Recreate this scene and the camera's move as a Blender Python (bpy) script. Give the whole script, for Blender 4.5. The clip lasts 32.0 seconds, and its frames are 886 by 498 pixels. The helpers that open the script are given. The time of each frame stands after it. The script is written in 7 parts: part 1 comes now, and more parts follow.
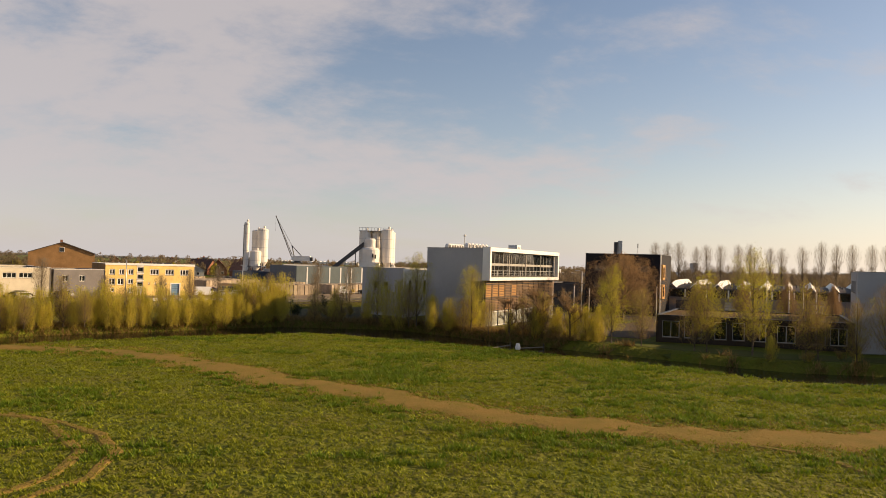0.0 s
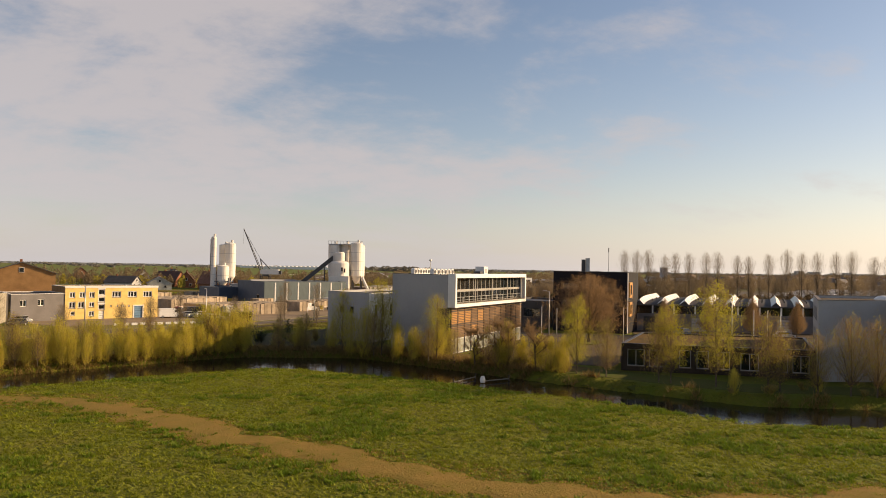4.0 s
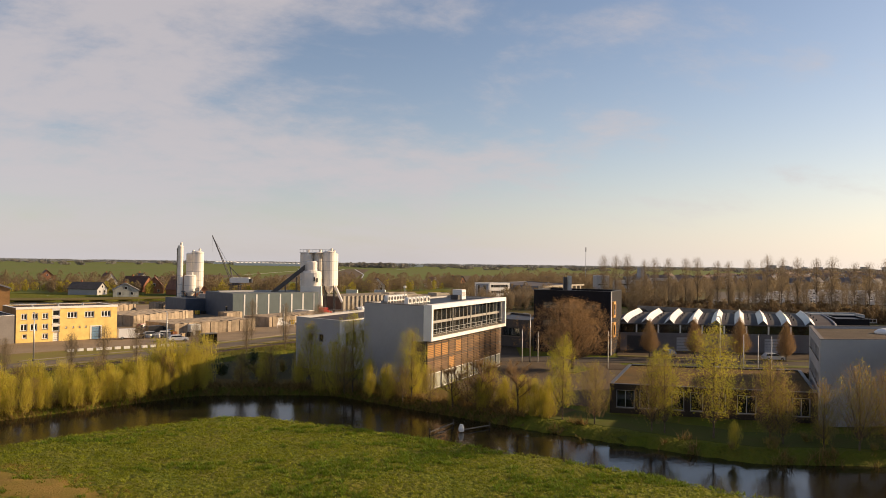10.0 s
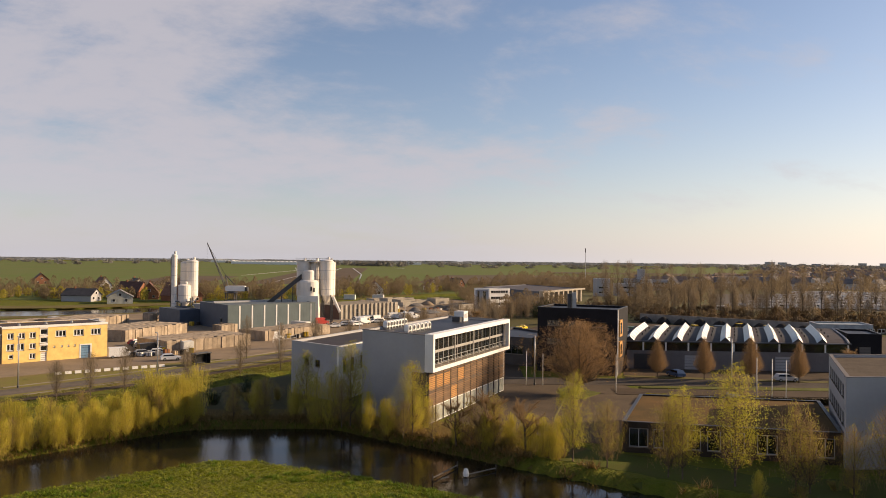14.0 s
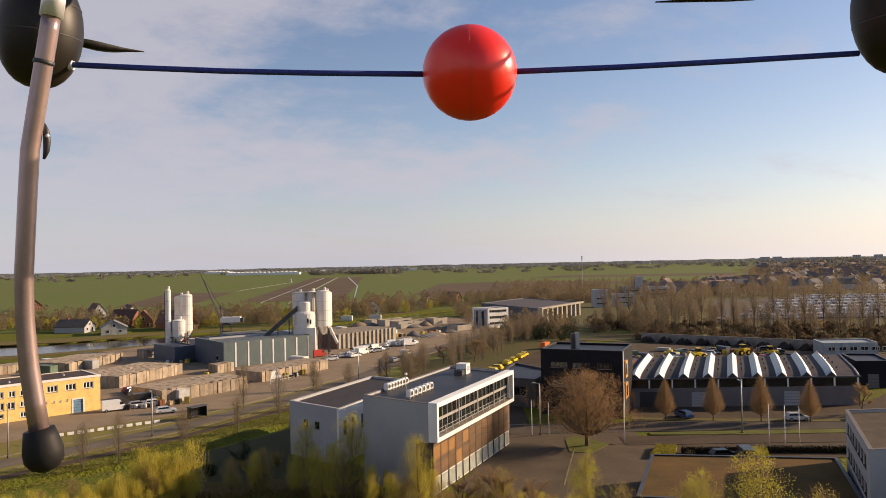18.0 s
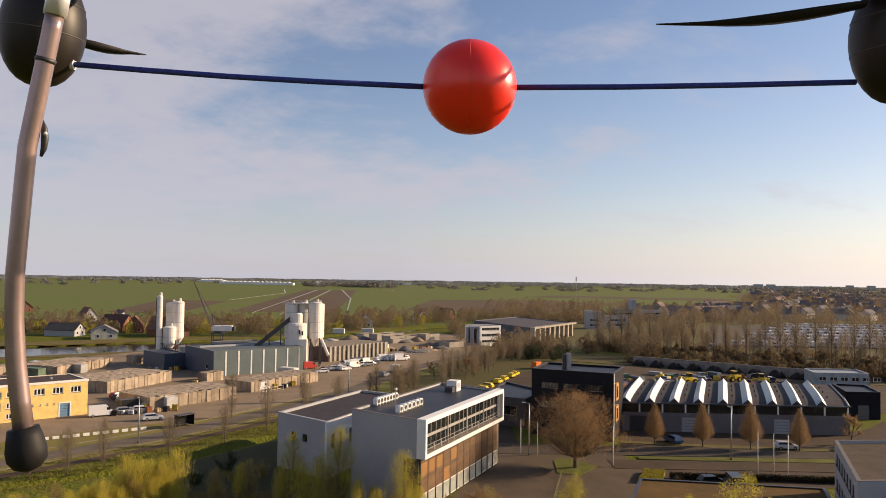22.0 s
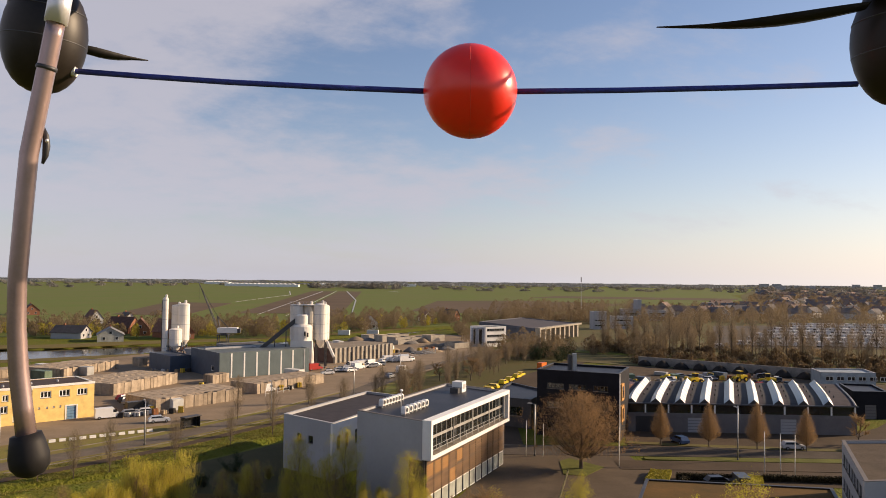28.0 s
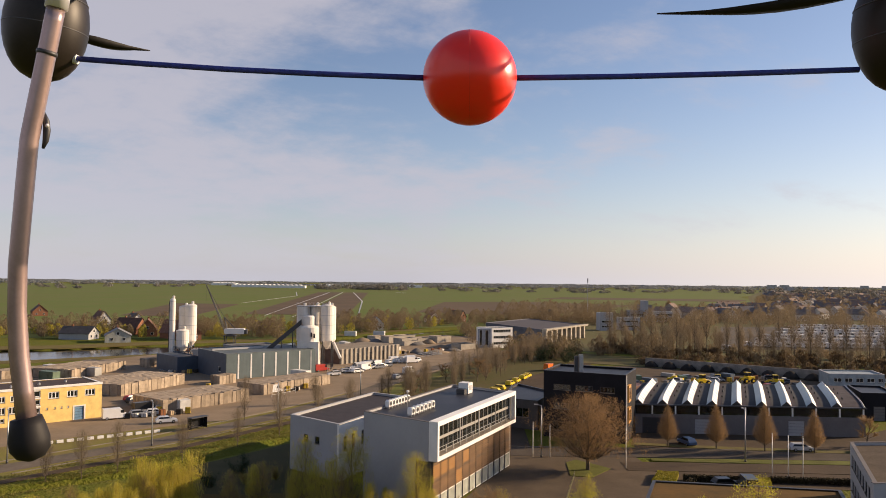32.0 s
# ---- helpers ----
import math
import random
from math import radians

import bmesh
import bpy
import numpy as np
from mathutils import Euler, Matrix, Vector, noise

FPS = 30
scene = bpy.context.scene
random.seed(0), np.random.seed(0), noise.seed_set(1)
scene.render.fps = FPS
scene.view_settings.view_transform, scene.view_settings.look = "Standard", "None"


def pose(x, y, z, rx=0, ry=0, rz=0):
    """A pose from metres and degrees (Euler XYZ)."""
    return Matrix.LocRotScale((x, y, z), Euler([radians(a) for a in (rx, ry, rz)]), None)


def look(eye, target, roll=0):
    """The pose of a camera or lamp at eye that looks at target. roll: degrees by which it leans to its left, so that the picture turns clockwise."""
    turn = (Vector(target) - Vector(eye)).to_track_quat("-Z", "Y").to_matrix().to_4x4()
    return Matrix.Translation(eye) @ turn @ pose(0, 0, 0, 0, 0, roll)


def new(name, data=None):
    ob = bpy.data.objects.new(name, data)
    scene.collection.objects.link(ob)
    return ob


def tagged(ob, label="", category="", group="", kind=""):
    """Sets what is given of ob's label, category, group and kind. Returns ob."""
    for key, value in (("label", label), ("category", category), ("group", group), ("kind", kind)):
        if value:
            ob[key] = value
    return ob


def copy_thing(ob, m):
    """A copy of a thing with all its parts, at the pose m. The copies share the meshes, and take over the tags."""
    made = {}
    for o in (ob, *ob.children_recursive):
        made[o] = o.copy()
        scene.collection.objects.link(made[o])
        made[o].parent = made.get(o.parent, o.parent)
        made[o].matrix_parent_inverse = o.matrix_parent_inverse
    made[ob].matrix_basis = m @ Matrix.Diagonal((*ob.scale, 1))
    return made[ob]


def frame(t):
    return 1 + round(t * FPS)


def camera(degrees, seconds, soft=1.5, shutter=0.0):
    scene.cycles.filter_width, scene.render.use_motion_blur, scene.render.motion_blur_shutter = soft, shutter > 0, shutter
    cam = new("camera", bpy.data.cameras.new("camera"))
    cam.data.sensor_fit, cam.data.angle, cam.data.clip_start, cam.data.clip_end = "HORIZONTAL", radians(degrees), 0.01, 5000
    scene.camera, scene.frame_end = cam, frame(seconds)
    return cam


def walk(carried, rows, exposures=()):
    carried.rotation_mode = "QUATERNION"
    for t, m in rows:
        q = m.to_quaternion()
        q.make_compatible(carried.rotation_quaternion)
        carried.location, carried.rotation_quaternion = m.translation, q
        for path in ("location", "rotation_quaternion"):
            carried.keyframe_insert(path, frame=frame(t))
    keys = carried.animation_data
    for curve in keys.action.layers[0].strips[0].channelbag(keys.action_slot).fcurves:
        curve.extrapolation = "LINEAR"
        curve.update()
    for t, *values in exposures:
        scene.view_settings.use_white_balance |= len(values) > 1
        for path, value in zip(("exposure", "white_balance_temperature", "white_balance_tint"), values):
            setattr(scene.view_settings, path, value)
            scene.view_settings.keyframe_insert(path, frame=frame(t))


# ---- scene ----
# camera and walk
# path begins
LENS = 60.76
PATH = [  # seconds, x, y, z, yaw, pitch, roll
    (0, 0.0000, 0.0000, 9.4949, -0.000, 1.184, 1.678),
    (0.5, 0.1314, -0.0516, 9.8598, -0.274, 1.063, 2.000),
    (1, 0.2402, -0.0939, 10.2460, -0.384, 1.432, 1.803),
    (1.5, 0.3312, -0.1260, 10.6550, -0.550, 1.589, 1.727),
    (2, 0.4213, -0.1324, 11.0886, -0.890, 1.897, 1.898),
    (2.5, 0.5236, -0.1006, 11.5464, -1.296, 1.969, 2.088),
    (4.5, 1.4507, 1.6289, 13.9448, -2.087, 1.269, 0.834),
    (5, 1.5292, 2.2894, 14.4367, -2.582, 1.746, 2.321),
    (5.5, 1.5450, 2.9647, 14.9088, -2.984, 1.299, 3.511),
    (6, 1.5167, 3.6044, 15.3550, -3.190, 0.477, 2.377),
    (6.5, 1.4988, 4.2019, 15.7662, -2.950, 0.127, 1.445),
    (7, 1.4818, 4.7703, 16.1596, -2.215, 0.539, 1.710),
    (7.5, 1.4981, 5.3567, 16.5719, -2.826, 0.940, 2.083),
    (8, 1.5076, 6.0200, 17.0068, -2.844, 1.505, 1.885),
    (8.5, 1.5114, 6.7505, 17.4429, -3.205, 1.402, 2.199),
    (9, 1.5189, 7.4645, 17.8692, -3.440, 1.757, 2.702),
    (9.5, 1.5521, 8.1036, 18.2186, -3.595, 1.852, 1.979),
    (10, 1.6385, 8.6411, 18.5680, -3.796, 0.945, 0.760),
    (10.5, 1.7218, 9.0943, 18.9352, -3.770, 1.195, -0.072),
    (11, 1.7629, 9.5626, 19.3601, -3.611, 0.458, -0.293),
    (11.5, 1.7508, 10.1438, 19.8659, -3.579, 1.231, 1.398),
    (12, 1.7236, 10.8496, 20.4212, -3.783, 1.913, 2.762),
    (12.5, 1.6788, 11.6400, 20.9886, -4.086, 1.544, 3.901),
    (13, 1.5941, 12.4307, 21.5458, -4.004, 1.340, 3.039),
    (13.5, 1.4795, 13.1378, 22.1031, -3.908, 0.711, 1.957),
    (14, 1.3775, 13.7511, 22.6862, -3.964, 0.683, 0.597),
    (14.5, 1.3039, 14.3133, 23.3092, -3.953, 0.798, -0.299),
    (15, 1.2614, 14.8551, 23.9413, -4.161, 1.033, -0.149),
    (15.5, 1.2336, 15.3783, 24.5261, -4.502, 2.138, 0.727),
    (17.5, 0.9990, 17.2000, 30.9032, -4.497, 0.682, -1.026),
    (18, 1.0004, 17.1999, 30.9067, -4.354, 0.853, -1.160),
    (18.5, 1.0001, 17.1999, 30.9065, -4.501, 1.123, -0.502),
    (19, 1.0015, 17.1999, 30.9004, -4.492, 1.716, 0.014),
    (19.5, 1.0012, 17.2001, 30.8957, -4.625, 1.979, 0.425),
    (20, 0.9996, 17.2002, 30.8964, -4.779, 1.843, 0.315),
    (20.5, 0.9997, 17.2000, 30.9009, -4.707, 1.352, 0.070),
    (21, 0.9996, 17.1999, 30.9064, -4.680, 1.486, 0.044),
    (21.5, 1.0011, 17.1997, 30.9066, -4.693, 1.819, 0.740),
    (22, 1.0010, 17.1998, 30.9042, -4.735, 2.070, 0.875),
    (22.5, 1.0008, 17.1999, 30.9014, -4.765, 2.364, 0.922),
    (23, 1.0003, 17.2001, 30.8980, -4.771, 2.379, 0.688),
    (23.5, 0.9999, 17.2002, 30.8964, -4.744, 2.464, 0.376),
    (24, 1.0000, 17.2000, 30.9000, -4.742, 2.118, 0.395),
    (24.5, 1.0002, 17.2000, 30.9000, -4.694, 2.089, 0.280),
    (25, 0.9992, 17.2002, 30.8963, -4.734, 2.461, -0.159),
    (25.5, 0.9994, 17.2005, 30.8914, -4.683, 2.810, 0.133),
    (27.5, 1.0019, 17.1996, 30.9083, -4.457, 1.907, 0.225),
    (28, 1.0034, 17.1995, 30.9065, -4.372, 2.145, 0.615),
    (28.5, 1.0041, 17.1998, 30.8977, -4.355, 2.697, 0.731),
    (29, 1.0041, 17.2000, 30.8921, -4.370, 2.476, 0.753),
    (29.5, 1.0040, 17.1999, 30.8947, -4.332, 1.985, 0.676),
    (30, 1.0056, 17.1997, 30.8981, -4.125, 1.667, 0.552),
    (30.5, 1.0066, 17.1995, 30.9013, -4.052, 1.515, 0.574),
    (31, 1.0061, 17.1995, 30.9003, -4.138, 1.860, 0.705),
    (31.5, 1.0082, 17.1995, 30.8984, -3.976, 2.027, 1.050),
    (32, 1.0081, 17.1996, 30.8966, -3.888, 2.223, 0.613),
]
RIG = (1.0000, 17.2000, 30.9000, -4.742, 2.118, 0.395)  # the hovering place: eye, yaw, pitch, roll
# path ends
cam = camera(LENS, 32.0, soft=0.9)


def tilt(x, y, z, yaw, pitch, roll):
    """A camera pose from its place and its yaw, pitch and roll in degrees."""
    return pose(x, y, z, 0, 0, yaw) @ pose(0, 0, 0, 90 + pitch) @ pose(0, 0, 0, 0, 0, roll)


walk(cam, [(row[0], tilt(*row[1:])) for row in PATH], [(0, 0.55, 7500, 18), (6, 0.55, 7400, 18), (13, 0.55, 6950, 19), (18, 0.53, 6600, 20), (32, 0.53, 6550, 20)])

# world, sun
SUN_TURN, SUN_UP = 11.0, 20.0  # degrees from +x towards +y, and above the horizon
world = bpy.data.worlds.new("sky")
scene.world = world
world.use_nodes = True
wn, wl = world.node_tree.nodes, world.node_tree.links
wn.clear()


def wnode(kind, **inputs):
    n = wn.new(kind)
    for k, v in inputs.items():
        n.inputs[k].default_value = v
    return n


def wmath(op, a, b=None, c=None):
    n = wn.new("ShaderNodeMath")
    n.operation = op
    for i, v in enumerate((a, b, c)):
        if v is None:
            continue
        if isinstance(v, (int, float)):
            n.inputs[i].default_value = v
        else:
            wl.new(v, n.inputs[i])
    return n.outputs[0]


sky = wn.new("ShaderNodeTexSky")
sky.sky_type = "NISHITA"
sky.sun_disc = False
sky.sun_elevation, sky.sun_rotation = radians(SUN_UP), radians(90 - SUN_TURN)
sky.air_density, sky.dust_density, sky.ozone_density = 1.0, 0.75, 2.3
coord = wn.new("ShaderNodeTexCoord")
sep = wn.new("ShaderNodeSeparateXYZ")
wl.new(coord.outputs["Generated"], sep.inputs[0])
dx, dy, dz = sep.outputs[0], sep.outputs[1], sep.outputs[2]
up = wmath("ADD", wmath("MAXIMUM", dz, 0.0), 0.34)
flat = wn.new("ShaderNodeCombineXYZ")
wl.new(wmath("DIVIDE", dx, up), flat.inputs[0])
wl.new(wmath("DIVIDE", dy, up), flat.inputs[1])
turned = wn.new("ShaderNodeMapping")
turned.inputs["Rotation"].default_value = (0, 0, radians(-35))
turned.inputs["Scale"].default_value = (1.0, 1.35, 1.0)
wl.new(flat.outputs[0], turned.inputs[0])
clouds = wnode("ShaderNodeTexNoise", Scale=1.9, Detail=10.0, Roughness=0.58, Distortion=0.25)
wl.new(turned.outputs[0], clouds.inputs["Vector"])
fine = wnode("ShaderNodeTexNoise", Scale=8.0, Detail=8.0, Roughness=0.65)
wl.new(turned.outputs[0], fine.inputs["Vector"])
# thin cloud thickens away from the sun, to the left
cover = wmath("MULTIPLY_ADD", dx, -0.75, 0.30)
thick = wmath("ADD", wmath("MULTIPLY_ADD", clouds.outputs[0], 2.3, -1.02), cover)
# the sky clears towards the zenith
thick = wmath("MULTIPLY_ADD", wmath("MAXIMUM", wmath("ADD", dz, -0.30), 0.0), -1.6, thick)
thick = wmath("ADD", thick, wmath("MULTIPLY_ADD", fine.outputs[0], 0.7, -0.35))
ramp = wn.new("ShaderNodeMapRange")
ramp.interpolation_type = "SMOOTHSTEP"
ramp.inputs["From Min"].default_value, ramp.inputs["From Max"].default_value = 0.12, 0.85
ramp.inputs["To Max"].default_value = 0.85
wl.new(thick, ramp.inputs[0])
veil = wn.new("ShaderNodeMapRange")  # clouds melt into haze near the horizon
veil.inputs["From Min"].default_value, veil.inputs["From Max"].default_value = 0.0, 0.10
wl.new(dz, veil.inputs[0])
amount = wmath("MULTIPLY", ramp.outputs[0], wmath("MULTIPLY_ADD", veil.outputs[0], 0.7, 0.3))
mixed = wn.new("ShaderNodeMix")
mixed.data_type = "RGBA"
mixed.inputs["B"].default_value = (4.15, 4.25, 4.58, 1)
wl.new(amount, mixed.inputs["Factor"])
wl.new(sky.outputs[0], mixed.inputs["A"])
haze = wn.new("ShaderNodeMix")  # pale air low over the horizon
haze.data_type = "RGBA"
glare = wn.new("ShaderNodeMix")
glare.data_type = "RGBA"
glare.inputs["A"].default_value, glare.inputs["B"].default_value = (4.9, 5.15, 5.7, 1), (11.0, 10.4, 9.0, 1)
wl.new(wmath("POWER", wmath("MAXIMUM", dx, 0.0), 1.3), glare.inputs["Factor"])
wl.new(glare.outputs["Result"], haze.inputs["B"])
wl.new(wmath("MULTIPLY", wmath("POWER", 2.718, wmath("MULTIPLY", wmath("MAXIMUM", dz, 0.0), -11.0)), 0.72), haze.inputs["Factor"])
wl.new(mixed.outputs["Result"], haze.inputs["A"])
ground_air = wnode("ShaderNodeBackground", Strength=0.086)
wl.new(haze.outputs["Result"], ground_air.inputs["Color"])
wout = wn.new("ShaderNodeOutputWorld")
wl.new(ground_air.outputs[0], wout.inputs[0])

sun_data = bpy.data.lights.new("sun", "SUN")
sun_data.energy, sun_data.angle, sun_data.color = 5.0, radians(0.6), (1.0, 0.78, 0.48)
sun = new("sun", sun_data)
a, e = radians(SUN_TURN), radians(SUN_UP)
sun.matrix_world = look((300 * math.cos(a) * math.cos(e), 300 * math.sin(a) * math.cos(e), 300 * math.sin(e)), (0, 0, 0))


# materials
def mat(name, col, rough=0.75, metal=0.0, var=0.18, scale=0.6, col2=None, bump=0.0, bscale=8.0, rnd=0.0, spec=0.5, leafy=0.0, glow=0.0):
    """A surface with grain at two scales; rnd varies it from object to object."""
    spec = 0.12 if rough >= 0.85 and spec == 0.5 else spec  # dusty surfaces hardly shine
    m = bpy.data.materials.new(name)
    m.use_nodes = True
    n, l = m.node_tree.nodes, m.node_tree.links
    p = n["Principled BSDF"]
    geo = n.new("ShaderNodeNewGeometry")
    big = n.new("ShaderNodeTexNoise")
    big.inputs["Scale"].default_value, big.inputs["Detail"].default_value = scale, 4.0
    small = n.new("ShaderNodeTexNoise")
    small.inputs["Scale"].default_value, small.inputs["Detail"].default_value = scale * 9, 3.0
    l.new(geo.outputs["Position"], big.inputs["Vector"])
    l.new(geo.outputs["Position"], small.inputs["Vector"])
    both = n.new("ShaderNodeMath")
    both.operation = "MULTIPLY_ADD"
    both.inputs[1].default_value = 0.45
    l.new(small.outputs[0], both.inputs[0])
    l.new(big.outputs[0], both.inputs[2])
    fac = n.new("ShaderNodeMapRange")
    fac.inputs["From Min"].default_value, fac.inputs["From Max"].default_value = 0.45, 1.0
    l.new(both.outputs[0], fac.inputs[0])
    mx = n.new("ShaderNodeMix")
    mx.data_type = "RGBA"
    c2 = col2 if col2 else [c * (1 - 2 * var) for c in col]
    c1 = col if col2 else [min(1, c * (1 + var)) for c in col]
    mx.inputs["A"].default_value, mx.inputs["B"].default_value = (*c1, 1), (*c2, 1)
    l.new(fac.outputs[0], mx.inputs["Factor"])
    result = mx.outputs["Result"]
    if rnd or leafy:
        hsv = n.new("ShaderNodeHueSaturation")
        info = n.new("ShaderNodeObjectInfo")
        rr = n.new("ShaderNodeMapRange")
        rr.inputs["To Min"].default_value, rr.inputs["To Max"].default_value = 1 - rnd, 1 + rnd
        if leafy:
            rr.inputs["To Min"].default_value, rr.inputs["To Max"].default_value = 1 - leafy, 1 + leafy
            l.new(geo.outputs["Random Per Island"], rr.inputs[0])
        else:
            l.new(info.outputs["Random"], rr.inputs[0])
        l.new(rr.outputs[0], hsv.inputs["Value"])
        l.new(result, hsv.inputs["Color"])
        result = hsv.outputs["Color"]
    l.new(result, p.inputs["Base Color"])
    p.inputs["Roughness"].default_value, p.inputs["Metallic"].default_value = rough, metal
    p.inputs["Specular IOR Level"].default_value = spec
    if bump:
        b = n.new("ShaderNodeBump")
        b.inputs["Strength"].default_value, b.inputs["Distance"].default_value = bump, 0.1
        t = n.new("ShaderNodeTexNoise")
        t.inputs["Scale"].default_value, t.inputs["Detail"].default_value = bscale, 5.0
        l.new(geo.outputs["Position"], t.inputs["Vector"])
        l.new(t.outputs[0], b.inputs["Height"])
        l.new(b.outputs[0], p.inputs["Normal"])
    if glow:
        p.inputs["Emission Color"].default_value = (*col, 1)
        p.inputs["Emission Strength"].default_value = glow
    return m


def leaf_mat(name, col, thin=0.35, vary=0.35, var=0.2, scale=0.5):
    m = mat(name, col, 0.7, var=var, scale=scale, leafy=vary, spec=0.2)
    n, l = m.node_tree.nodes, m.node_tree.links
    p, out = n["Principled BSDF"], n["Material Output"]
    tr = n.new("ShaderNodeBsdfTranslucent")
    tr.inputs["Color"].default_value = (*[min(1, c * 1.3) for c in col], 1)
    mx = n.new("ShaderNodeMixShader")
    mx.inputs[0].default_value = thin
    l.new(p.outputs[0], mx.inputs[1])
    l.new(tr.outputs[0], mx.inputs[2])
    l.new(mx.outputs[0], out.inputs["Surface"])
    return m


def glass_mat(name, tint, rough=0.03):
    m = mat(name, tint, rough, var=0.02, spec=0.6)
    m.node_tree.nodes["Principled BSDF"].inputs["Transmission Weight"].default_value = 0.85
    m.node_tree.nodes["Principled BSDF"].inputs["IOR"].default_value = 1.5
    return m


GRASS = mat("meadow_grass", (0.100, 0.130, 0.012), 0.9, scale=0.22, col2=(0.140, 0.124, 0.02), bump=1.0, bscale=1.7, spec=0.1)
_g = GRASS.node_tree.nodes["Bump"]
_g.inputs["Distance"].default_value = 0.6
BLADE = leaf_mat("grass_blades", (0.205, 0.232, 0.016), 0.3, 0.22, 0.3, 0.5)
LUSH = leaf_mat("lush_grass", (0.125, 0.19, 0.013), 0.3, 0.25, 0.3, 0.8)
DIRT = mat("worn_path", (0.255, 0.158, 0.045), 0.95, scale=0.5, col2=(0.175, 0.135, 0.027), bump=1.0, bscale=6, spec=0.1)
FIELD = mat("polder_grass", (0.108, 0.150, 0.032), 0.95, scale=0.012, col2=(0.135, 0.140, 0.05), spec=0.1)
PLOUGH = mat("ploughed_soil", (0.135, 0.098, 0.066), 0.95, scale=0.02, col2=(0.10, 0.075, 0.052), spec=0.1)
SCRUB = mat("rough_ground", (0.11, 0.12, 0.045), 0.95, scale=0.09, col2=(0.12, 0.09, 0.05), bump=0.6, bscale=3, spec=0.1)
ASPHALT = mat("asphalt", (0.085, 0.070, 0.056), 0.9, scale=0.3, bump=0.2, bscale=30)
PAVING = mat("brick_paving", (0.092, 0.066, 0.043), 0.9, scale=0.12, col2=(0.058, 0.043, 0.030), bump=0.3, bscale=14)
YARD = mat("yard_concrete", (0.29, 0.22, 0.15), 0.9, scale=0.15, col2=(0.20, 0.155, 0.105), bump=0.3, bscale=6)
KERB = mat("kerb_concrete", (0.22, 0.195, 0.16), 0.85)
WATER = mat("canal_water", (0.016, 0.014, 0.009), 0.09, var=0.1, scale=0.3, bump=0.09, bscale=1.6, spec=0.28)
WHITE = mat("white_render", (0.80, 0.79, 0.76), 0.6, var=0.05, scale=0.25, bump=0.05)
# also worn by shaded sides of white walls, their shade put into the grey
PALE = mat("pale_and_shaded_render", (0.36, 0.365, 0.38), 0.7, var=0.05, scale=0.2, bump=0.05)
YELLOW = mat("yellow_brick", (0.84, 0.60, 0.22), 0.85, var=0.1, scale=0.8, bump=0.3, bscale=12)
BITUMEN = mat("roof_bitumen", (0.026, 0.027, 0.034), 0.5, var=0.25, scale=0.3, bump=0.1, spec=0.35)
ROOFBROWN = mat("moss_roof", (0.155, 0.086, 0.027), 0.95, scale=0.25, col2=(0.08, 0.056, 0.022), bump=0.4, bscale=6)
GRAVEL = mat("gravel_roof", (0.10, 0.077, 0.056), 0.95, scale=0.3, bump=0.4, bscale=20)
GLASS = glass_mat("window_glass", (0.10, 0.12, 0.13))
FRAMEW = mat("white_frame", (0.78, 0.77, 0.74), 0.5, var=0.04)
FRAMED = mat("dark_frame", (0.03, 0.03, 0.035), 0.5, var=0.1)
SLAT = mat("timber_slat", (0.20, 0.11, 0.048), 0.7, var=0.25, scale=0.9, rnd=0.35, bump=0.2, bscale=18)
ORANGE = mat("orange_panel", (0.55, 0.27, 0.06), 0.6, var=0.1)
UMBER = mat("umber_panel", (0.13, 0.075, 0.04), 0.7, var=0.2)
TEAL = mat("teal_cladding", (0.115, 0.15, 0.155), 0.5, var=0.1, scale=0.3, bump=0.1)
STEELBLUE = mat("blue_steel", (0.055, 0.075, 0.11), 0.5, var=0.12)
BLACK = mat("black_cladding", (0.012, 0.012, 0.017), 0.7, var=0.2, scale=0.4, spec=0.15)
CONCRETE = mat("concrete", (0.40, 0.36, 0.30), 0.88, var=0.14, scale=0.5, bump=0.25, bscale=6, rnd=0.12)
STACK = mat("stacked_paving", (0.37, 0.30, 0.225), 0.9, var=0.2, scale=0.6, bump=0.4, bscale=5, rnd=0.22)
GREYWALL = mat("grey_block", (0.165, 0.155, 0.155), 0.85, var=0.1, scale=0.4, bump=0.15)
SILO = mat("silo_paint", (0.74, 0.70, 0.64), 0.55, var=0.07, scale=0.35, bump=0.04)
STEEL = mat("galvanised_steel", (0.42, 0.43, 0.44), 0.45, metal=0.7, var=0.1)
DARKSTEEL = mat("dark_steel", (0.07, 0.07, 0.075), 0.5, metal=0.4, var=0.15)
SKYLIGHT = mat("white_skylight", (0.78, 0.78, 0.76), 0.35, var=0.04, scale=0.6)
ROOFPURPLE = mat("ribbed_roof", (0.055, 0.046, 0.053), 0.85, var=0.2, scale=0.5, spec=0.2)
BRICKRED = mat("red_brick", (0.27, 0.125, 0.075), 0.88, var=0.15, bump=0.2)
BROWNBRICK = mat("brown_brick", (0.33, 0.19, 0.085), 0.88, var=0.15, bump=0.2, rnd=0.1)
TILE = mat("roof_tile", (0.16, 0.075, 0.05), 0.8, var=0.2, rnd=0.35)
SLATE = mat("dark_roof_tile", (0.075, 0.07, 0.072), 0.8, var=0.2, rnd=0.25)
BARK = mat("bark", (0.12, 0.095, 0.07), 0.9, var=0.25, scale=3, bump=0.3, spec=0.2)
TWIG = leaf_mat("bare_twigs", (0.27, 0.18, 0.095), 0.35, 0.3)
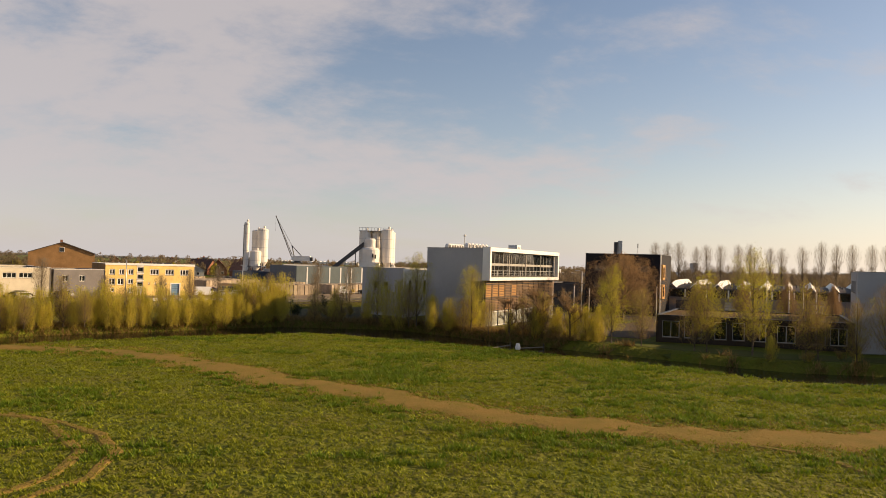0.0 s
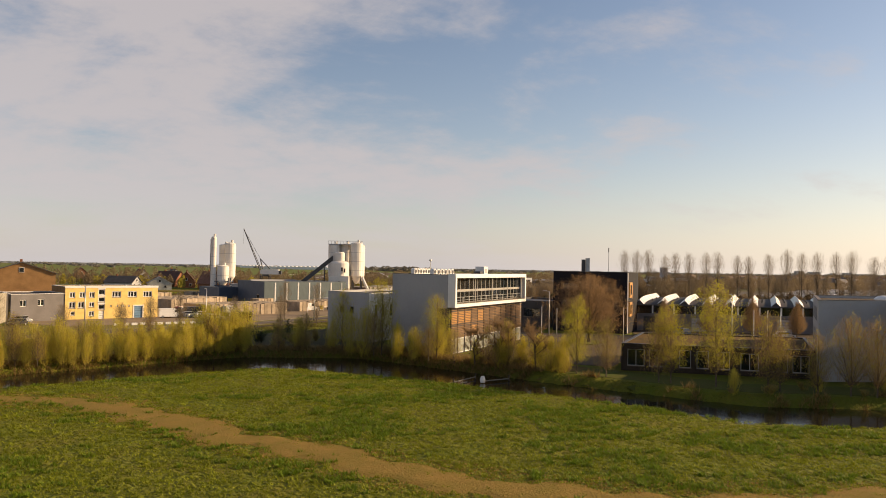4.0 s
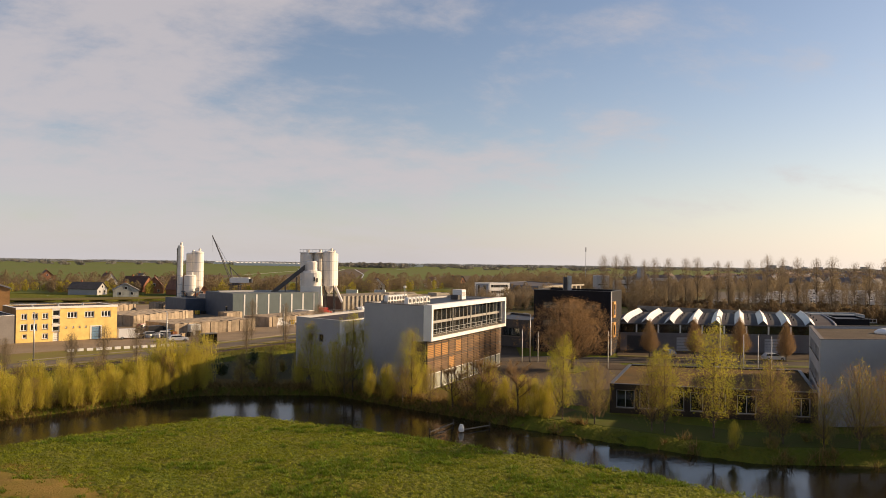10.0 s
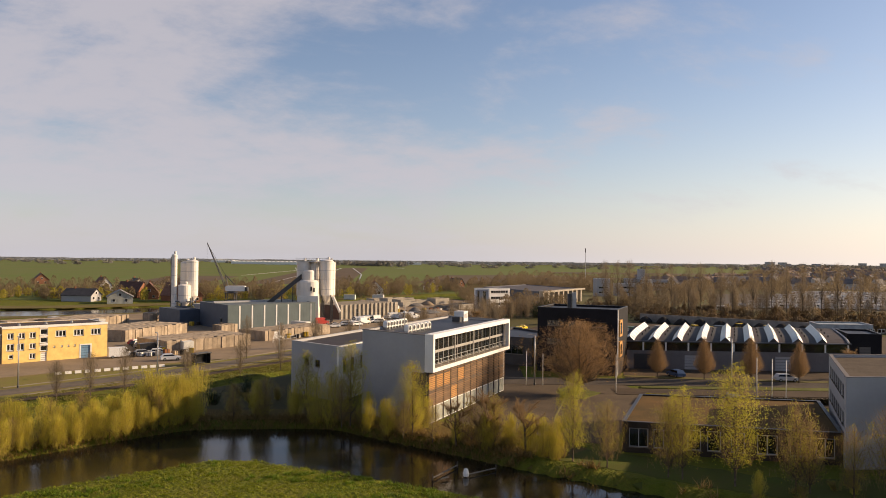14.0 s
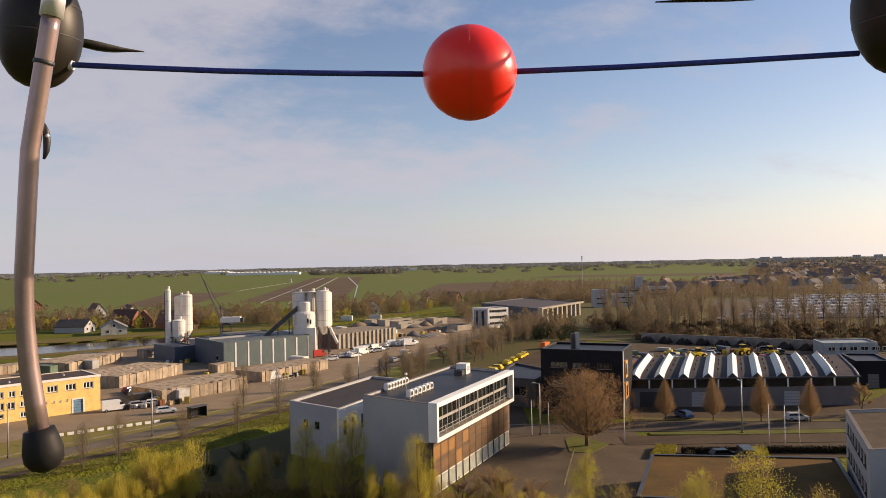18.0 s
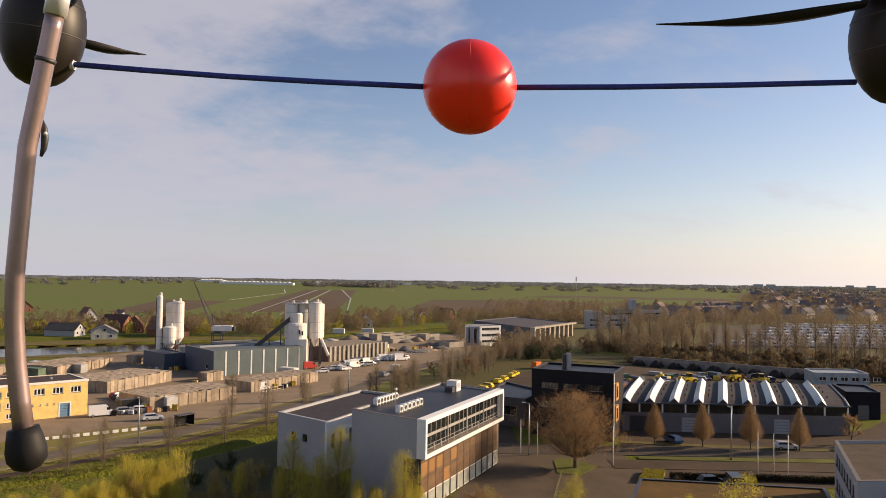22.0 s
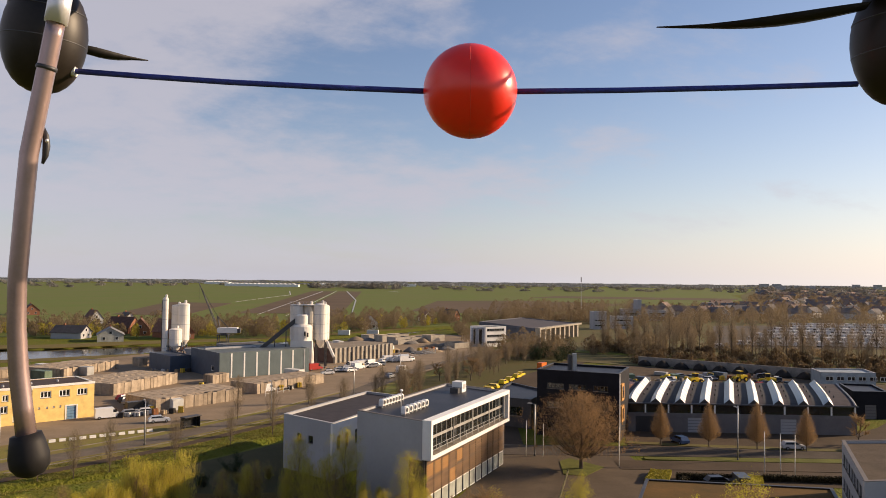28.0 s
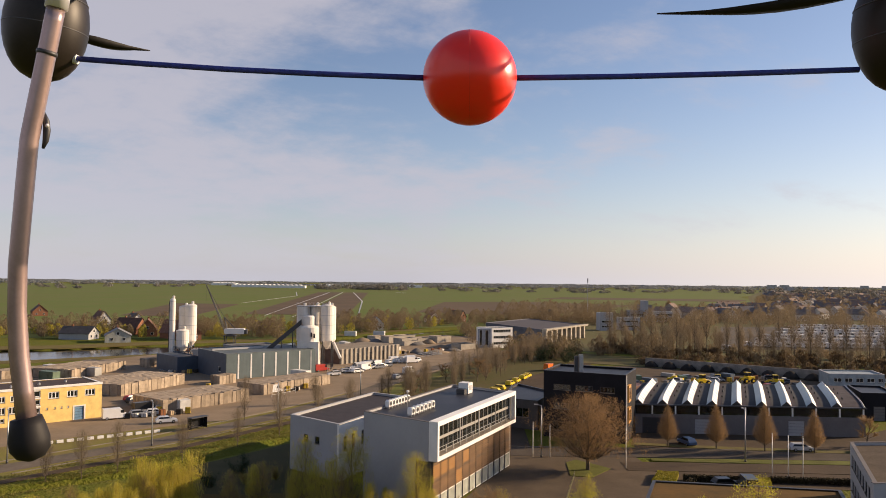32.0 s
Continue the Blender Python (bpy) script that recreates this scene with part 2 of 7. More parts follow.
RUSSET = leaf_mat("russet_buds", (0.33, 0.20, 0.088), 0.3, 0.3)
SPRING = leaf_mat("spring_leaves", (0.42, 0.385, 0.046), 0.45, 0.3)
OLIVE = leaf_mat("olive_leaves", (0.37, 0.32, 0.055), 0.45, 0.35)
HEDGE = leaf_mat("hedge_leaves", (0.26, 0.23, 0.03), 0.3, 0.4)
EVERGREEN = leaf_mat("evergreen", (0.03, 0.05, 0.02), 0.15, 0.3)
BALLRED = mat("orange_red_plastic", (0.95, 0.032, 0.012), 0.28, var=0.03, scale=20, spec=0.6)
_b = BALLRED.node_tree.nodes["Principled BSDF"]
_b.inputs["Subsurface Weight"].default_value = 0.4
_b.inputs["Coat Weight"].default_value, _b.inputs["Coat Roughness"].default_value = 0.05, 0.2
_b.inputs["Subsurface Radius"].default_value, _b.inputs["Subsurface Scale"].default_value = (1.0, 0.3, 0.12), 0.02
CORD = mat("navy_cord", (0.03, 0.045, 0.26), 0.7, var=0.2, scale=300)
RUBBER = mat("black_rubber", (0.014, 0.013, 0.014), 0.6, var=0.15, scale=60, spec=0.25)
PODMAT = mat("motor_shell", (0.020, 0.015, 0.012), 0.45, var=0.2, scale=40, spec=0.3)
LEGMAT = mat("anodised_tube", (0.40, 0.29, 0.275), 0.27, metal=0.6, var=0.1, scale=60)
CHROME = mat("bright_metal", (0.82, 0.82, 0.86), 0.35, metal=0.45, var=0.05)
HUBMAT = mat("grey_green_shell", (0.30, 0.32, 0.25), 0.5, var=0.1, scale=30)
TYRE = mat("tyre", (0.02, 0.02, 0.02), 0.85)
CARS = {c: mat("car_paint_" + c, v, 0.3, var=0.03) for c, v in dict(
    white=(0.75, 0.75, 0.74), black=(0.02, 0.02, 0.022), grey=(0.22, 0.23, 0.25), yellow=(0.75, 0.52, 0.02), blue=(0.05, 0.10, 0.22), red=(0.40, 0.04, 0.03), silver=(0.5, 0.51, 0.52), orange=(0.70, 0.16, 0.02)).items()}
CARGLASS = mat("car_glass", (0.02, 0.022, 0.025), 0.08, var=0.02)


# mesh helpers
class Mesh:
    """Gathers vertices and faces for one part."""

    def __init__(self, origin=(0, 0, 0)):
        self.v, self.f, self.o = [], [], Vector(origin)

    def add(self, verts, faces):
        k = len(self.v)
        self.v += [tuple(Vector(p) - self.o) for p in verts]
        self.f += [tuple(i + k for i in f) for f in faces]
        return self

    def block(self, p, ax, ay, az):
        """A box from its corner p along three vectors."""
        p, ax, ay, az = Vector(p), Vector(ax), Vector(ay), Vector(az)
        q = [p, p + ax, p + ax + ay, p + ay]
        q += [c + az for c in q]
        faces = [(3, 2, 1, 0), (4, 5, 6, 7), (0, 1, 5, 4), (1, 2, 6, 5), (2, 3, 7, 6), (3, 0, 4, 7)]
        if ax.cross(ay).dot(az) < 0:
            faces = [f[::-1] for f in faces]
        return self.add(q, faces)

    def box(self, x0, y0, z0, x1, y1, z1):
        return self.block((x0, y0, z0), (x1 - x0, 0, 0), (0, y1 - y0, 0), (0, 0, z1 - z0))

    def prism(self, pts, z0, z1):
        n = len(pts)
        area = sum(pts[i][0] * pts[(i + 1) % n][1] - pts[(i + 1) % n][0] * pts[i][1] for i in range(n))
        pts = list(pts) if area > 0 else list(pts)[::-1]
        v = [(x, y, z0) for x, y in pts] + [(x, y, z1) for x, y in pts]
        f = [tuple(range(n))[::-1], tuple(range(n, 2 * n))] + [(i, (i + 1) % n, n + (i + 1) % n, n + i) for i in range(n)]
        return self.add(v, f)

    def tube(self, pts, radii, n=6, caps=True):
        pts = [Vector(p) for p in pts]
        if isinstance(radii, (int, float)):
            radii = [radii] * len(pts)
        v, f = [], []
        for i, p in enumerate(pts):
            d = (pts[min(i + 1, len(pts) - 1)] - pts[max(i - 1, 0)]).normalized()
            s = d.cross(Vector((0.3, 0.9, 0.2)) if abs(d.z) > 0.8 else Vector((0, 0, 1))).normalized()
            t = d.cross(s)
            for k in range(n):
                w = 2 * math.pi * k / n
                v.append(p + radii[i] * (math.cos(w) * s + math.sin(w) * t))
        for i in range(len(pts) - 1):
            for k in range(n):
                f.append((i * n + k, i * n + (k + 1) % n, (i + 1) * n + (k + 1) % n, (i + 1) * n + k))
        if caps:
            f += [tuple(range(n))[::-1], tuple(range((len(pts) - 1) * n, len(pts) * n))]
        return self.add(v, f)

    def lathe(self, base, profile, n=16):
        """Round an upright axis: (radius, height) from bottom to top."""
        b = Vector(base)
        v, f = [], []
        for r, h in profile:
            for k in range(n):
                w = 2 * math.pi * k / n
                v.append(b + Vector((r * math.cos(w), r * math.sin(w), h)))
        for i in range(len(profile) - 1):
            for k in range(n):
                f.append((i * n + k, i * n + (k + 1) % n, (i + 1) * n + (k + 1) % n, (i + 1) * n + k))
        f += [tuple(range(n))[::-1], tuple(range((len(profile) - 1) * n, len(profile) * n))]
        return self.add(v, f)

    def data(self, name, material, smooth=False):
        me = bpy.data.meshes.new(name)
        me.from_pydata(self.v, [], self.f)
        me.materials.append(material)
        if smooth:
            me.shade_smooth()
        me.update()
        return me


def thing(name, at=(0, 0, 0), label="", category="", group="", kind="", turn=0):
    ob = new(name)
    ob.empty_display_size = 0.3
    ob.matrix_basis = pose(*at, 0, 0, turn)
    return tagged(ob, label, category, group, kind)


def part(name, m, material, parent=None, label="", smooth=False):
    ob = new(name, m.data(name, material, smooth))
    if parent:
        ob.parent = parent
    return tagged(ob, label)


def single(name, m, material, label="", category="", group="", kind="", smooth=False):
    """A thing that is one mesh, its origin at m's origin."""
    ob = new(name, m.data(name, material, smooth))
    ob.location = m.o
    return tagged(ob, label, category, group, kind)


def near(p, line):
    """Distance from p to a polyline, and how far along it, as segment + share."""
    best = (1e9, 0)
    for i in range(len(line) - 1):
        ax, ay, bx, by = *line[i][:2], *line[i + 1][:2]
        t = ((p[0] - ax) * (bx - ax) + (p[1] - ay) * (by - ay)) / ((bx - ax) ** 2 + (by - ay) ** 2)
        t = min(1, max(0, t))
        d = math.hypot(p[0] - ax - t * (bx - ax), p[1] - ay - t * (by - ay))
        if d < best[0]:
            best = (d, i + t)
    return best


# ground
CANAL = [(-260, -130, 9), (-75, 60, 8), (-45, 90.4, 8.4), (-34, 100, 8.8), (-22, 109.6, 9.8), (-10.5, 109.9, 9.8), (3, 100.1, 7.9), (15, 90.6, 6.7), (26, 82.4, 6.4), (35, 75.0, 7.0), (48, 73.2, 7.3), (75, 69, 7.4), (130, 58, 7.4), (400, 0, 7)]
BACKCANAL = [(-420, 240, 22), (-131, 321, 22), (-102, 340, 19), (-62, 362, 12), (-20, 400, 4), (35, 470, 5), (75, 500, 6), (180, 520, 6)]
DITCH = [(-120, 68, 1.0), (-55, 129, 1.0), (-40, 138.5, 1.0), (-30, 149, 1.1), (-18, 165, 1.0)]
CHANNELS = (CANAL, BACKCANAL, DITCH)


def ground_height(x, y):
    z = 0.0
    for line in CHANNELS:
        d, s = near((x, y), line)
        i = min(int(s), len(line) - 2)
        half = line[i][2] + (line[i + 1][2] - line[i][2]) * (s - i)
        k = (half + 0.8 - d) / 1.7
        if k > 0:
            z = min(z, -1.9 * min(1, k) ** 1.0 * (1 if half > 3 else 0.75))
    if -70 < x < 80 and 5 < y < 110 and z == 0:
        z = 0.35 * (noise.noise((x * 0.05, y * 0.05, 0)) * 0.5 + 0.12 * noise.noise((x * 0.4, y * 0.4, 3)))
    return z


def spread(lo, hi, step, end_lo, end_hi):
    out = [lo + i * step for i in range(int((hi - lo) / step) + 1)]
    s, x = step, out[-1]
    while x < end_hi:
        s *= 1.22
        x += s
        out.append(min(x, end_hi))
    s, x = step, lo
    while x > end_lo:
        s *= 1.22
        x -= s
        out.insert(0, max(x, end_lo))
    return out


gx, gy = spread(-140, 100, 1.6, -4600, 4600), spread(24, 180, 1.6, -4600, 4700)
gy = [y for y in gy if y <= 190] + [y for y in spread(192, 520, 5, 191, 4700) if y > 190]
gm = Mesh()
gm.v = [(x, y, ground_height(x, y)) for y in gy for x in gx]
nx = len(gx)
gm.f = [(j * nx + i, j * nx + i + 1, (j + 1) * nx + i + 1, (j + 1) * nx + i) for j in range(len(gy) - 1) for i in range(nx - 1)]
ground = single("ground", gm, GRASS, "rough green meadow and flat polder land", "ground", kind="structure", smooth=True)


def water_along(name, line, z, label):
    m = Mesh()
    left, right = [], []
    for i, (x, y, h) in enumerate(line):
        ax, ay = line[max(i - 1, 0)][:2]
        bx, by = line[min(i + 1, len(line) - 1)][:2]
        d = math.hypot(bx - ax, by - ay)
        px, py = -(by - ay) / d * (h + 2.2), (bx - ax) / d * (h + 2.2)
        left.append((x + px, y + py, z))
        right.append((x - px, y - py, z))
    n = len(line)
    m.add(left + right, [(n + i, n + i + 1, i + 1, i) for i in range(n - 1)])
    return single(name, m, WATER, label, "water", kind="structure")


water_along("canal_water", CANAL, -1.05, "dark still canal water reflecting trees and sky")
water_along("back_canal_water", BACKCANAL, -0.7, "wide pale canal behind the stone yard")
water_along("ditch_water", DITCH, -1.0, "narrow roadside ditch with dark water")


def ribbon(name, line, z, thick, material, label, category, kind="structure", ragged=0.0, step=2.0):
    """A strip along a polyline of (x, y, half width), a real slab of its own."""
    pts = []
    for i in range(len(line) - 1):
        (ax, ay, ah), (bx, by, bh) = line[i], line[i + 1]
        n = max(1, int(math.hypot(bx - ax, by - ay) / step))
        pts += [(ax + (bx - ax) * k / n, ay + (by - ay) * k / n, ah + (bh - ah) * k / n) for k in range(n)]
    pts.append(line[-1])
    m = Mesh()
    v, f = [], []
    for i, (x, y, h) in enumerate(pts):
        ax, ay = pts[max(i - 1, 0)][:2]
        bx, by = pts[min(i + 1, len(pts) - 1)][:2]
        d = math.hypot(bx - ax, by - ay) or 1
        px, py = -(by - ay) / d, (bx - ax) / d
        hl = h * (1 + ragged * noise.noise((x * 0.35, y * 0.35, 1)))
        hr = h * (1 + ragged * noise.noise((x * 0.35, y * 0.35, 9)))
        for k in range(5):
            w = hl - (hl + hr) * k / 4
            X, Y = x + px * w, y + py * w
            base = ground_height(X, Y) if ragged else 0
            edge = -thick if k in (0, 4) and ragged else 0
            v.append((X, Y, base + z + edge))
        v += [(x + px * hl, y + py * hl, -0.3), (x - px * hr, y - py * hr, -0.3)] if not ragged else [v[-5], v[-1]]
    for i in range(len(pts) - 1):
        a, b = i * 7, (i + 1) * 7
        f += [(a + k + 1, b + k + 1, b + k, a + k) for k in range(4)]
        if not ragged:
            f += [(a, b, b + 5, a + 5), (a + 6, b + 6, b + 4, a + 4)]
    m.add(v, f)
    return single(name, m, material, label, category, kind=kind)


def sheet(name, pts, z, material, label, category="ground", kind="structure"):
    return single(name, Mesh().prism(pts, z - 0.35, z), material, label, category, kind=kind)


# the flat land round the estate
sheet("polder_field", [(-1500, 395), (-60, 395), (10, 480), (70, 512), (330, 535), (700, 1500), (1500, 2600), (-1800, 2600)], 0.10, FIELD, "bright green polder grassland in long strips", "field")
for pts in ([(-118, 640), (-78, 640), (-100, 1560), (-146, 1560)], [(-70, 600), (-34, 600), (-45, 1560), (-92, 1560)], [(24, 700), (120, 640), (300, 930), (190, 1040), (70, 1000)],
            [(-205, 610), (-150, 600), (-165, 860), (-240, 880)], [(230, 1200), (520, 1120), (600, 1250), (300, 1320)]):
    sheet("ploughed_field", pts, 0.22, PLOUGH, "bare brown ploughed strip of polder soil", "field")
for line in ([(-98, 620, 0.33), (-122, 1540, 1.10)], [(-74, 600, 0.22), (-97, 1560, 0.83)], [(-24, 585, 0.39), (-36, 1000, 0.83), (-75, 1560, 1.10)], [(-170, 900, 0.33), (-150, 1250, 0.72), (-190, 1560, 0.88)], [(30, 1560, 1.10), (10, 1640, 1.10)]):
    # the glint of the ditch water is put into a pale colour
    ribbon("field_ditch", line, 0.3, 0, mat("painted_ditch_glint", (0.36, 0.35, 0.32), 0.3), "ditch between fields, its water glint painted pale", "ditch", step=80)
sheet("town_ground", [(70, 296), (120, 262), (190, 200), (900, 120), (1900, 900), (1500, 2500), (1150, 2300), (720, 1500), (520, 1080), (400, 830), (290, 760), (160, 690), (95, 535)], 0.17, SCRUB, "brown rough ground between the far trees and houses", "ground")
sheet("verge", [(-140, 62), (-52, 139), (-27, 170), (-2, 210), (18, 262), (50, 330), (40, 345), (6, 285), (-22, 222), (-40, 190), (-78, 160), (-150, 90)], 0.04, mat("verge_grass", (0.18, 0.175, 0.035), 0.95, scale=0.13, col2=(0.20, 0.145, 0.065), bump=0.9, bscale=3), "grass verge along the estate road", "verge")
sheet("stone_yard", [(-70, 156), (-58, 166.5), (-47, 174.5), (-33, 184), (-23, 200), (-6, 228), (16, 268), (44, 330), (52, 365), (48, 420), (24, 428), (-12, 388), (-44, 358), (-76, 338), (-128, 268), (-150, 210)], 0.09, YARD, "dusty concrete yard of the paving works", "yard")
sheet("plaza", [(9.5, 119), (16, 112.5), (24, 107), (28.5, 105), (37, 121), (44, 130.5), (44, 149), (23, 151), (20, 143)], 0.06, mat("tan_paving", (0.125, 0.094, 0.064), 0.9, scale=0.25, col2=(0.085, 0.066, 0.046), bump=0.3, bscale=14), "brownish paved forecourt beside the white office", "plaza")
# brown ground, its colour darkened to stand in for the annex's shade
sheet("office_apron", [(-8, 133), (-2, 124), (-9, 122.5), (-14, 122), (-24, 122.5), (-35, 128), (-38, 136.5), (-27.8, 147), (-16, 162), (-13, 160), (-15, 142)], 0.03, mat("shade_darkened_soil", (0.09, 0.075, 0.035), 0.95, scale=0.2, col2=(0.065, 0.06, 0.025), bump=0.6, bscale=4), "brown rough ground beside the office, darkened in colour for shade", "ground")
sheet("hall_forecourt", [(46, 154), (110, 148), (112, 175), (96, 165), (50, 170)], 0.05, PAVING, "paved strip before the workshop hall", "pavement")
sheet("car_park", [(44, 131), (100, 121), (100, 135), (44, 138)], 0.05, PAVING, "brick-paved car park", "pavement")
sheet("copse_ground", [(-1, 206), (22, 190), (31, 222), (40, 246), (59, 280), (80, 320), (90, 420), (70, 372), (43, 316), (19, 276), (7, 249)], 0.05, mat("leaf_litter", (0.10, 0.075, 0.035), 0.95, scale=0.2, col2=(0.08, 0.085, 0.025), bump=0.7, bscale=3), "brown leaf litter under the roadside copse", "ground")
sheet("street_apron", [(24, 187), (31.5, 198), (38, 196), (52, 203), (66, 281), (59, 281), (43, 247), (31, 222)], 0.045, PAVING, "orange-brown paved apron beside the side street", "pavement")
sheet("east_yard", [(97, 152), (160, 142), (200, 205), (140, 172), (113, 178), (100, 166)], 0.055, PAVING, "paved yard beside the dark shed", "yard")
sheet("works_yard", [(52, 204), (112, 196), (140, 170), (190, 205), (138, 250), (94, 287), (66, 282)], 0.06, mat("dirty_yard", (0.115, 0.085, 0.058), 0.95, scale=0.2, col2=(0.07, 0.055, 0.04), bump=0.4), "cluttered storage yard behind the workshop", "yard")
ribbon("estate_road", [(-200, -10, 2.6), (-60, 142.5, 2.6), (-41, 162.7, 2.6), (-22.5, 190.5, 2.6), (-5.8, 222, 2.7), (3.6, 249, 2.7), (15.4, 276.6, 2.7), (37.8, 316, 3.5), (56, 347, 3.6), (79, 368, 3.6), (113, 416, 3.6)], 0.10, 0, mat("worn_asphalt", (0.15, 0.125, 0.098), 0.9, scale=0.2, bump=0.2, bscale=20), "grey asphalt estate road", "road")
ribbon("cycle_path", [(-130, 52, 1.1), (-56, 134.5, 1.1), (-38, 154.5, 1.1), (-19, 182, 1.1), (-2, 214, 1.1)], 0.09, 0, PAVING, "reddish cycle path beside the road", "path")
ribbon("street", [(20, 153, 3.6), (45, 151, 3.4), (80, 147.5, 3.4), (150, 139, 3.4)], 0.11, 0, ASPHALT, "asphalt street before the workshop hall", "road")
ribbon("service_street", [(40, 141.5, 3.0), (60, 139.8, 3.0), (100, 135.5, 3.0), (150, 129, 3.0)], 0.12, 0, PAVING, "brick-paved service lane", "road")
ribbon("side_street", [(23, 152, 3.5), (27, 190, 3.6), (35, 220, 4), (43, 243, 4.2), (63, 278, 4.2), (84, 318, 4)], 0.08, 0, PAVING, "orange-brown paved side street", "road")
ribbon("grass_median", [(46, 145.6, 0.9), (60, 144, 1.4), (84, 141.8, 1.4), (120, 137, 1.2)], 0.20, 0, mat("median_grass", (0.12, 0.125, 0.03), 0.95, scale=0.3, bump=0.5), "narrow grass median with a kerb", "verge")
ribbon("hornbeam_verge", [(47, 158.2, 0.9), (62, 154.4, 1.1), (80, 150.9, 1.1), (97, 149.0, 0.9)], 0.17, 0, mat("street_verge", (0.15, 0.135, 0.04), 0.95, scale=0.4, col2=(0.11, 0.09, 0.045), bump=0.5), "trodden grass strip under the street trees", "verge")
sheet("tree_island", [(29.5, 135.6), (32.8, 134.6), (37.2, 139.8), (33, 146), (30.8, 144)], 0.16, mat("island_grass", (0.12, 0.125, 0.03), 0.95, scale=0.4, bump=0.5), "round grass island under the big tree", "verge")
ribbon("verge_strip", [(-15.5, 184, 1.8), (0.5, 216, 2.4), (9.5, 245, 2.4), (24, 276, 2.0)], 0.13, 0, mat("strip_grass", (0.12, 0.15, 0.028), 0.95, scale=0.25, col2=(0.13, 0.11, 0.04), bump=0.6, bscale=4), "green grass strip beside the estate road", "verge", step=6)
for line in ([(-63.5, 146, 0.12), (-44.5, 167, 0.12), (-26, 193.5, 0.12), (-9.5, 224, 0.12)], [(-57, 139.3, 0.12), (-37.6, 161, 0.12), (-19, 188, 0.12), (-2, 220, 0.12)], [(22, 156.8, 0.12), (80, 151.3, 0.12), (140, 143.6, 0.12)]):
    ribbon("kerb", line, 0.16, 0, KERB, "pale concrete kerb", "kerb", step=20)
BANK = []
for i in range(1, len(CANAL) - 1):
    (ax, ay, _), (bx, by, h_) = CANAL[i - 1], CANAL[i]
    cx, cy, _ = CANAL[i + 1]
    nrm = Vector((-(cy - ay), cx - ax)).normalized()
    BANK.append((bx + nrm.x * (h_ + 5.6), by + nrm.y * (h_ + 5.6), 5.7))
ribbon("canal_bank", BANK[:7], 0.05, 0.1, mat("bank_litter", (0.135, 0.105, 0.03), 0.95, scale=0.3, col2=(0.11, 0.065, 0.022), bump=0.8, bscale=4, spec=0.1), "brown leaf litter and rough grass on the far bank", "bank", ragged=0.15, step=2.0)
# grass colour darkened: the bank office's deep shade is put into it
ribbon("grass_bank", BANK[6:], 0.047, 0.1, mat("shade_darkened_grass", (0.075, 0.098, 0.015), 0.95, scale=0.25, col2=(0.085, 0.078, 0.022), bump=0.8, bscale=4, spec=0.1), "rough green grass slope before the low hall, its shade painted in", "bank", ragged=0.15, step=2.0)
REEDBANK = mat("reed_bank", (0.155, 0.135, 0.045), 0.95, scale=0.15, col2=(0.13, 0.095, 0.04), bump=0.8, bscale=3, spec=0.1)
ribbon("back_canal_bank", [(-420, 272, 8), (-140, 350, 8), (-112, 367, 8), (-72, 385, 7), (-32, 418, 5), (18, 478, 5)], 0.06, 0, REEDBANK, "rough straw-brown bank beyond the back canal", "bank", step=20)
ribbon("back_canal_bank", [(-414, 213, 5), (-152, 287, 5), (-126, 294, 5), (-92, 317, 4)], 0.065, 0, REEDBANK, "rough straw-brown bank before the back canal", "bank", step=20)
# worn tracks in the meadow
ribbon("worn_path", [(-48, 76, 1.4), (-34, 75, 1.9), (-26, 71, 2.6), (-19, 65.3, 2.7), (-13, 60.3, 2.7), (-7.7, 56.8, 2.6), (-2.9, 53, 2.4), (4.2, 47.9, 2.3), (13, 44.9, 2.3), (20, 43.8, 2.4), (26, 44, 2.7), (60, 47, 2.7)], 0.07, 0.09, DIRT, "worn brown path through the grass", "path", ragged=0.9, step=1.0)
sheet("storage_field", [(150, 352), (235, 345), (345, 505), (330, 530), (222, 512)], 0.24, mat("grey_hardstand", (0.14, 0.12, 0.10), 0.95, scale=0.08, col2=(0.09, 0.08, 0.068)), "grey hardstanding with rows of stored caravans", "yard")
ribbon("poplar_verge", [(76, 338, 4), (128, 300, 4), (200, 252, 5)], 0.23, 0, mat("bright_verge", (0.17, 0.21, 0.03), 0.95, scale=0.2, col2=(0.13, 0.12, 0.04)), "bright grass strip below the poplars", "verge", step=30)
for k in (-0.8, 0.8):
    ribbon("wheel_rut", [(-26 + k, 44.5, 0.3), (-21.9 + k, 43.0 - k * 0.5, 0.4), (-18.2 + k * 0.6, 39.3 + k, 0.45), (-16.4 + k, 36.6, 0.45), (-15.6 + k, 32.3, 0.4), (-16.8 + k, 29.0, 0.4), (-22 + k, 22, 0.4)], 0.05, 0.08, DIRT, "curved wheel rut in the grass", "track", ragged=0.6, step=0.7)
ribbon("wheel_rut", [(15, 43, 0.25), (19.6, 40.4, 0.3), (21.2, 36.5, 0.35), (24, 33, 0.35), (30, 29, 0.35)], 0.06, 0.08, DIRT, "muddy rut crossing the path", "track", ragged=0.6, step=0.7)


# buildings
def unit(p, q):
    d = Vector((q[0] - p[0], q[1] - p[1], 0))
    return d.normalized(), d.length


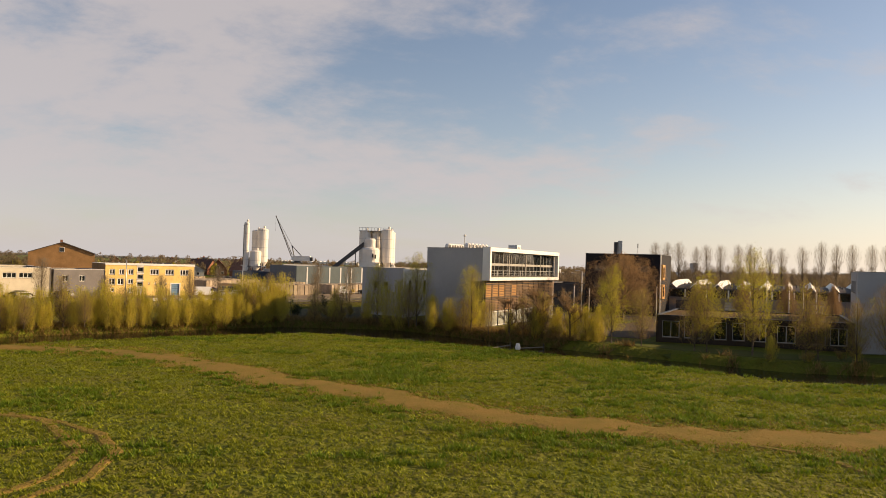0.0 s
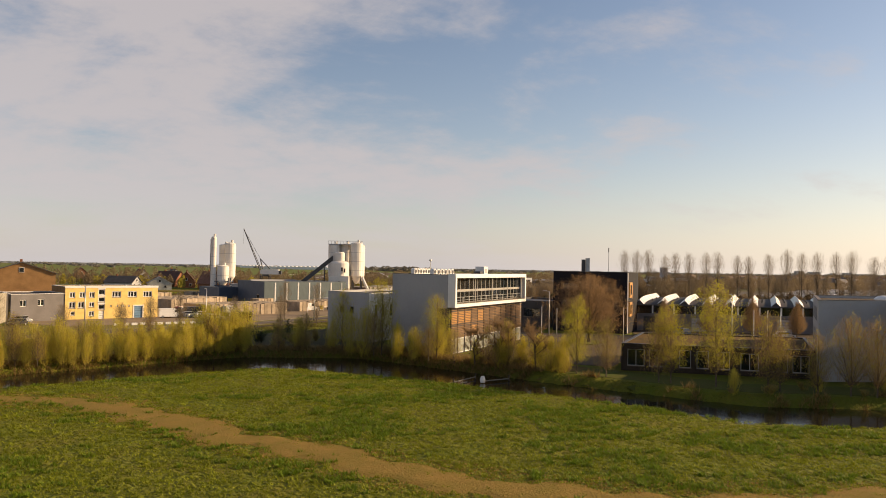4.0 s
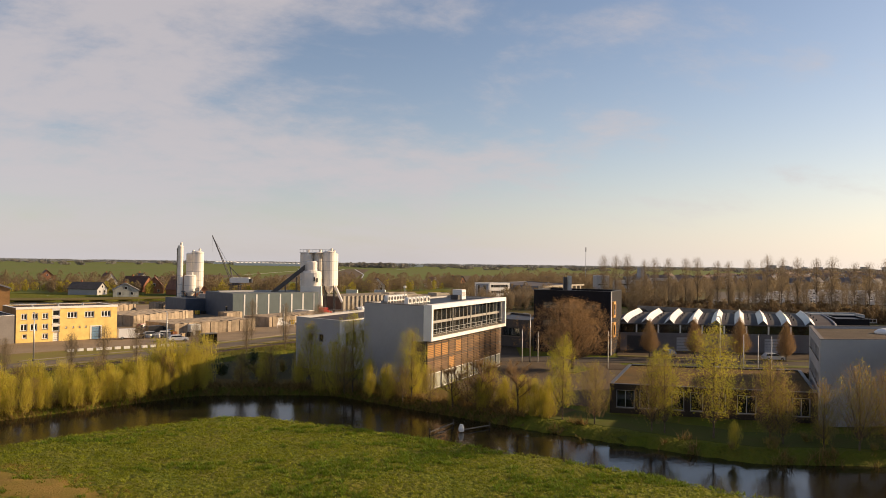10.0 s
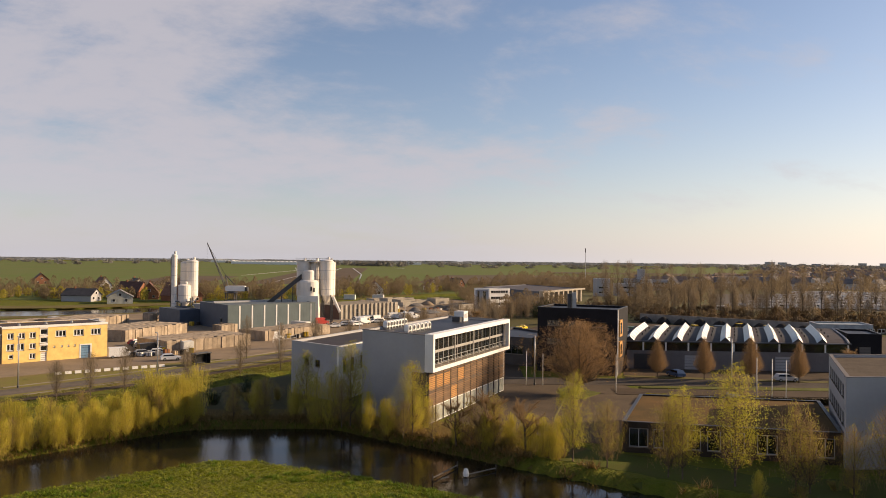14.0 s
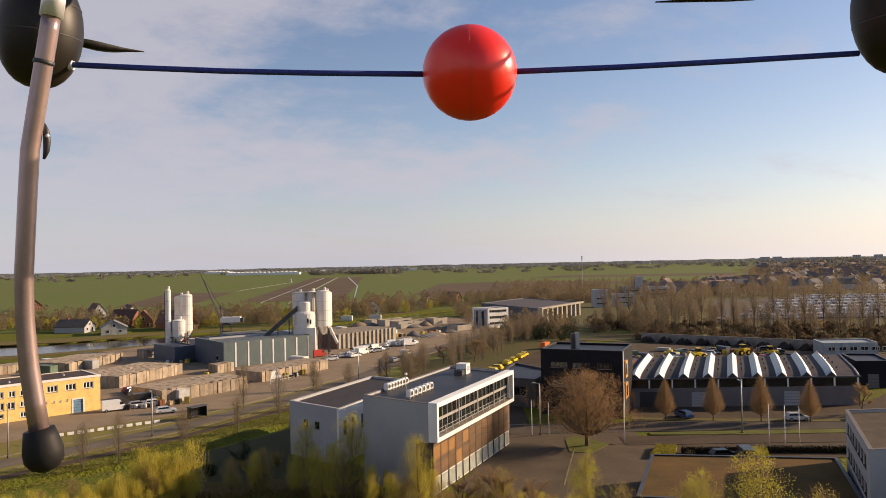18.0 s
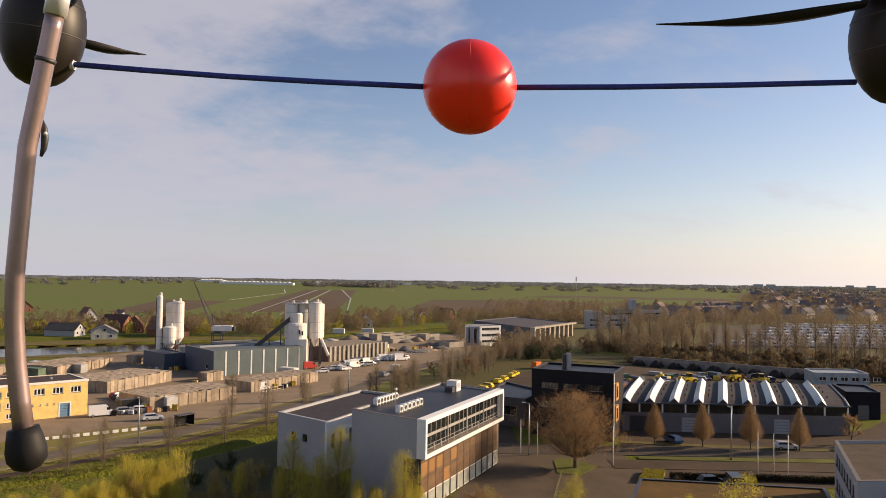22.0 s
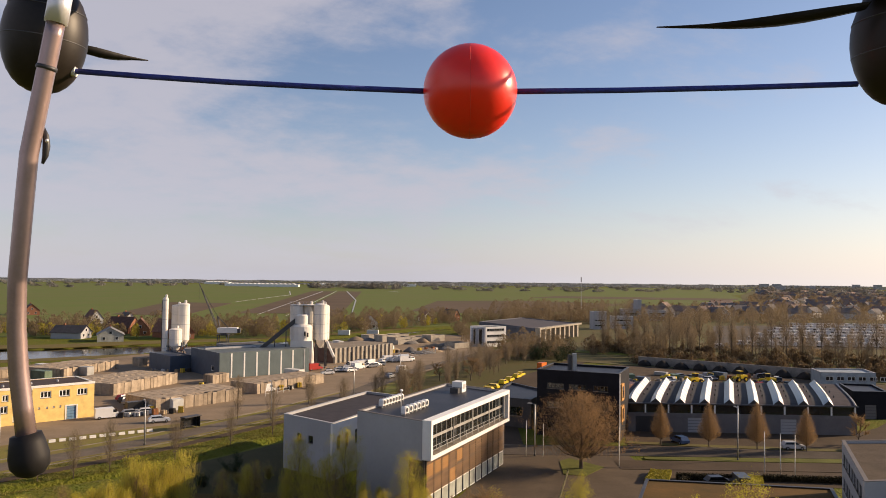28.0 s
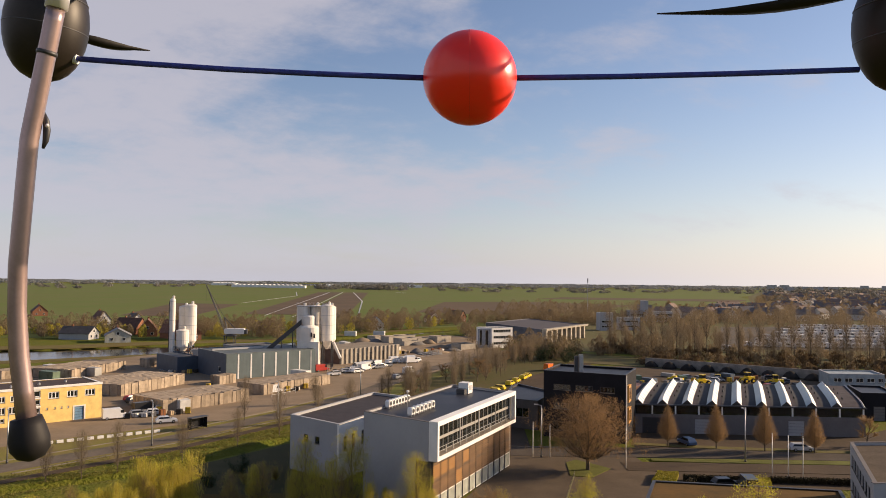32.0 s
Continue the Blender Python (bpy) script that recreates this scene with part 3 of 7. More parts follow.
def wall_cells(m, p, q, z0, z1, t, holes):
    """A wall from p to q, its outer face on the right hand, with real openings (s0, s1, za, zb)."""
    d, length = unit(p, q)
    inward = Vector((-d.y, d.x, 0))
    ss = sorted({0, length, *[min(length, max(0, s)) for h in holes for s in h[:2]]})
    zs = sorted({z0, z1, *[z for h in holes for z in h[2:]]})
    for i in range(len(ss) - 1):
        run = None
        for j in range(len(zs) - 1):
            s, z = (ss[i] + ss[i + 1]) / 2, (zs[j] + zs[j + 1]) / 2
            if any(h[0] < s < h[1] and h[2] < z < h[3] for h in holes):
                run = None
                continue
            if run is None:
                run = [zs[j], zs[j + 1]]
            else:
                run[1] = zs[j + 1]
            if j + 1 == len(zs) - 1 or any(h[0] < s < h[1] and h[2] < (zs[j + 1] + zs[j + 2]) / 2 < h[3] for h in holes):
                m.block(Vector((*p, run[0])) + d * ss[i], d * (ss[i + 1] - ss[i]), inward * t, (0, 0, run[1] - run[0]))
                run = None


def window(parent, o, p, q, s, z, w, h, frame_mat=FRAMEW, bars=1, rails=0, glass=GLASS, deep=0.12, sill=True, bar=0.10, name="window"):
    """A framed window in the wall from p to q: frame with sill and panes under it."""
    d, _ = unit(p, q)
    inward = Vector((-d.y, d.x, 0))
    b = Vector((*p, z)) + d * s + inward * deep
    m = Mesh(o)
    m.block(b, d * w, inward * 0.08, (0, 0, bar)).block(b + Vector((0, 0, h - bar)), d * w, inward * 0.08, (0, 0, bar))
    m.block(b + Vector((0, 0, bar)), d * bar, inward * 0.08, (0, 0, h - 2 * bar)).block(b + d * (w - bar) + Vector((0, 0, bar)), d * bar, inward * 0.08, (0, 0, h - 2 * bar))
    for k in range(bars):
        m.block(b + d * (w * (k + 1) / (bars + 1) - bar / 2) + Vector((0, 0, bar)), d * bar, inward * 0.07, (0, 0, h - 2 * bar))
    f = part(name, m, frame_mat, parent)
    for k in range(bars + 1):
        x0, x1 = w * k / (bars + 1) + bar / 2, w * (k + 1) / (bars + 1) - bar / 2
        part("pane", Mesh(o).block(b + d * x0 + inward * 0.03 + Vector((0, 0, bar)), d * (x1 - x0), inward * 0.02, (0, 0, h - 2 * bar)), glass, f)
    if sill:
        part("sill", Mesh(o).block(b - inward * (deep + 0.08) + Vector((0, 0, -0.07)) - d * 0.05, d * (w + 0.1), inward * (deep + 0.1), (0, 0, 0.07)), KERB, f)
    return f


def building(name, corners, h, label, category, walls=WHITE, roof=BITUMEN, windows=None, doors=None, coping=FRAMEW, edge_mats=None, group="", z0=0.0, t=0.35, frame_mat=FRAMEW, parapet=0.35, bars=1, bar=0.10):
    """corners run counter-clockwise; windows[edge] = (s, z, w, h, bars) rows."""
    o = (*corners[0], 0)
    ob = thing(name, o, label, category, group)
    n = len(corners)
    for i in range(n):
        p, q = corners[i], corners[(i + 1) % n]
        d, length = unit(p, q)
        rows = (windows or {}).get(i, [])
        gates = (doors or {}).get(i, [])
        m = Mesh(o)
        wall_cells(m, p, (q[0] - d.x * t, q[1] - d.y * t), z0, h, t, [(r[0], r[0] + r[2], r[1], r[1] + r[3]) for r in rows] + [(g[0], g[0] + g[1], 0, g[2]) for g in gates])
        part("wall", m, (edge_mats or {}).get(i, walls), ob)
        for r in rows:
            window(ob, o, p, q, r[0], r[1], r[2], r[3], frame_mat, r[4] if len(r) > 4 else bars, bar=bar)
        for g in gates:
            inward = Vector((-d.y, d.x, 0))
            b = Vector((*p, 0)) + d * g[0] + inward * 0.15
            door = part("door", Mesh(o).block(b, d * g[1], inward * 0.06, (0, 0, g[2])), g[3], ob)
            m = Mesh(o)
            for k in range(1, 5):
                m.block(b + d * 0.1 - inward * 0.02 + Vector((0, 0, g[2] * k / 5)), d * (g[1] - 0.2), inward * 0.02, (0, 0, 0.05))
            part("panel_line", m, FRAMED, door)
        if coping:
            m = Mesh(o).block(Vector((*p, h)) - Vector((-d.y, d.x, 0)) * 0.05, d * length, Vector((-d.y, d.x, 0)) * (t + 0.1), (0, 0, 0.06 + 0.003 * i))
            part("coping", m, coping, ob)
    cx, cy = sum(c[0] for c in corners) / n, sum(c[1] for c in corners) / n
    inner = [(x + (cx - x) * 0.02, y + (cy - y) * 0.02) for x, y in corners]
    part("roof", Mesh(o).prism(inner, h - parapet - 0.2, h - parapet), roof, ob)
    return ob, o


def along(p, q, s, out=0.0, z=0.0):
    d, _ = unit(p, q)
    v = Vector((*p, z)) + d * s + Vector((d.y, -d.x, 0)) * out
    return v


# white office
RC, RR, RL = (6.4, 115.7), (21.0, 142.7), (-2.55, 124.0)
RB = (RR[0] + RL[0] - RC[0], RR[1] + RL[1] - RC[1])
# walls turned from the sun are grey: shade put into white render's colour
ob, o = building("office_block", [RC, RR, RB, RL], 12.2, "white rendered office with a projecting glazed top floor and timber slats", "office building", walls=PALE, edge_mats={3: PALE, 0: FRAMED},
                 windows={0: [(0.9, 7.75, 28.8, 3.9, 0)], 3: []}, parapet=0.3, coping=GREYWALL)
for c in list(ob.children):
    if c.name.startswith("window"):
        for g in list(c.children):
            bpy.data.objects.remove(g)
        bpy.data.objects.remove(c)
d, LW = unit(RC, RR)
out = Vector((d.y, -d.x, 0))
inn = -out
# projecting white surround of the top floor
m = Mesh(o)
m.block(along(RC, RR, -0.05, 1.0, 7.25), d * (LW + 0.1), inn * 1.3, (0, 0, 0.5))
m.block(along(RC, RR, -0.05, 1.0, 11.75), d * (LW + 0.1), inn * 1.3, (0, 0, 0.62))
m.block(along(RC, RR, -0.05, 1.0, 7.75), d * 0.5, inn * 1.3, (0, 0, 4.0))
m.block(along(RC, RR, LW - 0.45, 1.0, 7.75), d * 0.5, inn * 1.3, (0, 0, 4.0))
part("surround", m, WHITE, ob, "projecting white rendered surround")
gallery = part("gallery_floor", Mesh(o).block(along(RC, RR, 1.2, 0.9, 7.77), d * (LW - 1.8), inn * 3.2, (0, 0, 0.06)), KERB, ob)
MULLION = mat("grey_mullion", (0.34, 0.325, 0.30), 0.5, var=0.1)
N = 18
step = (LW - 1.0) / N
for k in range(N):
    for row, (z, hh) in enumerate(((7.9, 1.75), (9.85, 1.85))):
        f = Mesh(o)
        b = along(RC, RR, 0.5 + k * step, 0.0, z)
        f.block(b, d * 0.09, inn * 0.1, (0, 0, hh)).block(b + d * 0.09, d * (step - 0.09), inn * 0.1, (0, 0, 0.09)).block(b + d * 0.09 + Vector((0, 0, hh - 0.09)), d * (step - 0.09), inn * 0.1, (0, 0, 0.09))
        f = part("window", f, MULLION, ob)
        part("pane", Mesh(o).block(b + d * 0.09 + inn * 0.04 + Vector((0, 0, 0.09)), d * (step - 0.09), inn * 0.02, (0, 0, hh - 0.18)), GLASS, f)
        if row and (k in (0, 1, 3, 7, 8, 12, 13) or (k * 7) % 5 == 0):
            part("blind", Mesh(o).block(b + d * 0.12 + inn * 0.12 + Vector((0, 0, 0.1 if k % 2 else 0.7)), d * (step - 0.2), inn * 0.03, (0, 0, hh - (0.25 if k % 2 else 0.85))), PALE, f)
part("spandrel", Mesh(o).block(along(RC, RR, 0.5, 0.04, 9.62), d * (LW - 1.0), inn * 0.2, (0, 0, 0.26)), MULLION, ob)
m = Mesh(o)
m.block(along(RC, RR, 0.5, 0.62, 8.75), d * (LW - 1.0), inn * 0.05, (0, 0, 0.06)).block(along(RC, RR, 0.5, 0.62, 8.3), d * (LW - 1.0), inn * 0.04, (0, 0, 0.04))
part("handrail", m, STEEL, ob)
for k in range(13):
    part("column", Mesh(o).block(along(RC, RR, 1.2 + k * (LW - 2.6) / 12, 0.6, 7.83), d * 0.16, inn * 0.12, (0, 0, 1.0 if k % 3 else 3.9)), MULLION, ob)
part("inner_wall", Mesh(o).block(along(RC, RR, 1.6, -3.4, 7.8), d * (LW - 1.4), inn * 0.15, (0, 0, 3.9)), mat("inner_grey", (0.28, 0.26, 0.23), 0.8), ob)
# timber slats over orange panels
BAYS = 12
bay = (LW - 0.6) / BAYS
slat_mesh = Mesh().block((0, 0, 0), d * (bay - 0.04), out * 0.07, (0, 0, 0.11)).data("slat", SLAT)
for k in range(BAYS):
    s = 0.3 + k * bay
    part("post", Mesh(o).block(along(RC, RR, s - 0.05, 0.02, 0.1), d * 0.1, out * 0.18, (0, 0, 7.1)), FRAMED, ob)
    for r in range(18):
        g = new("slat", slat_mesh)
        g.parent = ob
        g.location = along(RC, RR, s, 0.22, 2.55 + r * 0.262) - Vector(o)
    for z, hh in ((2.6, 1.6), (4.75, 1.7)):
        # panels taken as lit are orange, the rest umber: light put into colour
        painted_lit = z > 4 and k in (0, 1, 2, 4) or z < 4 and k == 3
        part("panel", Mesh(o).block(along(RC, RR, s + 0.15, 0.03, z), d * (bay - 0.3), out * 0.05, (0, 0, hh)), ORANGE if painted_lit else UMBER, ob, "orange panel behind the slats" if painted_lit else "")
    f = part("window", Mesh(o).block(along(RC, RR, s + 0.08, 0.03, 0.15), d * (bay - 0.16), out * 0.05, (0, 0, 0.1)).block(along(RC, RR, s + 0.08, 0.03, 2.3), d * (bay - 0.16), out * 0.05, (0, 0, 0.1)).block(along(RC, RR, s + 0.08, 0.03, 0.25), d * 0.07, out * 0.05, (0, 0, 2.05)).block(along(RC, RR, s + bay - 0.15, 0.03, 0.25), d * 0.07, out * 0.05, (0, 0, 2.05)), FRAMEW, ob)
    # pale panes: the bright ground they reflect is put into the colour
    part("pane", Mesh(o).block(along(RC, RR, s + 0.1, 0.04, 0.25), d * (bay - 0.2), out * 0.02, (0, 0, 2.05)), mat("reflection_pane", (0.40, 0.42, 0.37), 0.2, var=0.2, scale=0.8) if k == 0 else bpy.data.materials["reflection_pane"], f)
# flat dark panel on the wall stands in for the recess's shade
part("corner_recess", Mesh(o).block(along(RL, RC, 9.7, 0.02, 0.1), unit(RL, RC)[0] * 2.3, Vector((unit(RL, RC)[0].y, -unit(RL, RC)[0].x, 0)) * 0.05, (0, 0, 7.0)), FRAMED, ob, "dark panel painted for the shaded recess at the corner")


def vent_unit(at, turn):
    v = thing("rooftop_vent", at, "white rounded ventilation unit on the office roof", "ventilation", "roof vents", turn=turn)
    part("body", Mesh().box(-0.5, -0.35, 0.25, 0.5, 0.35, 0.95), FRAMEW, v)
    part("dome", Mesh().tube([(0, -0.36, 0.75), (0, 0.36, 0.75)], 0.45, 12), FRAMEW, v, smooth=True)
    part("grille", Mesh().tube([(0, -0.40, 0.72), (0, -0.365, 0.72)], 0.3, 12), FRAMED, v)
    for x in (-0.4, 0.4):
        part("foot", Mesh().box(x - 0.06, -0.3, -0.02, x + 0.06, 0.3, 0.25), STEEL, v)
    return v


ang = math.degrees(math.atan2(d.y, d.x))
first = vent_unit((0.9, 128.6, 11.9), ang)
for k in range(1, 7):
    copy_thing(first, pose(0.9 + k * 0.45, 128.6 + k * 0.83, 11.9, 0, 0, ang))
for k in range(6):
    copy_thing(first, pose(4.0 + k * 0.62, 122.3 + k * 1.2, 11.9, 0, 0, ang))
v = thing("rooftop_plant_room", (13.6, 143.5, 11.9), "white plant box with a dark duct on the office roof", "roof plant", turn=ang)
part("box", Mesh().box(-0.9, -0.9, 0, 0.9, 0.9, 1.7), FRAMEW, v)
part("duct", Mesh().box(-2.2, -0.7, 0, -0.9, 0.7, 0.8), DARKSTEEL, v)
part("hatch", Mesh().box(-0.6, -0.93, 0.5, 0.6, -0.9, 1.3), PALE, v)
v = thing("roof_mast", (3.6, 127.3, 11.9), "slim roof mast with a small white head", "mast")
part("pole", Mesh().tube([(0, 0, 0), (0, 0, 2.4)], 0.06, 6), STEEL, v)
part("head", Mesh().lathe((0, 0, 2.4), [(0.05, 0), (0.22, 0.1), (0.22, 0.3), (0.05, 0.4)], 8), FRAMEW, v)

# pale annex of the office
AR, AL = (-6.55, 133.3), (-14.95, 141.8)
# sunny side white, other walls grey: sun and shade put into the colours
building("office_annex", [AR, (6.3, 158.9), (-2.2, 165.6), AL], 8.6, "rendered two-storey annex with sun and shade sides painted in, dark flat roof", "office building", walls=PALE, roof=mat("annex_roof", (0.045, 0.036, 0.036), 0.7, var=0.2, spec=0.3), edge_mats={0: WHITE}, coping=PALE,
         windows={3: [(3.4, 4.9, 1.15, 1.15, 0), (6.2, 4.9, 1.15, 1.15, 0)], 0: [(1.4, 4.4, 1.1, 2.1, 0), (3.9, 4.4, 1.1, 2.1, 0), (7, 4.4, 1.1, 2.1, 0), (10, 4.4, 1.1, 2.1, 0)]}, frame_mat=FRAMED)

# yellow brick works office
FL, FR = (-77.5, 174.0), (-61.3, 186.9)
dn = unit(FL, FR)[0]
back = Vector((-dn.y, dn.x, 0)) * 12
LY = unit(FL, FR)[1]
rows = [(10.05, 5.0, 2.1, 1.4, 2), (13.65, 5.0, 2.1, 1.4, 2), (17.2, 5.0, 2.1, 1.4, 2), (0.9, 5.0, 1.2, 1.3, 1), (3.0, 5.0, 1.2, 1.3, 1), (5.05, 5.0, 1.2, 1.3, 1), (0.8, 2.6, 1.4, 1.5, 1), (2.7, 2.6, 1.4, 1.5, 1), (5.05, 2.8, 1.2, 1.2, 1), (5.05, 0.7, 1.2, 1.2, 1),
        (1.2, 1.0, 0.9, 0.9, 0), (9.7, 2.8, 0.35, 0.4, 0), (11.2, 2.8, 0.35, 0.4, 0), (12.5, 2.8, 0.35, 0.4, 0), (13.8, 2.8, 0.35, 0.4, 0), (7.05, 5.6, 1.5, 1.3, 0), (7.05, 3.9, 1.5, 1.2, 0), (7.05, 2.2, 1.5, 1.2, 0)]
# left wall in brown brick: its shade is put into the colour
yob, yo = building("brick_works_office", [FL, FR, (FR[0] + back.x, FR[1] + back.y), (FL[0] + back.x, FL[1] + back.y)], 7.5, "two-storey yellow brick office with white-trimmed windows", "office building", parapet=0.08, bar=0.17, roof=mat("dark_red_felt", (0.055, 0.032, 0.026), 0.8, var=0.25), walls=YELLOW, edge_mats={3: BROWNBRICK},
                   windows={0: rows, 3: [(2, 4.6, 1.4, 1.4, 1), (6, 4.6, 1.4, 1.4, 1), (2, 1.4, 1.4, 1.4, 1), (6, 1.4, 1.4, 1.4, 1)]}, doors={0: [(15.2, 1.9, 2.9, mat("blue_door", (0.16, 0.30, 0.46), 0.5)), (7.2, 1.2, 2.0, FRAMEW)]})
part("fascia", Mesh(yo).block(along(FL, FR, -0.1, 0.12, 7.2), dn * (LY + 0.2), -Vector((dn.y, -dn.x, 0)) * 0.1, (0, 0, 0.5)), FRAMEW, yob)
m = Mesh(yo)
for z in (5.2, 3.45, 6.95):
    m.block(along(FL, FR, 7.0, 0.05, z), dn * 1.6, Vector((-dn.y, dn.x, 0)) * 0.12, (0, 0, 0.35))
part("stair_band", m, FRAMEW, yob)
m = Mesh(yo).block(along(FL, FR, 14.9, 0.06, 2.9), dn * 2.5, Vector((-dn.y, dn.x, 0)) * 0.3, (0, 0, 0.25)).block(along(FL, FR, 14.9, 0.06, 0), dn * 0.25, Vector((-dn.y, dn.x, 0)) * 0.3, (0, 0, 2.9)).block(along(FL, FR, 17.15, 0.06, 0), dn * 0.25, Vector((-dn.y, dn.x, 0)) * 0.3, (0, 0, 2.9))
part("door_surround", m, FRAMEW, yob)
for k in range(3):
    part("roof_vent", Mesh(yo).lathe(along(FL, FR, 4 + k * 5.5, -4 - k, 7.1), [(0.3, 0), (0.3, 0.6), (0.1, 0.8)], 8), STEEL, yob)
# pale works hall and brown brick house beside it
building("works_hall", [(-104, 145), (-84.5, 163.5), (-102, 186), (-124, 166)], 6.3, "low pale works hall with a strip of windows", "industrial hall", walls=mat("cream_cladding", (0.62, 0.55, 0.42), 0.7, var=0.08), edge_mats={1: GREYWALL},
         windows={0: [(2 + 3.1 * k, 4.1, 2.6, 1.1, 2) for k in range(7)]})
building("link_building", [(-84, 163.6), (-77.6, 174.2), (-86, 185), (-93, 176)], 6.0, "grey link building between the hall and the brick office", "building", walls=GREYWALL, windows={0: [(2, 3.4, 1.4, 1.4, 1), (6, 3.4, 1.4, 1.4, 1)]})


def gabled(name, x, y, turn, w, l, eave, ridge, wall_mat, roof_mat, label, group="", category="house", near_by=True):
    """A house with a gable roof, its ridge along local y."""
    h = thing(name, (x, y, 0), label, category, group, turn=turn)
    m = Mesh()
    v = [(-w / 2, -l / 2, 0), (w / 2, -l / 2, 0), (w / 2, l / 2, 0), (-w / 2, l / 2, 0), (-w / 2, -l / 2, eave), (w / 2, -l / 2, eave), (w / 2, l / 2, eave), (-w / 2, l / 2, eave), (0, -l / 2, ridge), (0, l / 2, ridge)]
    m.add(v, [(0, 1, 5, 8, 4), (1, 2, 6, 5), (2, 3, 7, 9, 6), (3, 0, 4, 7)])
    part("wall", m, wall_mat, h)
    for sx in (-1, 1):
        e = 0.45
        k = (ridge - eave) / (w / 2)
        m = Mesh().add([(0, -l / 2 - e, ridge + 0.02), (0, l / 2 + e, ridge + 0.02), (sx * (w / 2 + e), l / 2 + e, eave - k * e), (sx * (w / 2 + e), -l / 2 - e, eave - k * e),
                        (0, -l / 2 - e, ridge + 0.22), (0, l / 2 + e, ridge + 0.22), (sx * (w / 2 + e), l / 2 + e, eave - k * e + 0.2), (sx * (w / 2 + e), -l / 2 - e, eave - k * e + 0.2)],
                       [(0, 1, 2, 3), (7, 6, 5, 4), (0, 4, 5, 1), (2, 6, 7, 3), (1, 5, 6, 2), (3, 7, 4, 0)])
        part("roof", m, roof_mat, h)
    for sx, z in ((-w * 0.24, 0.9), (w * 0.24, 0.9), (0, eave + 0.3)) if near_by else ():
        f = part("window", Mesh().box(sx - 0.65, -l / 2 - 0.06, z, sx + 0.65, -l / 2 + 0.02, z + 1.4), FRAMEW, h)
        part("pane", Mesh().box(sx - 0.55, -l / 2 - 0.09, z + 0.1, sx + 0.55, -l / 2 - 0.065, z + 1.3), CARGLASS, f)
    for yy in (-l * 0.25, l * 0.25) if near_by else ():
        f = part("window", Mesh().box(w / 2 - 0.02, yy - 0.7, 0.9, w / 2 + 0.06, yy + 0.7, 2.2), FRAMEW, h)
        part("pane", Mesh().box(w / 2 + 0.065, yy - 0.6, 1.0, w / 2 + 0.09, yy + 0.6, 2.1), CARGLASS, f)
    part("chimney", Mesh().box(-0.35, l * 0.2, ridge - 0.8, 0.35, l * 0.2 + 0.7, ridge + 1.0), BRICKRED, h)
    return h


gabled("brick_house", -112, 222, 28, 17, 15, 9.6, 12.6, BROWNBRICK, SLATE, "large brown brick house with a dark hipped roof")
gabled("barn", -125, 378, 20, 11, 13, 3.2, 6.2, mat("barn_grey", (0.36, 0.37, 0.34), 0.8), mat("grey_sheet", (0.20, 0.20, 0.20), 0.7, var=0.15), "grey barn with a sheet roof beside the canal", "canal houses")
for x, y, a, w, l, e, r, wm, rm, lb in ((-142, 452, 35, 9, 12, 4.2, 9.5, WHITE, SLATE, "white-gabled house behind the canal"), (-122, 412, 15, 9, 11, 3.6, 8.6, BRICKRED, TILE, "red brick cottage behind the canal"),
                                        (-178, 500, 40, 8, 11, 3.5, 8.5, PALE, TILE, "pale cottage among garden trees"), (-104, 398, 60, 8, 14, 3.2, 9.0, BRICKRED, TILE, "red-roofed farmhouse beside the canal"), (-135, 425, 70, 10, 14, 3.4, 8.4, BRICKRED, TILE, "brick farmhouse with a tiled roof"),
                                        (-96, 392, 25, 9, 10, 3.4, 8.8, BRICKRED, TILE, "red brick cottage with a steep roof"), (-148, 392, 80, 9, 15, 3, 6, PALE, SLATE, "low outbuilding with a slate roof"), (-8, 470, 10, 9, 10, 3.6, 8, WHITE, TILE, "white cottage beside the far dike"), (48, 560, 50, 8, 12, 3.5, 8, BRICKRED, SLATE, "dark-roofed cottage among trees"),
                                        (30, 545, 20, 8, 10, 3.5, 7.5, WHITE, TILE, "white cottage among bare trees"), (-260, 600, 30, 10, 14, 3.5, 8, BRICKRED, TILE, "farmhouse among trees in the polder"), (120, 590, 40, 9, 12, 3.5, 8, WHITE, SLATE, "white house behind the trees")):
    gabled("cottage", x, y, a, w, l, e, r, wm, rm, lb, "canal houses")

# teal shed
GC, GR = (-47.6, 246.8), (-23.0, 264.2)
gd_, LG = unit(GC, GR)
gb = Vector((-gd_.y, gd_.x, 0)) * 22
# left wall in darker blue steel, a painted shaded side of the teal
tob, to = building("teal_shed", [GC, GR, (GR[0] + gb.x, GR[1] + gb.y), (GC[0] + gb.x, GC[1] + gb.y)], 7.7, "long teal-clad industrial shed with white pilasters", "industrial shed", walls=TEAL, edge_mats={3: STEELBLUE}, roof=mat("shed_roof", (0.10, 0.12, 0.12), 0.6), coping=mat("shed_edge", (0.18, 0.2, 0.2), 0.6), parapet=0.1, windows={3: [(16, 2.0, 2.0, 1.5, 0)]}, doors={0: [(24, 3.0, 3.6, FRAMEW)]})
for k in range(7):
    part("pilaster", Mesh(to).block(along(GC, GR, 3.6 + 4.1 * k, 0.1, 0), gd_ * 0.45, -Vector((gd_.y, -gd_.x, 0)) * 0.12, (0, 0, 7.4)), FRAMEW if k < 6 else STEEL, tob)
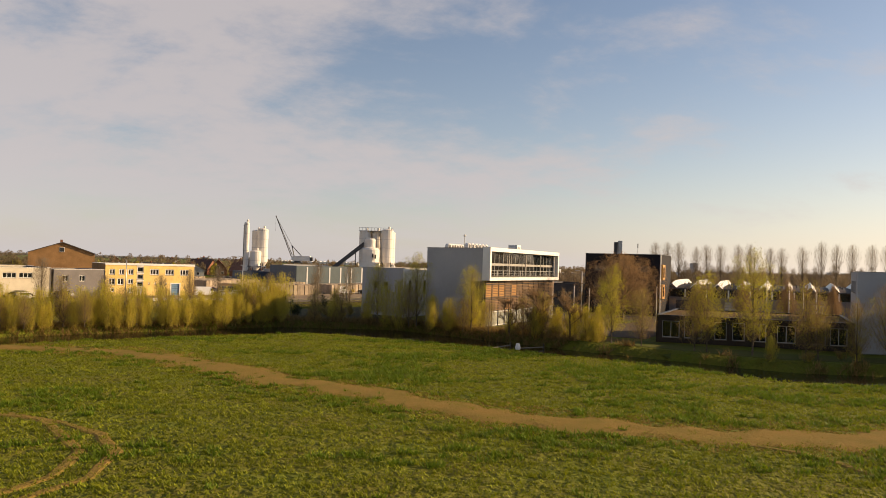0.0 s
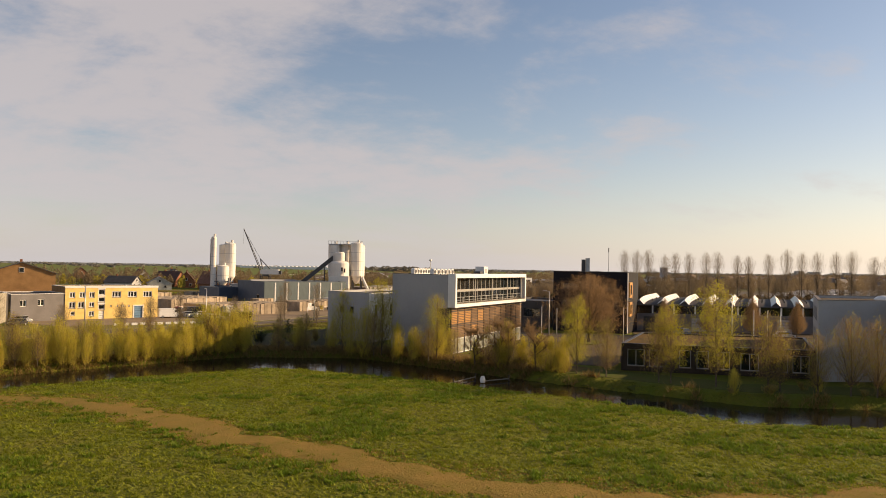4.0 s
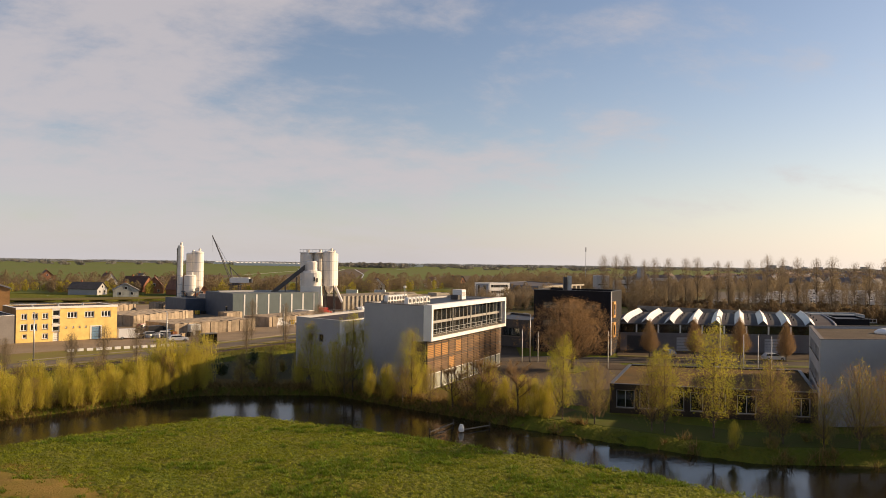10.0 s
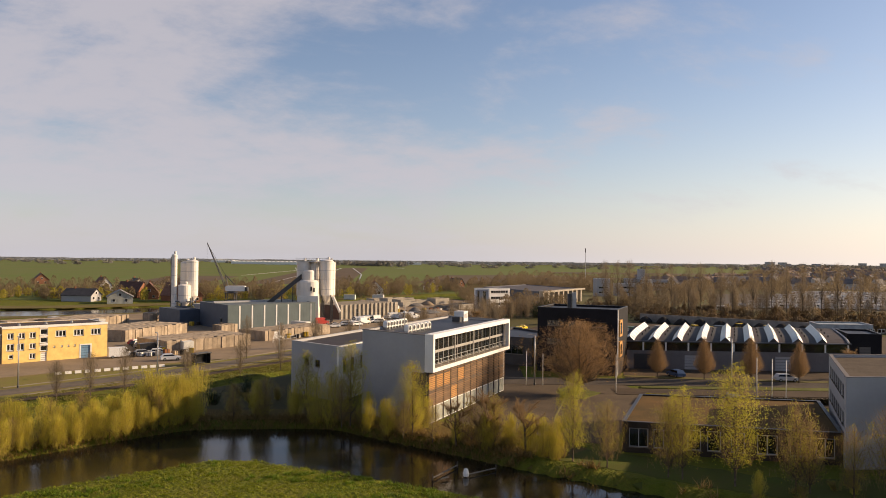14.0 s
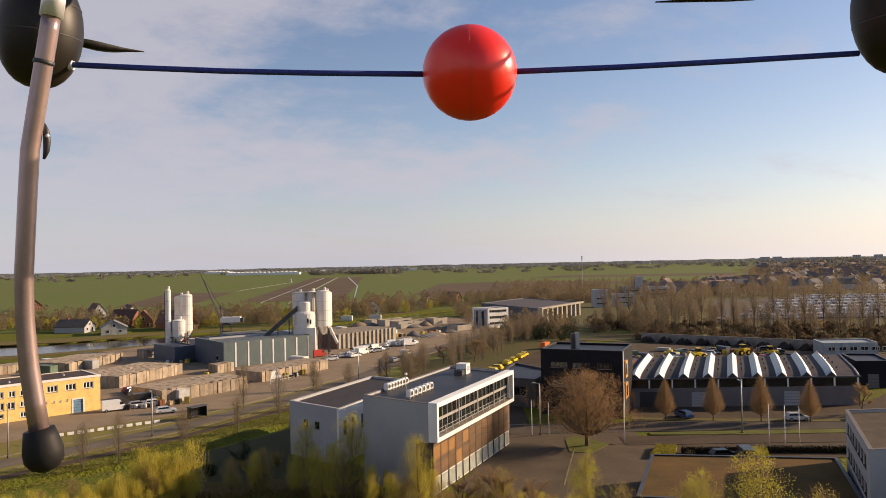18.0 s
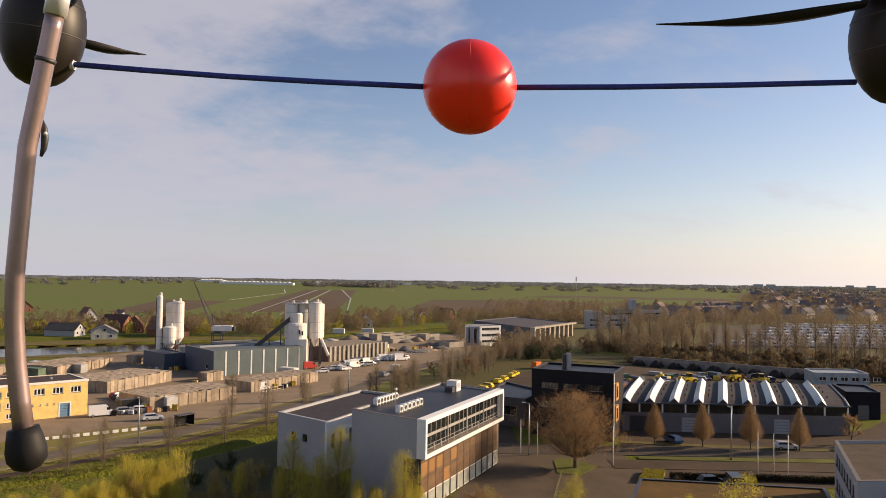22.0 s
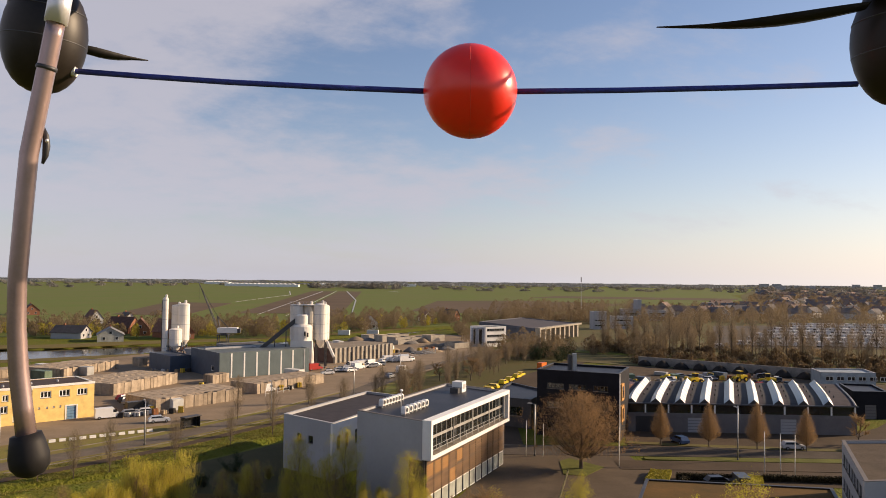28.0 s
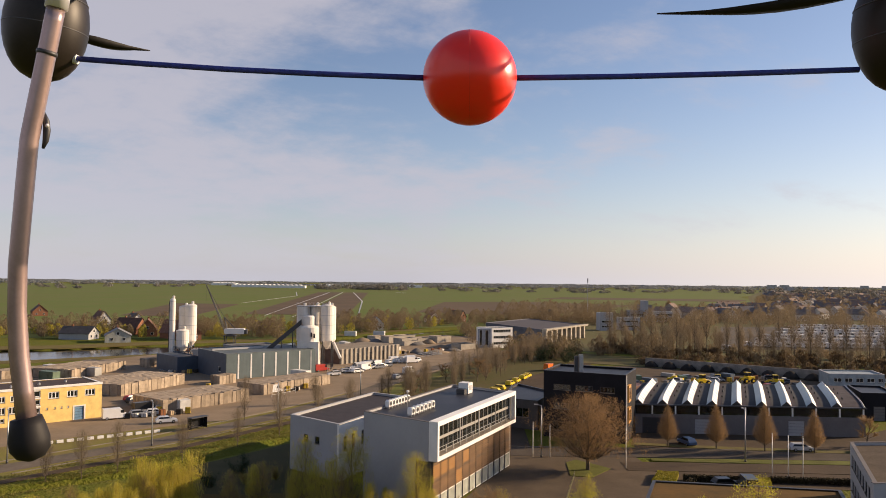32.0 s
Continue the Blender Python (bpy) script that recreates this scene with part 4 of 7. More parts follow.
for k in range(28):
    part("panel", Mesh(to).block(along(GC, GR, 0.05 + k * 1.07, 0.04, 0.3), gd_ * 1.062, -Vector((gd_.y, -gd_.x, 0)) * 0.05, (0, 0, 7.2)), TEAL, tob)
part("ridge_light", Mesh(to).block(along(GC, GR, 1, -13, 7.62), gd_ * 17, -Vector((gd_.y, -gd_.x, 0)) * 1.2, (0, 0, 0.5)), PALE, tob)
building("blue_shed", [(-66, 262), (-60.5, 266.5), (-70, 279), (-76, 274)], 5.2, "low dark blue steel shed beside the silos", "shed", walls=STEELBLUE, roof=STEELBLUE, coping=None)
building("batching_shed", [(-52, 288), (-38, 297), (-46, 309), (-60, 300)], 6.0, "grey batching shed behind the teal hall", "shed", walls=mat("grey_clad", (0.17, 0.19, 0.22), 0.6), roof=SLATE, coping=None)

# black office beside the workshop hall
BL, BR = (31.4, 166.1), (45.6, 158.5)
BB = (51.2, 169.5)
bob, bo = building("black_office", [BL, BR, BB, (BL[0] + BB[0] - BR[0], BL[1] + BB[1] - BR[1])], 12.9, "black-clad three-storey office with an orange window bay", "office building", walls=BLACK, coping=DARKSTEEL, frame_mat=FRAMED,
                   windows={0: [(2.0, 9.3, 3.4, 1.1, 3), (6.4, 9.3, 3.4, 1.1, 3), (11.2, 9.3, 2.8, 1.1, 3), (2.0, 5.6, 3.4, 1.2, 3), (6.4, 5.6, 3.4, 1.2, 3), (11.2, 5.6, 2.8, 1.2, 3), (2.0, 1.4, 3.4, 1.8, 3), (7, 1.4, 3.4, 1.8, 3)], 1: []})
be, LB = unit(BR, BB)
for z, hh in ((3.6, 3.0), (7.6, 3.2)):
    f = part("bay_window", Mesh(bo).block(along(BR, BB, 1.2, 0.4, z), be * 2.6, -Vector((be.y, -be.x, 0)) * 0.5, (0, 0, hh)), ORANGE, bob, "orange-lined projecting bay")
    part("pane", Mesh(bo).block(along(BR, BB, 1.6, 0.43, z + 0.5), be * 1.4, -Vector((be.y, -be.x, 0)) * 0.02, (0, 0, hh - 1)), GLASS, f)
part("side_panel", Mesh(bo).block(along(BR, BB, 0.05, 0.12, 0.1), be * 0.7, -Vector((be.y, -be.x, 0)) * 0.12, (0, 0, 12.7)), PALE, bob)
part("flue", Mesh(bo).box(38.7, 166.6, 12.3, 39.5, 167.4, 15.9), STEEL, bob, "pale roof stack")
part("flue", Mesh(bo).box(37.9, 167.0, 12.3, 38.6, 167.7, 15.6), DARKSTEEL, bob, "dark roof stack")
building("dark_wing", [(24.9, 175.5), (31.3, 171.5), (37.5, 184), (31.5, 197), (29, 192)], 6.0, "low dark wing with a flat roof", "building", walls=mat("wing_dark", (0.055, 0.052, 0.055), 0.8, var=0.15), coping=DARKSTEEL, windows={0: [(1.5, 2.4, 4.0, 1.9, 2)]}, frame_mat=FRAMED)

# workshop hall with saw-tooth roof lights
HL, HR = (49.2, 168.8), (96.0, 163.4)
DV = Vector((12.1, 25.9, 0))
hd, LH = unit(HL, HR)
hob, ho = building("workshop_hall", [HL, HR, (HR[0] + DV.x, HR[1] + DV.y), (HL[0] + DV.x, HL[1] + DV.y)], 3.9, "long grey workshop hall with nine white roof lights", "industrial hall", walls=GREYWALL, coping=None, roof=ROOFPURPLE, parapet=0.5,
                   doors={0: [(13.5, 3.2, 3.0, PALE), (32, 3.2, 3.0, PALE), (3.0, 4.5, 3.2, FRAMED)]})
inn2 = Vector((-hd.y, hd.x, 0))
part("glazing", Mesh(ho).block(along(HL, HR, 0.1, -0.15, 3.9), hd * (LH - 0.2), inn2 * 0.1, (0, 0, 1.75)), GLASS, hob)
part("backing", Mesh(ho).block(along(HL, HR, 0.1, -0.6, 3.9), hd * (LH - 0.2), inn2 * 0.1, (0, 0, 1.75)), FRAMED, hob)
part("eave", Mesh(ho).block(along(HL, HR, -0.2, 0.3, 5.65), hd * (LH + 0.4), inn2 * 0.9, (0, 0, 0.25)), DARKSTEEL, hob)
for k in range(11):
    part("column", Mesh(ho).block(along(HL, HR, 0.2 + k * (LH - 0.7) / 10, 0.05, 3.9), hd * 0.28, inn2 * 0.2, (0, 0, 1.75)), FRAMEW, hob)
SP = LH / 9.55
dvu = DV.normalized()
DEPTH = [0.0, 1.2, 3, 6, 10, 14, 18, 22, 25.5, 28.5]


def swell(yy):
    """Rise of the barrel roof at a depth behind the front."""
    return 0.75 * (1 - math.exp(-yy / 4.0))


def roof_point(s, yy, up_=0.0):
    return along(HL, HR, s, -0.1, 5.88 + swell(yy) + up_) + dvu * yy


nd_ = len(DEPTH)
edges_ = [roof_point(s, yy, -h_) for h_ in (0.0, 0.2) for s in (0.0, LH) for yy in DEPTH]
m = Mesh(ho).add(edges_, [(i, nd_ + i, nd_ + i + 1, i + 1) for i in range(nd_ - 1)] + [(2 * nd_ + i + 1, 3 * nd_ + i + 1, 3 * nd_ + i, 2 * nd_ + i) for i in range(nd_ - 1)]
                 + [(i, i + 1, 2 * nd_ + i + 1, 2 * nd_ + i) for i in range(nd_ - 1)] + [(nd_ + i + 1, nd_ + i, 3 * nd_ + i, 3 * nd_ + i + 1) for i in range(nd_ - 1)] + [(0, 2 * nd_, 3 * nd_, nd_)])
part("barrel_roof", m, ROOFPURPLE, hob)
# left slopes blue-grey: the sky they reflect is put into the colour
BLUEGLASS = mat("sky_tinted_glazing", (0.20, 0.25, 0.29), 0.3, var=0.1)
BLACKSTRIP = mat("black_roof_strip", (0.022, 0.02, 0.022), 0.8, var=0.2)
for k in range(9):
    s0 = 1.0 + SP * k
    # black strip along the left foot of each ridge
    part("felt_strip", Mesh(ho).add([roof_point(s0 - 1.9, yy, 0.03) for yy in DEPTH] + [roof_point(s0 - 0.05, yy, 0.03) for yy in DEPTH], [(i, nd_ + i, nd_ + i + 1, i + 1) for i in range(nd_ - 1)]), BLACKSTRIP, hob) if k else None
    lowl, top, lowr = ([roof_point(s0 + a_, yy, b_) for yy in DEPTH] for a_, b_ in ((0.0, 0.02), (1.15, 0.95), (2.1, 0.02)))
    light = part("roof_light", Mesh(ho).add(top + lowr, [(i, nd_ + i, nd_ + i + 1, i + 1) for i in range(nd_ - 1)]), SKYLIGHT, hob, "white sloping roof light")
    part("glazed_slope", Mesh(ho).add(lowl + top, [(i, nd_ + i, nd_ + i + 1, i + 1) for i in range(nd_ - 1)]), BLUEGLASS, light)
    for i_, nm in ((0, "gable"), (nd_ - 1, "gable")):
        part(nm, Mesh(ho).add([lowl[i_], lowr[i_], top[i_]], [(0, 1, 2) if i_ == 0 else (2, 1, 0)]), FRAMED, light)
    for i in range(1, nd_ - 1):
        part("glazing_bar", Mesh(ho).tube([top[i] + Vector((0, 0, 0.03)), lowr[i] + Vector((0, 0, 0.05))], 0.035, 4), STEEL, light)
    part("ridge_cap", Mesh(ho).tube([p + Vector((0, 0, 0.03)) for p in top], 0.07, 5), FRAMEW, light)
    for yy in (7, 14, 21):
        part("roof_vent", Mesh(ho).lathe(roof_point(s0 + 3.0, yy, 0), [(0.18, 0), (0.18, 0.35), (0.08, 0.5)], 6), DARKSTEEL, hob)
part("end_kerb", Mesh(ho).tube([roof_point(LH - 0.2, yy, 0.1) for yy in DEPTH], 0.2, 4), PALE, hob)
building("dark_box_shed", [(106.6, 181), (114.2, 180.2), (118.6, 192), (111.4, 194)], 6.2, "dark flat-roofed box shed", "shed", walls=BLACK, roof=BITUMEN, coping=DARKSTEEL, doors={0: [(2.6, 2.6, 3.2, GREYWALL)]})

# low hall with moss roof
# whitish window frames in grey: this front's shade is put into their colour
building("low_hall", [(28.9, 101.6), (52.0, 95.0), (60.3, 113.8), (37.0, 119.3)], 3.6, "low dark hall with a mossy brown flat roof", "hall", walls=mat("dark_brown_brick", (0.050, 0.040, 0.033), 0.9, var=0.2, bump=0.2), roof=ROOFBROWN, coping=DARKSTEEL, parapet=0.12, bar=0.09, frame_mat=PALE,
         windows={0: [(0.8, 0.7, 2.2, 2.2, 1), (3.6, 0.7, 2.2, 2.2, 1), (7.4, 0.7, 1.5, 2.3, 0), (9.6, 0.7, 1.5, 2.3, 0), (12.2, 0.7, 1.5, 2.3, 1), (15.0, 0.7, 2.2, 2.2, 1), (18.5, 0.7, 2.2, 2.2, 1), (21.2, 0.7, 2.0, 2.2, 1)], 3: [(4, 0.9, 1.6, 1.6, 1), (9, 0.9, 1.6, 1.6, 1)]})
# pale office on the right bank
rob, ro = building("bank_office", [(51.2, 93.2), (79, 94.5), (88, 113), (61, 112.8)], 10.1, "pale grey three-storey office with a gravel roof", "office building", walls=PALE, roof=GRAVEL, coping=GREYWALL, frame_mat=FRAMED,
                   windows={3: [(1.5 + 2.6 * k, z, 2.1, 1.5, 1) for k in range(7) for z in (1.0, 4.3, 7.4)]})
# out of view; added and sized for the shade it casts on the bank
building("bank_office_wing", [(60.5, 85.6), (80.5, 86.5), (79.2, 94.2), (60.2, 93.3)], 10.0, "unseen pale grey wing added for the shade it casts on the bank", "office building", walls=PALE, roof=GRAVEL, coping=GREYWALL, frame_mat=FRAMED, windows={0: [(1.5 + 3.0 * k, z, 2.1, 1.5, 1) for k in range(6) for z in (1.0, 4.3, 7.4)]})
for x, y in ((67, 105), (72.5, 107)):
    f = part("roof_light", Mesh(ro).lathe((x, y, 9.75), [(1.3, 0), (1.3, 0.25), (0.9, 0.55), (0.3, 0.7)], 12), SKYLIGHT, rob, "white domed roof light", smooth=True)

# paving works: stacks, silos, bunkers


def stone_row(p, q, depth, h, label, size=1.25):
    """Stacked pallets of paving: the front row as single blocks, the rest joined."""
    s = thing("paving_stack", (*p, 0.09), label, "paving stacks", "stacks of the stone yard")
    dd, length = unit(p, q)
    inward = Vector((-dd.y, dd.x, 0))
    n = int(length / size)
    rng = random.Random(int(length * 100))
    meshes = [Mesh().block((0, 0, 0), dd * (size - 0.1), inward * (size - 0.12), (0, 0, hh)).data("block", STACK) for hh in (h * 0.93, h * 0.97, h)]
    for k in range(n):
        g = new("block", meshes[rng.randrange(3)])
        g.parent = s
        g.location = dd * (k * size) + inward * rng.uniform(-0.12, 0.12)
    m = Mesh()
    for r in range(1, int(depth / size)):
        for k in range(n):
            m.block(dd * (k * size) + inward * (r * size + rng.uniform(-0.05, 0.05)), dd * (size - 0.08), inward * (size - 0.08), (0, 0, h * rng.uniform(0.975, 1.0)))
    tagged(part("rear_block", m, STACK, s, "rows of stacked paving behind"), kind="stuff")
    return s


stone_row((-49.6, 191.5), (-33.4, 210), 12.5, 2.9, "long row of stacked beige paving")
stone_row((-67.0, 215.4), (-56.9, 239.4), 16, 3.0, "block of stacked beige paving with dirty tops")
stone_row((-78.5, 226), (-74, 240), 7, 2.3, "rear block of stacked paving")
stone_row((-93.0, 249), (-85.4, 273), 14, 2.7, "stacked paving at the back of the yard")
stone_row((-112, 247), (-104, 257), 7, 2.4, "short stack of paving beside the brick office")
stone_row((-31.6, 217.5), (-15.6, 239.4), 10, 2.7, "row of stacked paving before the teal shed")
stone_row((-80, 277), (-74, 283), 6, 2.8, "brown stacked timber and paving")
stone_row((-47, 236), (-43, 242), 4, 2.6, "short block of stacked paving")


def silo(parent, x, y, r, z0, z1, cone=0.0, name="silo", top=0.5, n=18):
    prof = []
    if cone:
        prof += [(0.35, z0 - cone)]
    prof += [(r, z0), (r, z0 + 0.02), (r, z1), (r * 0.75, z1 + top * 0.6), (0.2, z1 + top)]
    s = part(name, Mesh().lathe((x, y, 0), prof, n), SILO, parent, smooth=False)
    k = z0 + 2
    while k < z1:
        part("seam", Mesh().lathe((x, y, k), [(r + 0.03, 0), (r + 0.03, 0.1)], n), PALE, s)
        k += 3.2
    part("cap", Mesh().lathe((x + r * 0.3, y, z1 + top * 0.4), [(0.45, 0), (0.45, 1.0), (0.2, 1.2)], 8), SILO, s)
    return s


g = thing("cement_silos", (-70.0, 281, 0.09), "group of tall cream silos on a blue steel frame", "silos")
silo(g, -2.6, -2, 0.95, 4, 22.6, name="tower")
silo(g, 2.3, 2.5, 2.0, 8.5, 20.6, 2.5)
silo(g, -0.2, 4.0, 1.9, 8.5, 20.0, 2.5)
silo(g, 0.6, -1.0, 2.1, 6.8, 12.2, 2.5)
for x in (-3, 0, 3):
    for y in (-2.5, 1, 4.5):
        part("leg", Mesh().box(x - 0.15, y - 0.15, 0, x + 0.15, y + 0.15, 8), STEELBLUE, g)
for z in (2.5, 5.0, 6.6):
    part("girder", Mesh().box(-3.2, -2.7, z, 3.2, -2.5, z + 0.3).box(-3.2, -2.5, z, -3.0, 4.7, z + 0.3).box(3.0, -2.5, z, 3.2, 4.7, z + 0.3), STEELBLUE, g)
part("ladder", Mesh().box(-3.7, -2.4, 2, -3.6, -2.0, 22).box(-3.7, -1.7, 2, -3.6, -1.3, 22), DARKSTEEL, g)
part("hopper", Mesh().add([(4, -3, 6), (8, -3, 6), (8, 0, 6), (4, 0, 6), (5.2, -2, 3), (6.8, -2, 3), (6.8, -1, 3), (5.2, -1, 3)], [(0, 3, 2, 1)[::-1], (0, 1, 5, 4)[::-1], (1, 2, 6, 5)[::-1], (2, 3, 7, 6)[::-1], (3, 0, 4, 7)[::-1]]), PALE, g)
for k in range(3):
    part("pipe", Mesh().tube([(3 + k, -2.6, 1 + k), (7 + k, -3.4, 4.5 - k * 0.6), (11, -4, 1.2)], 0.3, 8), PALE, g, smooth=True)

g = thing("concrete_plant", (-25.5, 272, 0.09), "white concrete mixing tower with tall silos and a conveyor", "concrete plant")
part("tower_base", Mesh().box(-4.0, -4, 0, 3.0, 3, 9.5), SILO, g)
part("tower", Mesh().lathe((-0.6, -0.6, 0), [(3.4, 9.4), (3.4, 14.0), (2.9, 14.6), (1.9, 14.8), (1.9, 17.6), (1.5, 18.0)], 20), SILO, g)
for x, y, r, z1 in ((-3.0, 4.2, 2.2, 20.6), (1.0, 6.0, 2.2, 20.8), (5.2, 2.0, 2.2, 21.2), (5.8, 7, 2.0, 20.6)):
    silo(g, x, y, r, 9.5, z1, 2.8)
for x in (3.8, 6.8):
    for y in (0.5, 4.0, 8.5):
        part("leg", Mesh().box(x - 0.15, y - 0.15, 0, x + 0.15, y + 0.15, 9.6), DARKSTEEL, g)
part("platform", Mesh().box(-5.2, 2.2, 20.8, 7.2, 8, 21.0), STEEL, g)
for k in range(12):
    part("rail_post", Mesh().box(-5.1 + k * 1.1, 2.2, 21.0, -5.0 + k * 1.1, 2.3, 22.0), STEEL, g)
part("rail", Mesh().box(-5.2, 2.2, 22.0, 7.2, 2.3, 22.1), STEEL, g)
part("vent_slot", Mesh().box(0.4, -4.2, 11.2, 0.9, -3.6, 12.6).box(1.3, -4.1, 10.8, 1.8, -3.5, 12.2), FRAMED, g)
m = Mesh()
m.block((-17, -6.5, 3.0), (14, 5.0, 12.0), (0, 1.6, 0), (0, 0, 1.7))
belt = part("conveyor", m, DARKSTEEL, g, "dark inclined conveyor gallery")
for k in (0.25, 0.55, 0.8):
    part("trestle", Mesh().box(-17 + 14 * k, -6.2 + 5 * k, 0, -16.7 + 14 * k, -5.9 + 5 * k, 3 + 12 * k), DARKSTEEL, belt)
part("annex_shed", Mesh().box(-13, 3, 0, -6, 10, 7.0), FRAMEW, g, "white clad shed beside the mixing tower")
part("chute", Mesh().tube([(7.5, 1, 9), (10, -1, 4)], 0.5, 8), SILO, g)

# crane on a steel pedestal
g = thing("pedestal_crane", (-59, 306, 0.09), "dark lattice-boom crane with a white cab on a steel pedestal", "crane")
for x in (-1.6, 1.6):
    for y in (-1.6, 1.6):
        part("leg", Mesh().tube([(x * 1.3, y * 1.3, 0), (x, y, 8.4)], 0.2, 6), DARKSTEEL, g)
for z in (2.8, 5.6):
    part("girder", Mesh().box(-1.9, -1.9, z, 1.9, -1.7, z + 0.25).box(-1.9, 1.7, z, 1.9, 1.9, z + 0.25), DARKSTEEL, g)
part("platform", Mesh().box(-2.2, -2.2, 8.4, 2.2, 2.2, 8.7), DARKSTEEL, g)
part("slewing_ring", Mesh().lathe((0, 0, 8.7), [(1.3, 0), (1.3, 0.5)], 14), DARKSTEEL, g)
cab_ = part("cab", Mesh().box(-1.6, -1.3, 9.2, 5.4, 1.3, 11.2).box(-2.0, -1.2, 9.4, -1.6, 0.1, 10.9), FRAMEW, g, "white machine house")
part("window", Mesh().box(-2.03, -1.0, 9.9, -2.0, -0.1, 10.7), CARGLASS, cab_)
part("counterweight", Mesh().box(5.4, -1.2, 9.3, 6.4, 1.2, 10.8), DARKSTEEL, g)
tip, foot = Vector((-9.5, 2.0, 27.2)), Vector((-2.2, 0, 10.6))
for oy in (-0.5, 0.5):
    part("gantry_leg", Mesh().tube([(-1.2, oy, 11.2), (-2.2, oy, 15.4)], 0.12, 5).tube([(1.8, oy, 11.2), (-2.2, oy, 15.4)], 0.10, 5), DARKSTEEL, g)
    part("pendant_line", Mesh().tube([(-2.2, oy, 15.4), tip], 0.04, 4), DARKSTEEL, g)
for oy, oz in ((-0.45, 0), (0.45, 0), (-0.4, 0.8), (0.4, 0.8)):
    part("boom_chord", Mesh().tube([foot + Vector((0.4 * oz, oy, oz)), tip + Vector((0, oy * 0.4, oz * 0.4))], 0.085, 5), DARKSTEEL, g)
m = Mesh()
for k in range(18):
    a_, b_ = foot.lerp(tip, k / 18), foot.lerp(tip, (k + 1) / 18)
    w = 0.45 * (1 - 0.6 * k / 18)
    m.tube([a_ + Vector((0, -w, 0)), b_ + Vector((0, w, 0.4))], 0.045, 4).tube([a_ + Vector((0, w, 0.5)), b_ + Vector((0, -w, 0))], 0.045, 4)
part("boom_lacing", m, DARKSTEEL, g)
part("hoist_line", Mesh().tube([tip, tip + Vector((0, 0, -6))], 0.03, 4), DARKSTEEL, g)

# aggregate bunker with buttresses
BU, BV = (-16.5, 288), (4.5, 311)
bd, LBU = unit(BU, BV)
ib = Vector((-bd.y, bd.x, 0))
g = thing("aggregate_bunker", (*BU, 0.09), "sandy concrete aggregate bunker with buttressed wall", "bunker")
part("wall", Mesh().block((0, 0, 0), bd * LBU, ib * 0.5, (0, 0, 5.2)), CONCRETE, g)
part("side_wall", Mesh().block(ib * 0.5, bd * 0.5, ib * 17, (0, 0, 5.0)), mat("rust_wall", (0.15, 0.085, 0.065), 0.8, var=0.2), g)
part("roof", Mesh().block(ib * 0.5 + Vector((0, 0, 4.7)), bd * LBU, ib * 17, (0, 0, 0.4)), mat("sandy_roof", (0.30, 0.25, 0.19), 0.95, scale=0.3, col2=(0.2, 0.17, 0.13)), g)
for k in range(14):
    part("buttress", Mesh().block(bd * (k * LBU / 14) - ib * 0.5, bd * 0.8, ib * 0.5, (0, 0, 5.25)), CONCRETE, g)
for k in (3, 6, 9):
    part("doorway", Mesh().block(bd * (k * LBU / 14 + 1.0) - ib * 0.06, bd * 1.1, ib * 0.05, (0, 0, 3.4)), FRAMED, g)
rng = random.Random(5)
for k in range(16):
    x, y = rng.uniform(-24, 34), rng.uniform(322, 385)
    m = Mesh()
    r, hh = rng.uniform(3, 6), rng.uniform(1.0, 2.2)
    prof = [(r, 0), (r * 0.75, hh * 0.4), (r * 0.4, hh * 0.8), (r * 0.12, hh)]
    m.lathe((0, 0, 0), prof, 14)
    m.v = [(a_ * (1 + 0.25 * noise.noise((a_ + x, b_ + y, 1))), b_ * (1 + 0.25 * noise.noise((a_ + x, b_ + y, 5))), c_) for a_, b_, c_ in m.v]
    m.o = Vector((x, y, 0.05))
    ob = single("sand_heap", m, YARD if k % 2 else mat("gravel_heap", (0.17, 0.16, 0.15), 0.95), "low heap of sand or gravel in the yard", "sand heap", "heaps of the yard", smooth=True)
for k in range(9):
    x, y = rng.uniform(-8, 34), rng.uniform(318, 395)
    building("yard_block", [(x, y), (x + 7, y + 5), (x + 3, y + 11), (x - 4, y + 6)], rng.uniform(2, 3.2), "low concrete storage bay in the far yard", "storage bay", walls=CONCRETE, roof=YARD, coping=None, group="far bays")
# white office far along the road and long buttressed hall
wob, wo = building("far_white_office", [(46, 352), (56, 357), (52, 365), (40, 360)], 9, "white three-storey office with window bands far along the road", "office building", walls=WHITE, windows={0: [(0.8, z, 9.4, 1.2, 6) for z in (1.6, 4.3, 7.0)]})
building("far_grey_office", [(40, 355), (45.8, 352.5), (50, 362), (43, 366)], 8.5, "grey glazed office beside the white one", "office building", walls=mat("steel_grey", (0.3, 0.33, 0.37), 0.5), windows={0: [(0.8, 1, 1.2, 7, 0), (3.4, 1, 1.6, 7, 0)]})
LB0, LB1, HALL_A = (73, 375), (105, 420), (53, 430)
building("buttressed_hall", [HALL_A, LB0, LB1, (HALL_A[0] + LB1[0] - LB0[0], HALL_A[1] + LB1[1] - LB0[1])], 7.0, "large dark-roofed hall with concrete buttresses", "industrial hall", walls=mat("hall_grey", (0.10, 0.11, 0.14), 0.8), roof=mat("big_dark_roof", (0.06, 0.05, 0.055), 0.8), coping=None, edge_mats={1: FRAMED})
ld, LL = unit(LB0, LB1)
g = thing("buttress_row", (*LB0, 0), "row of tall beige concrete buttresses", "buttresses")
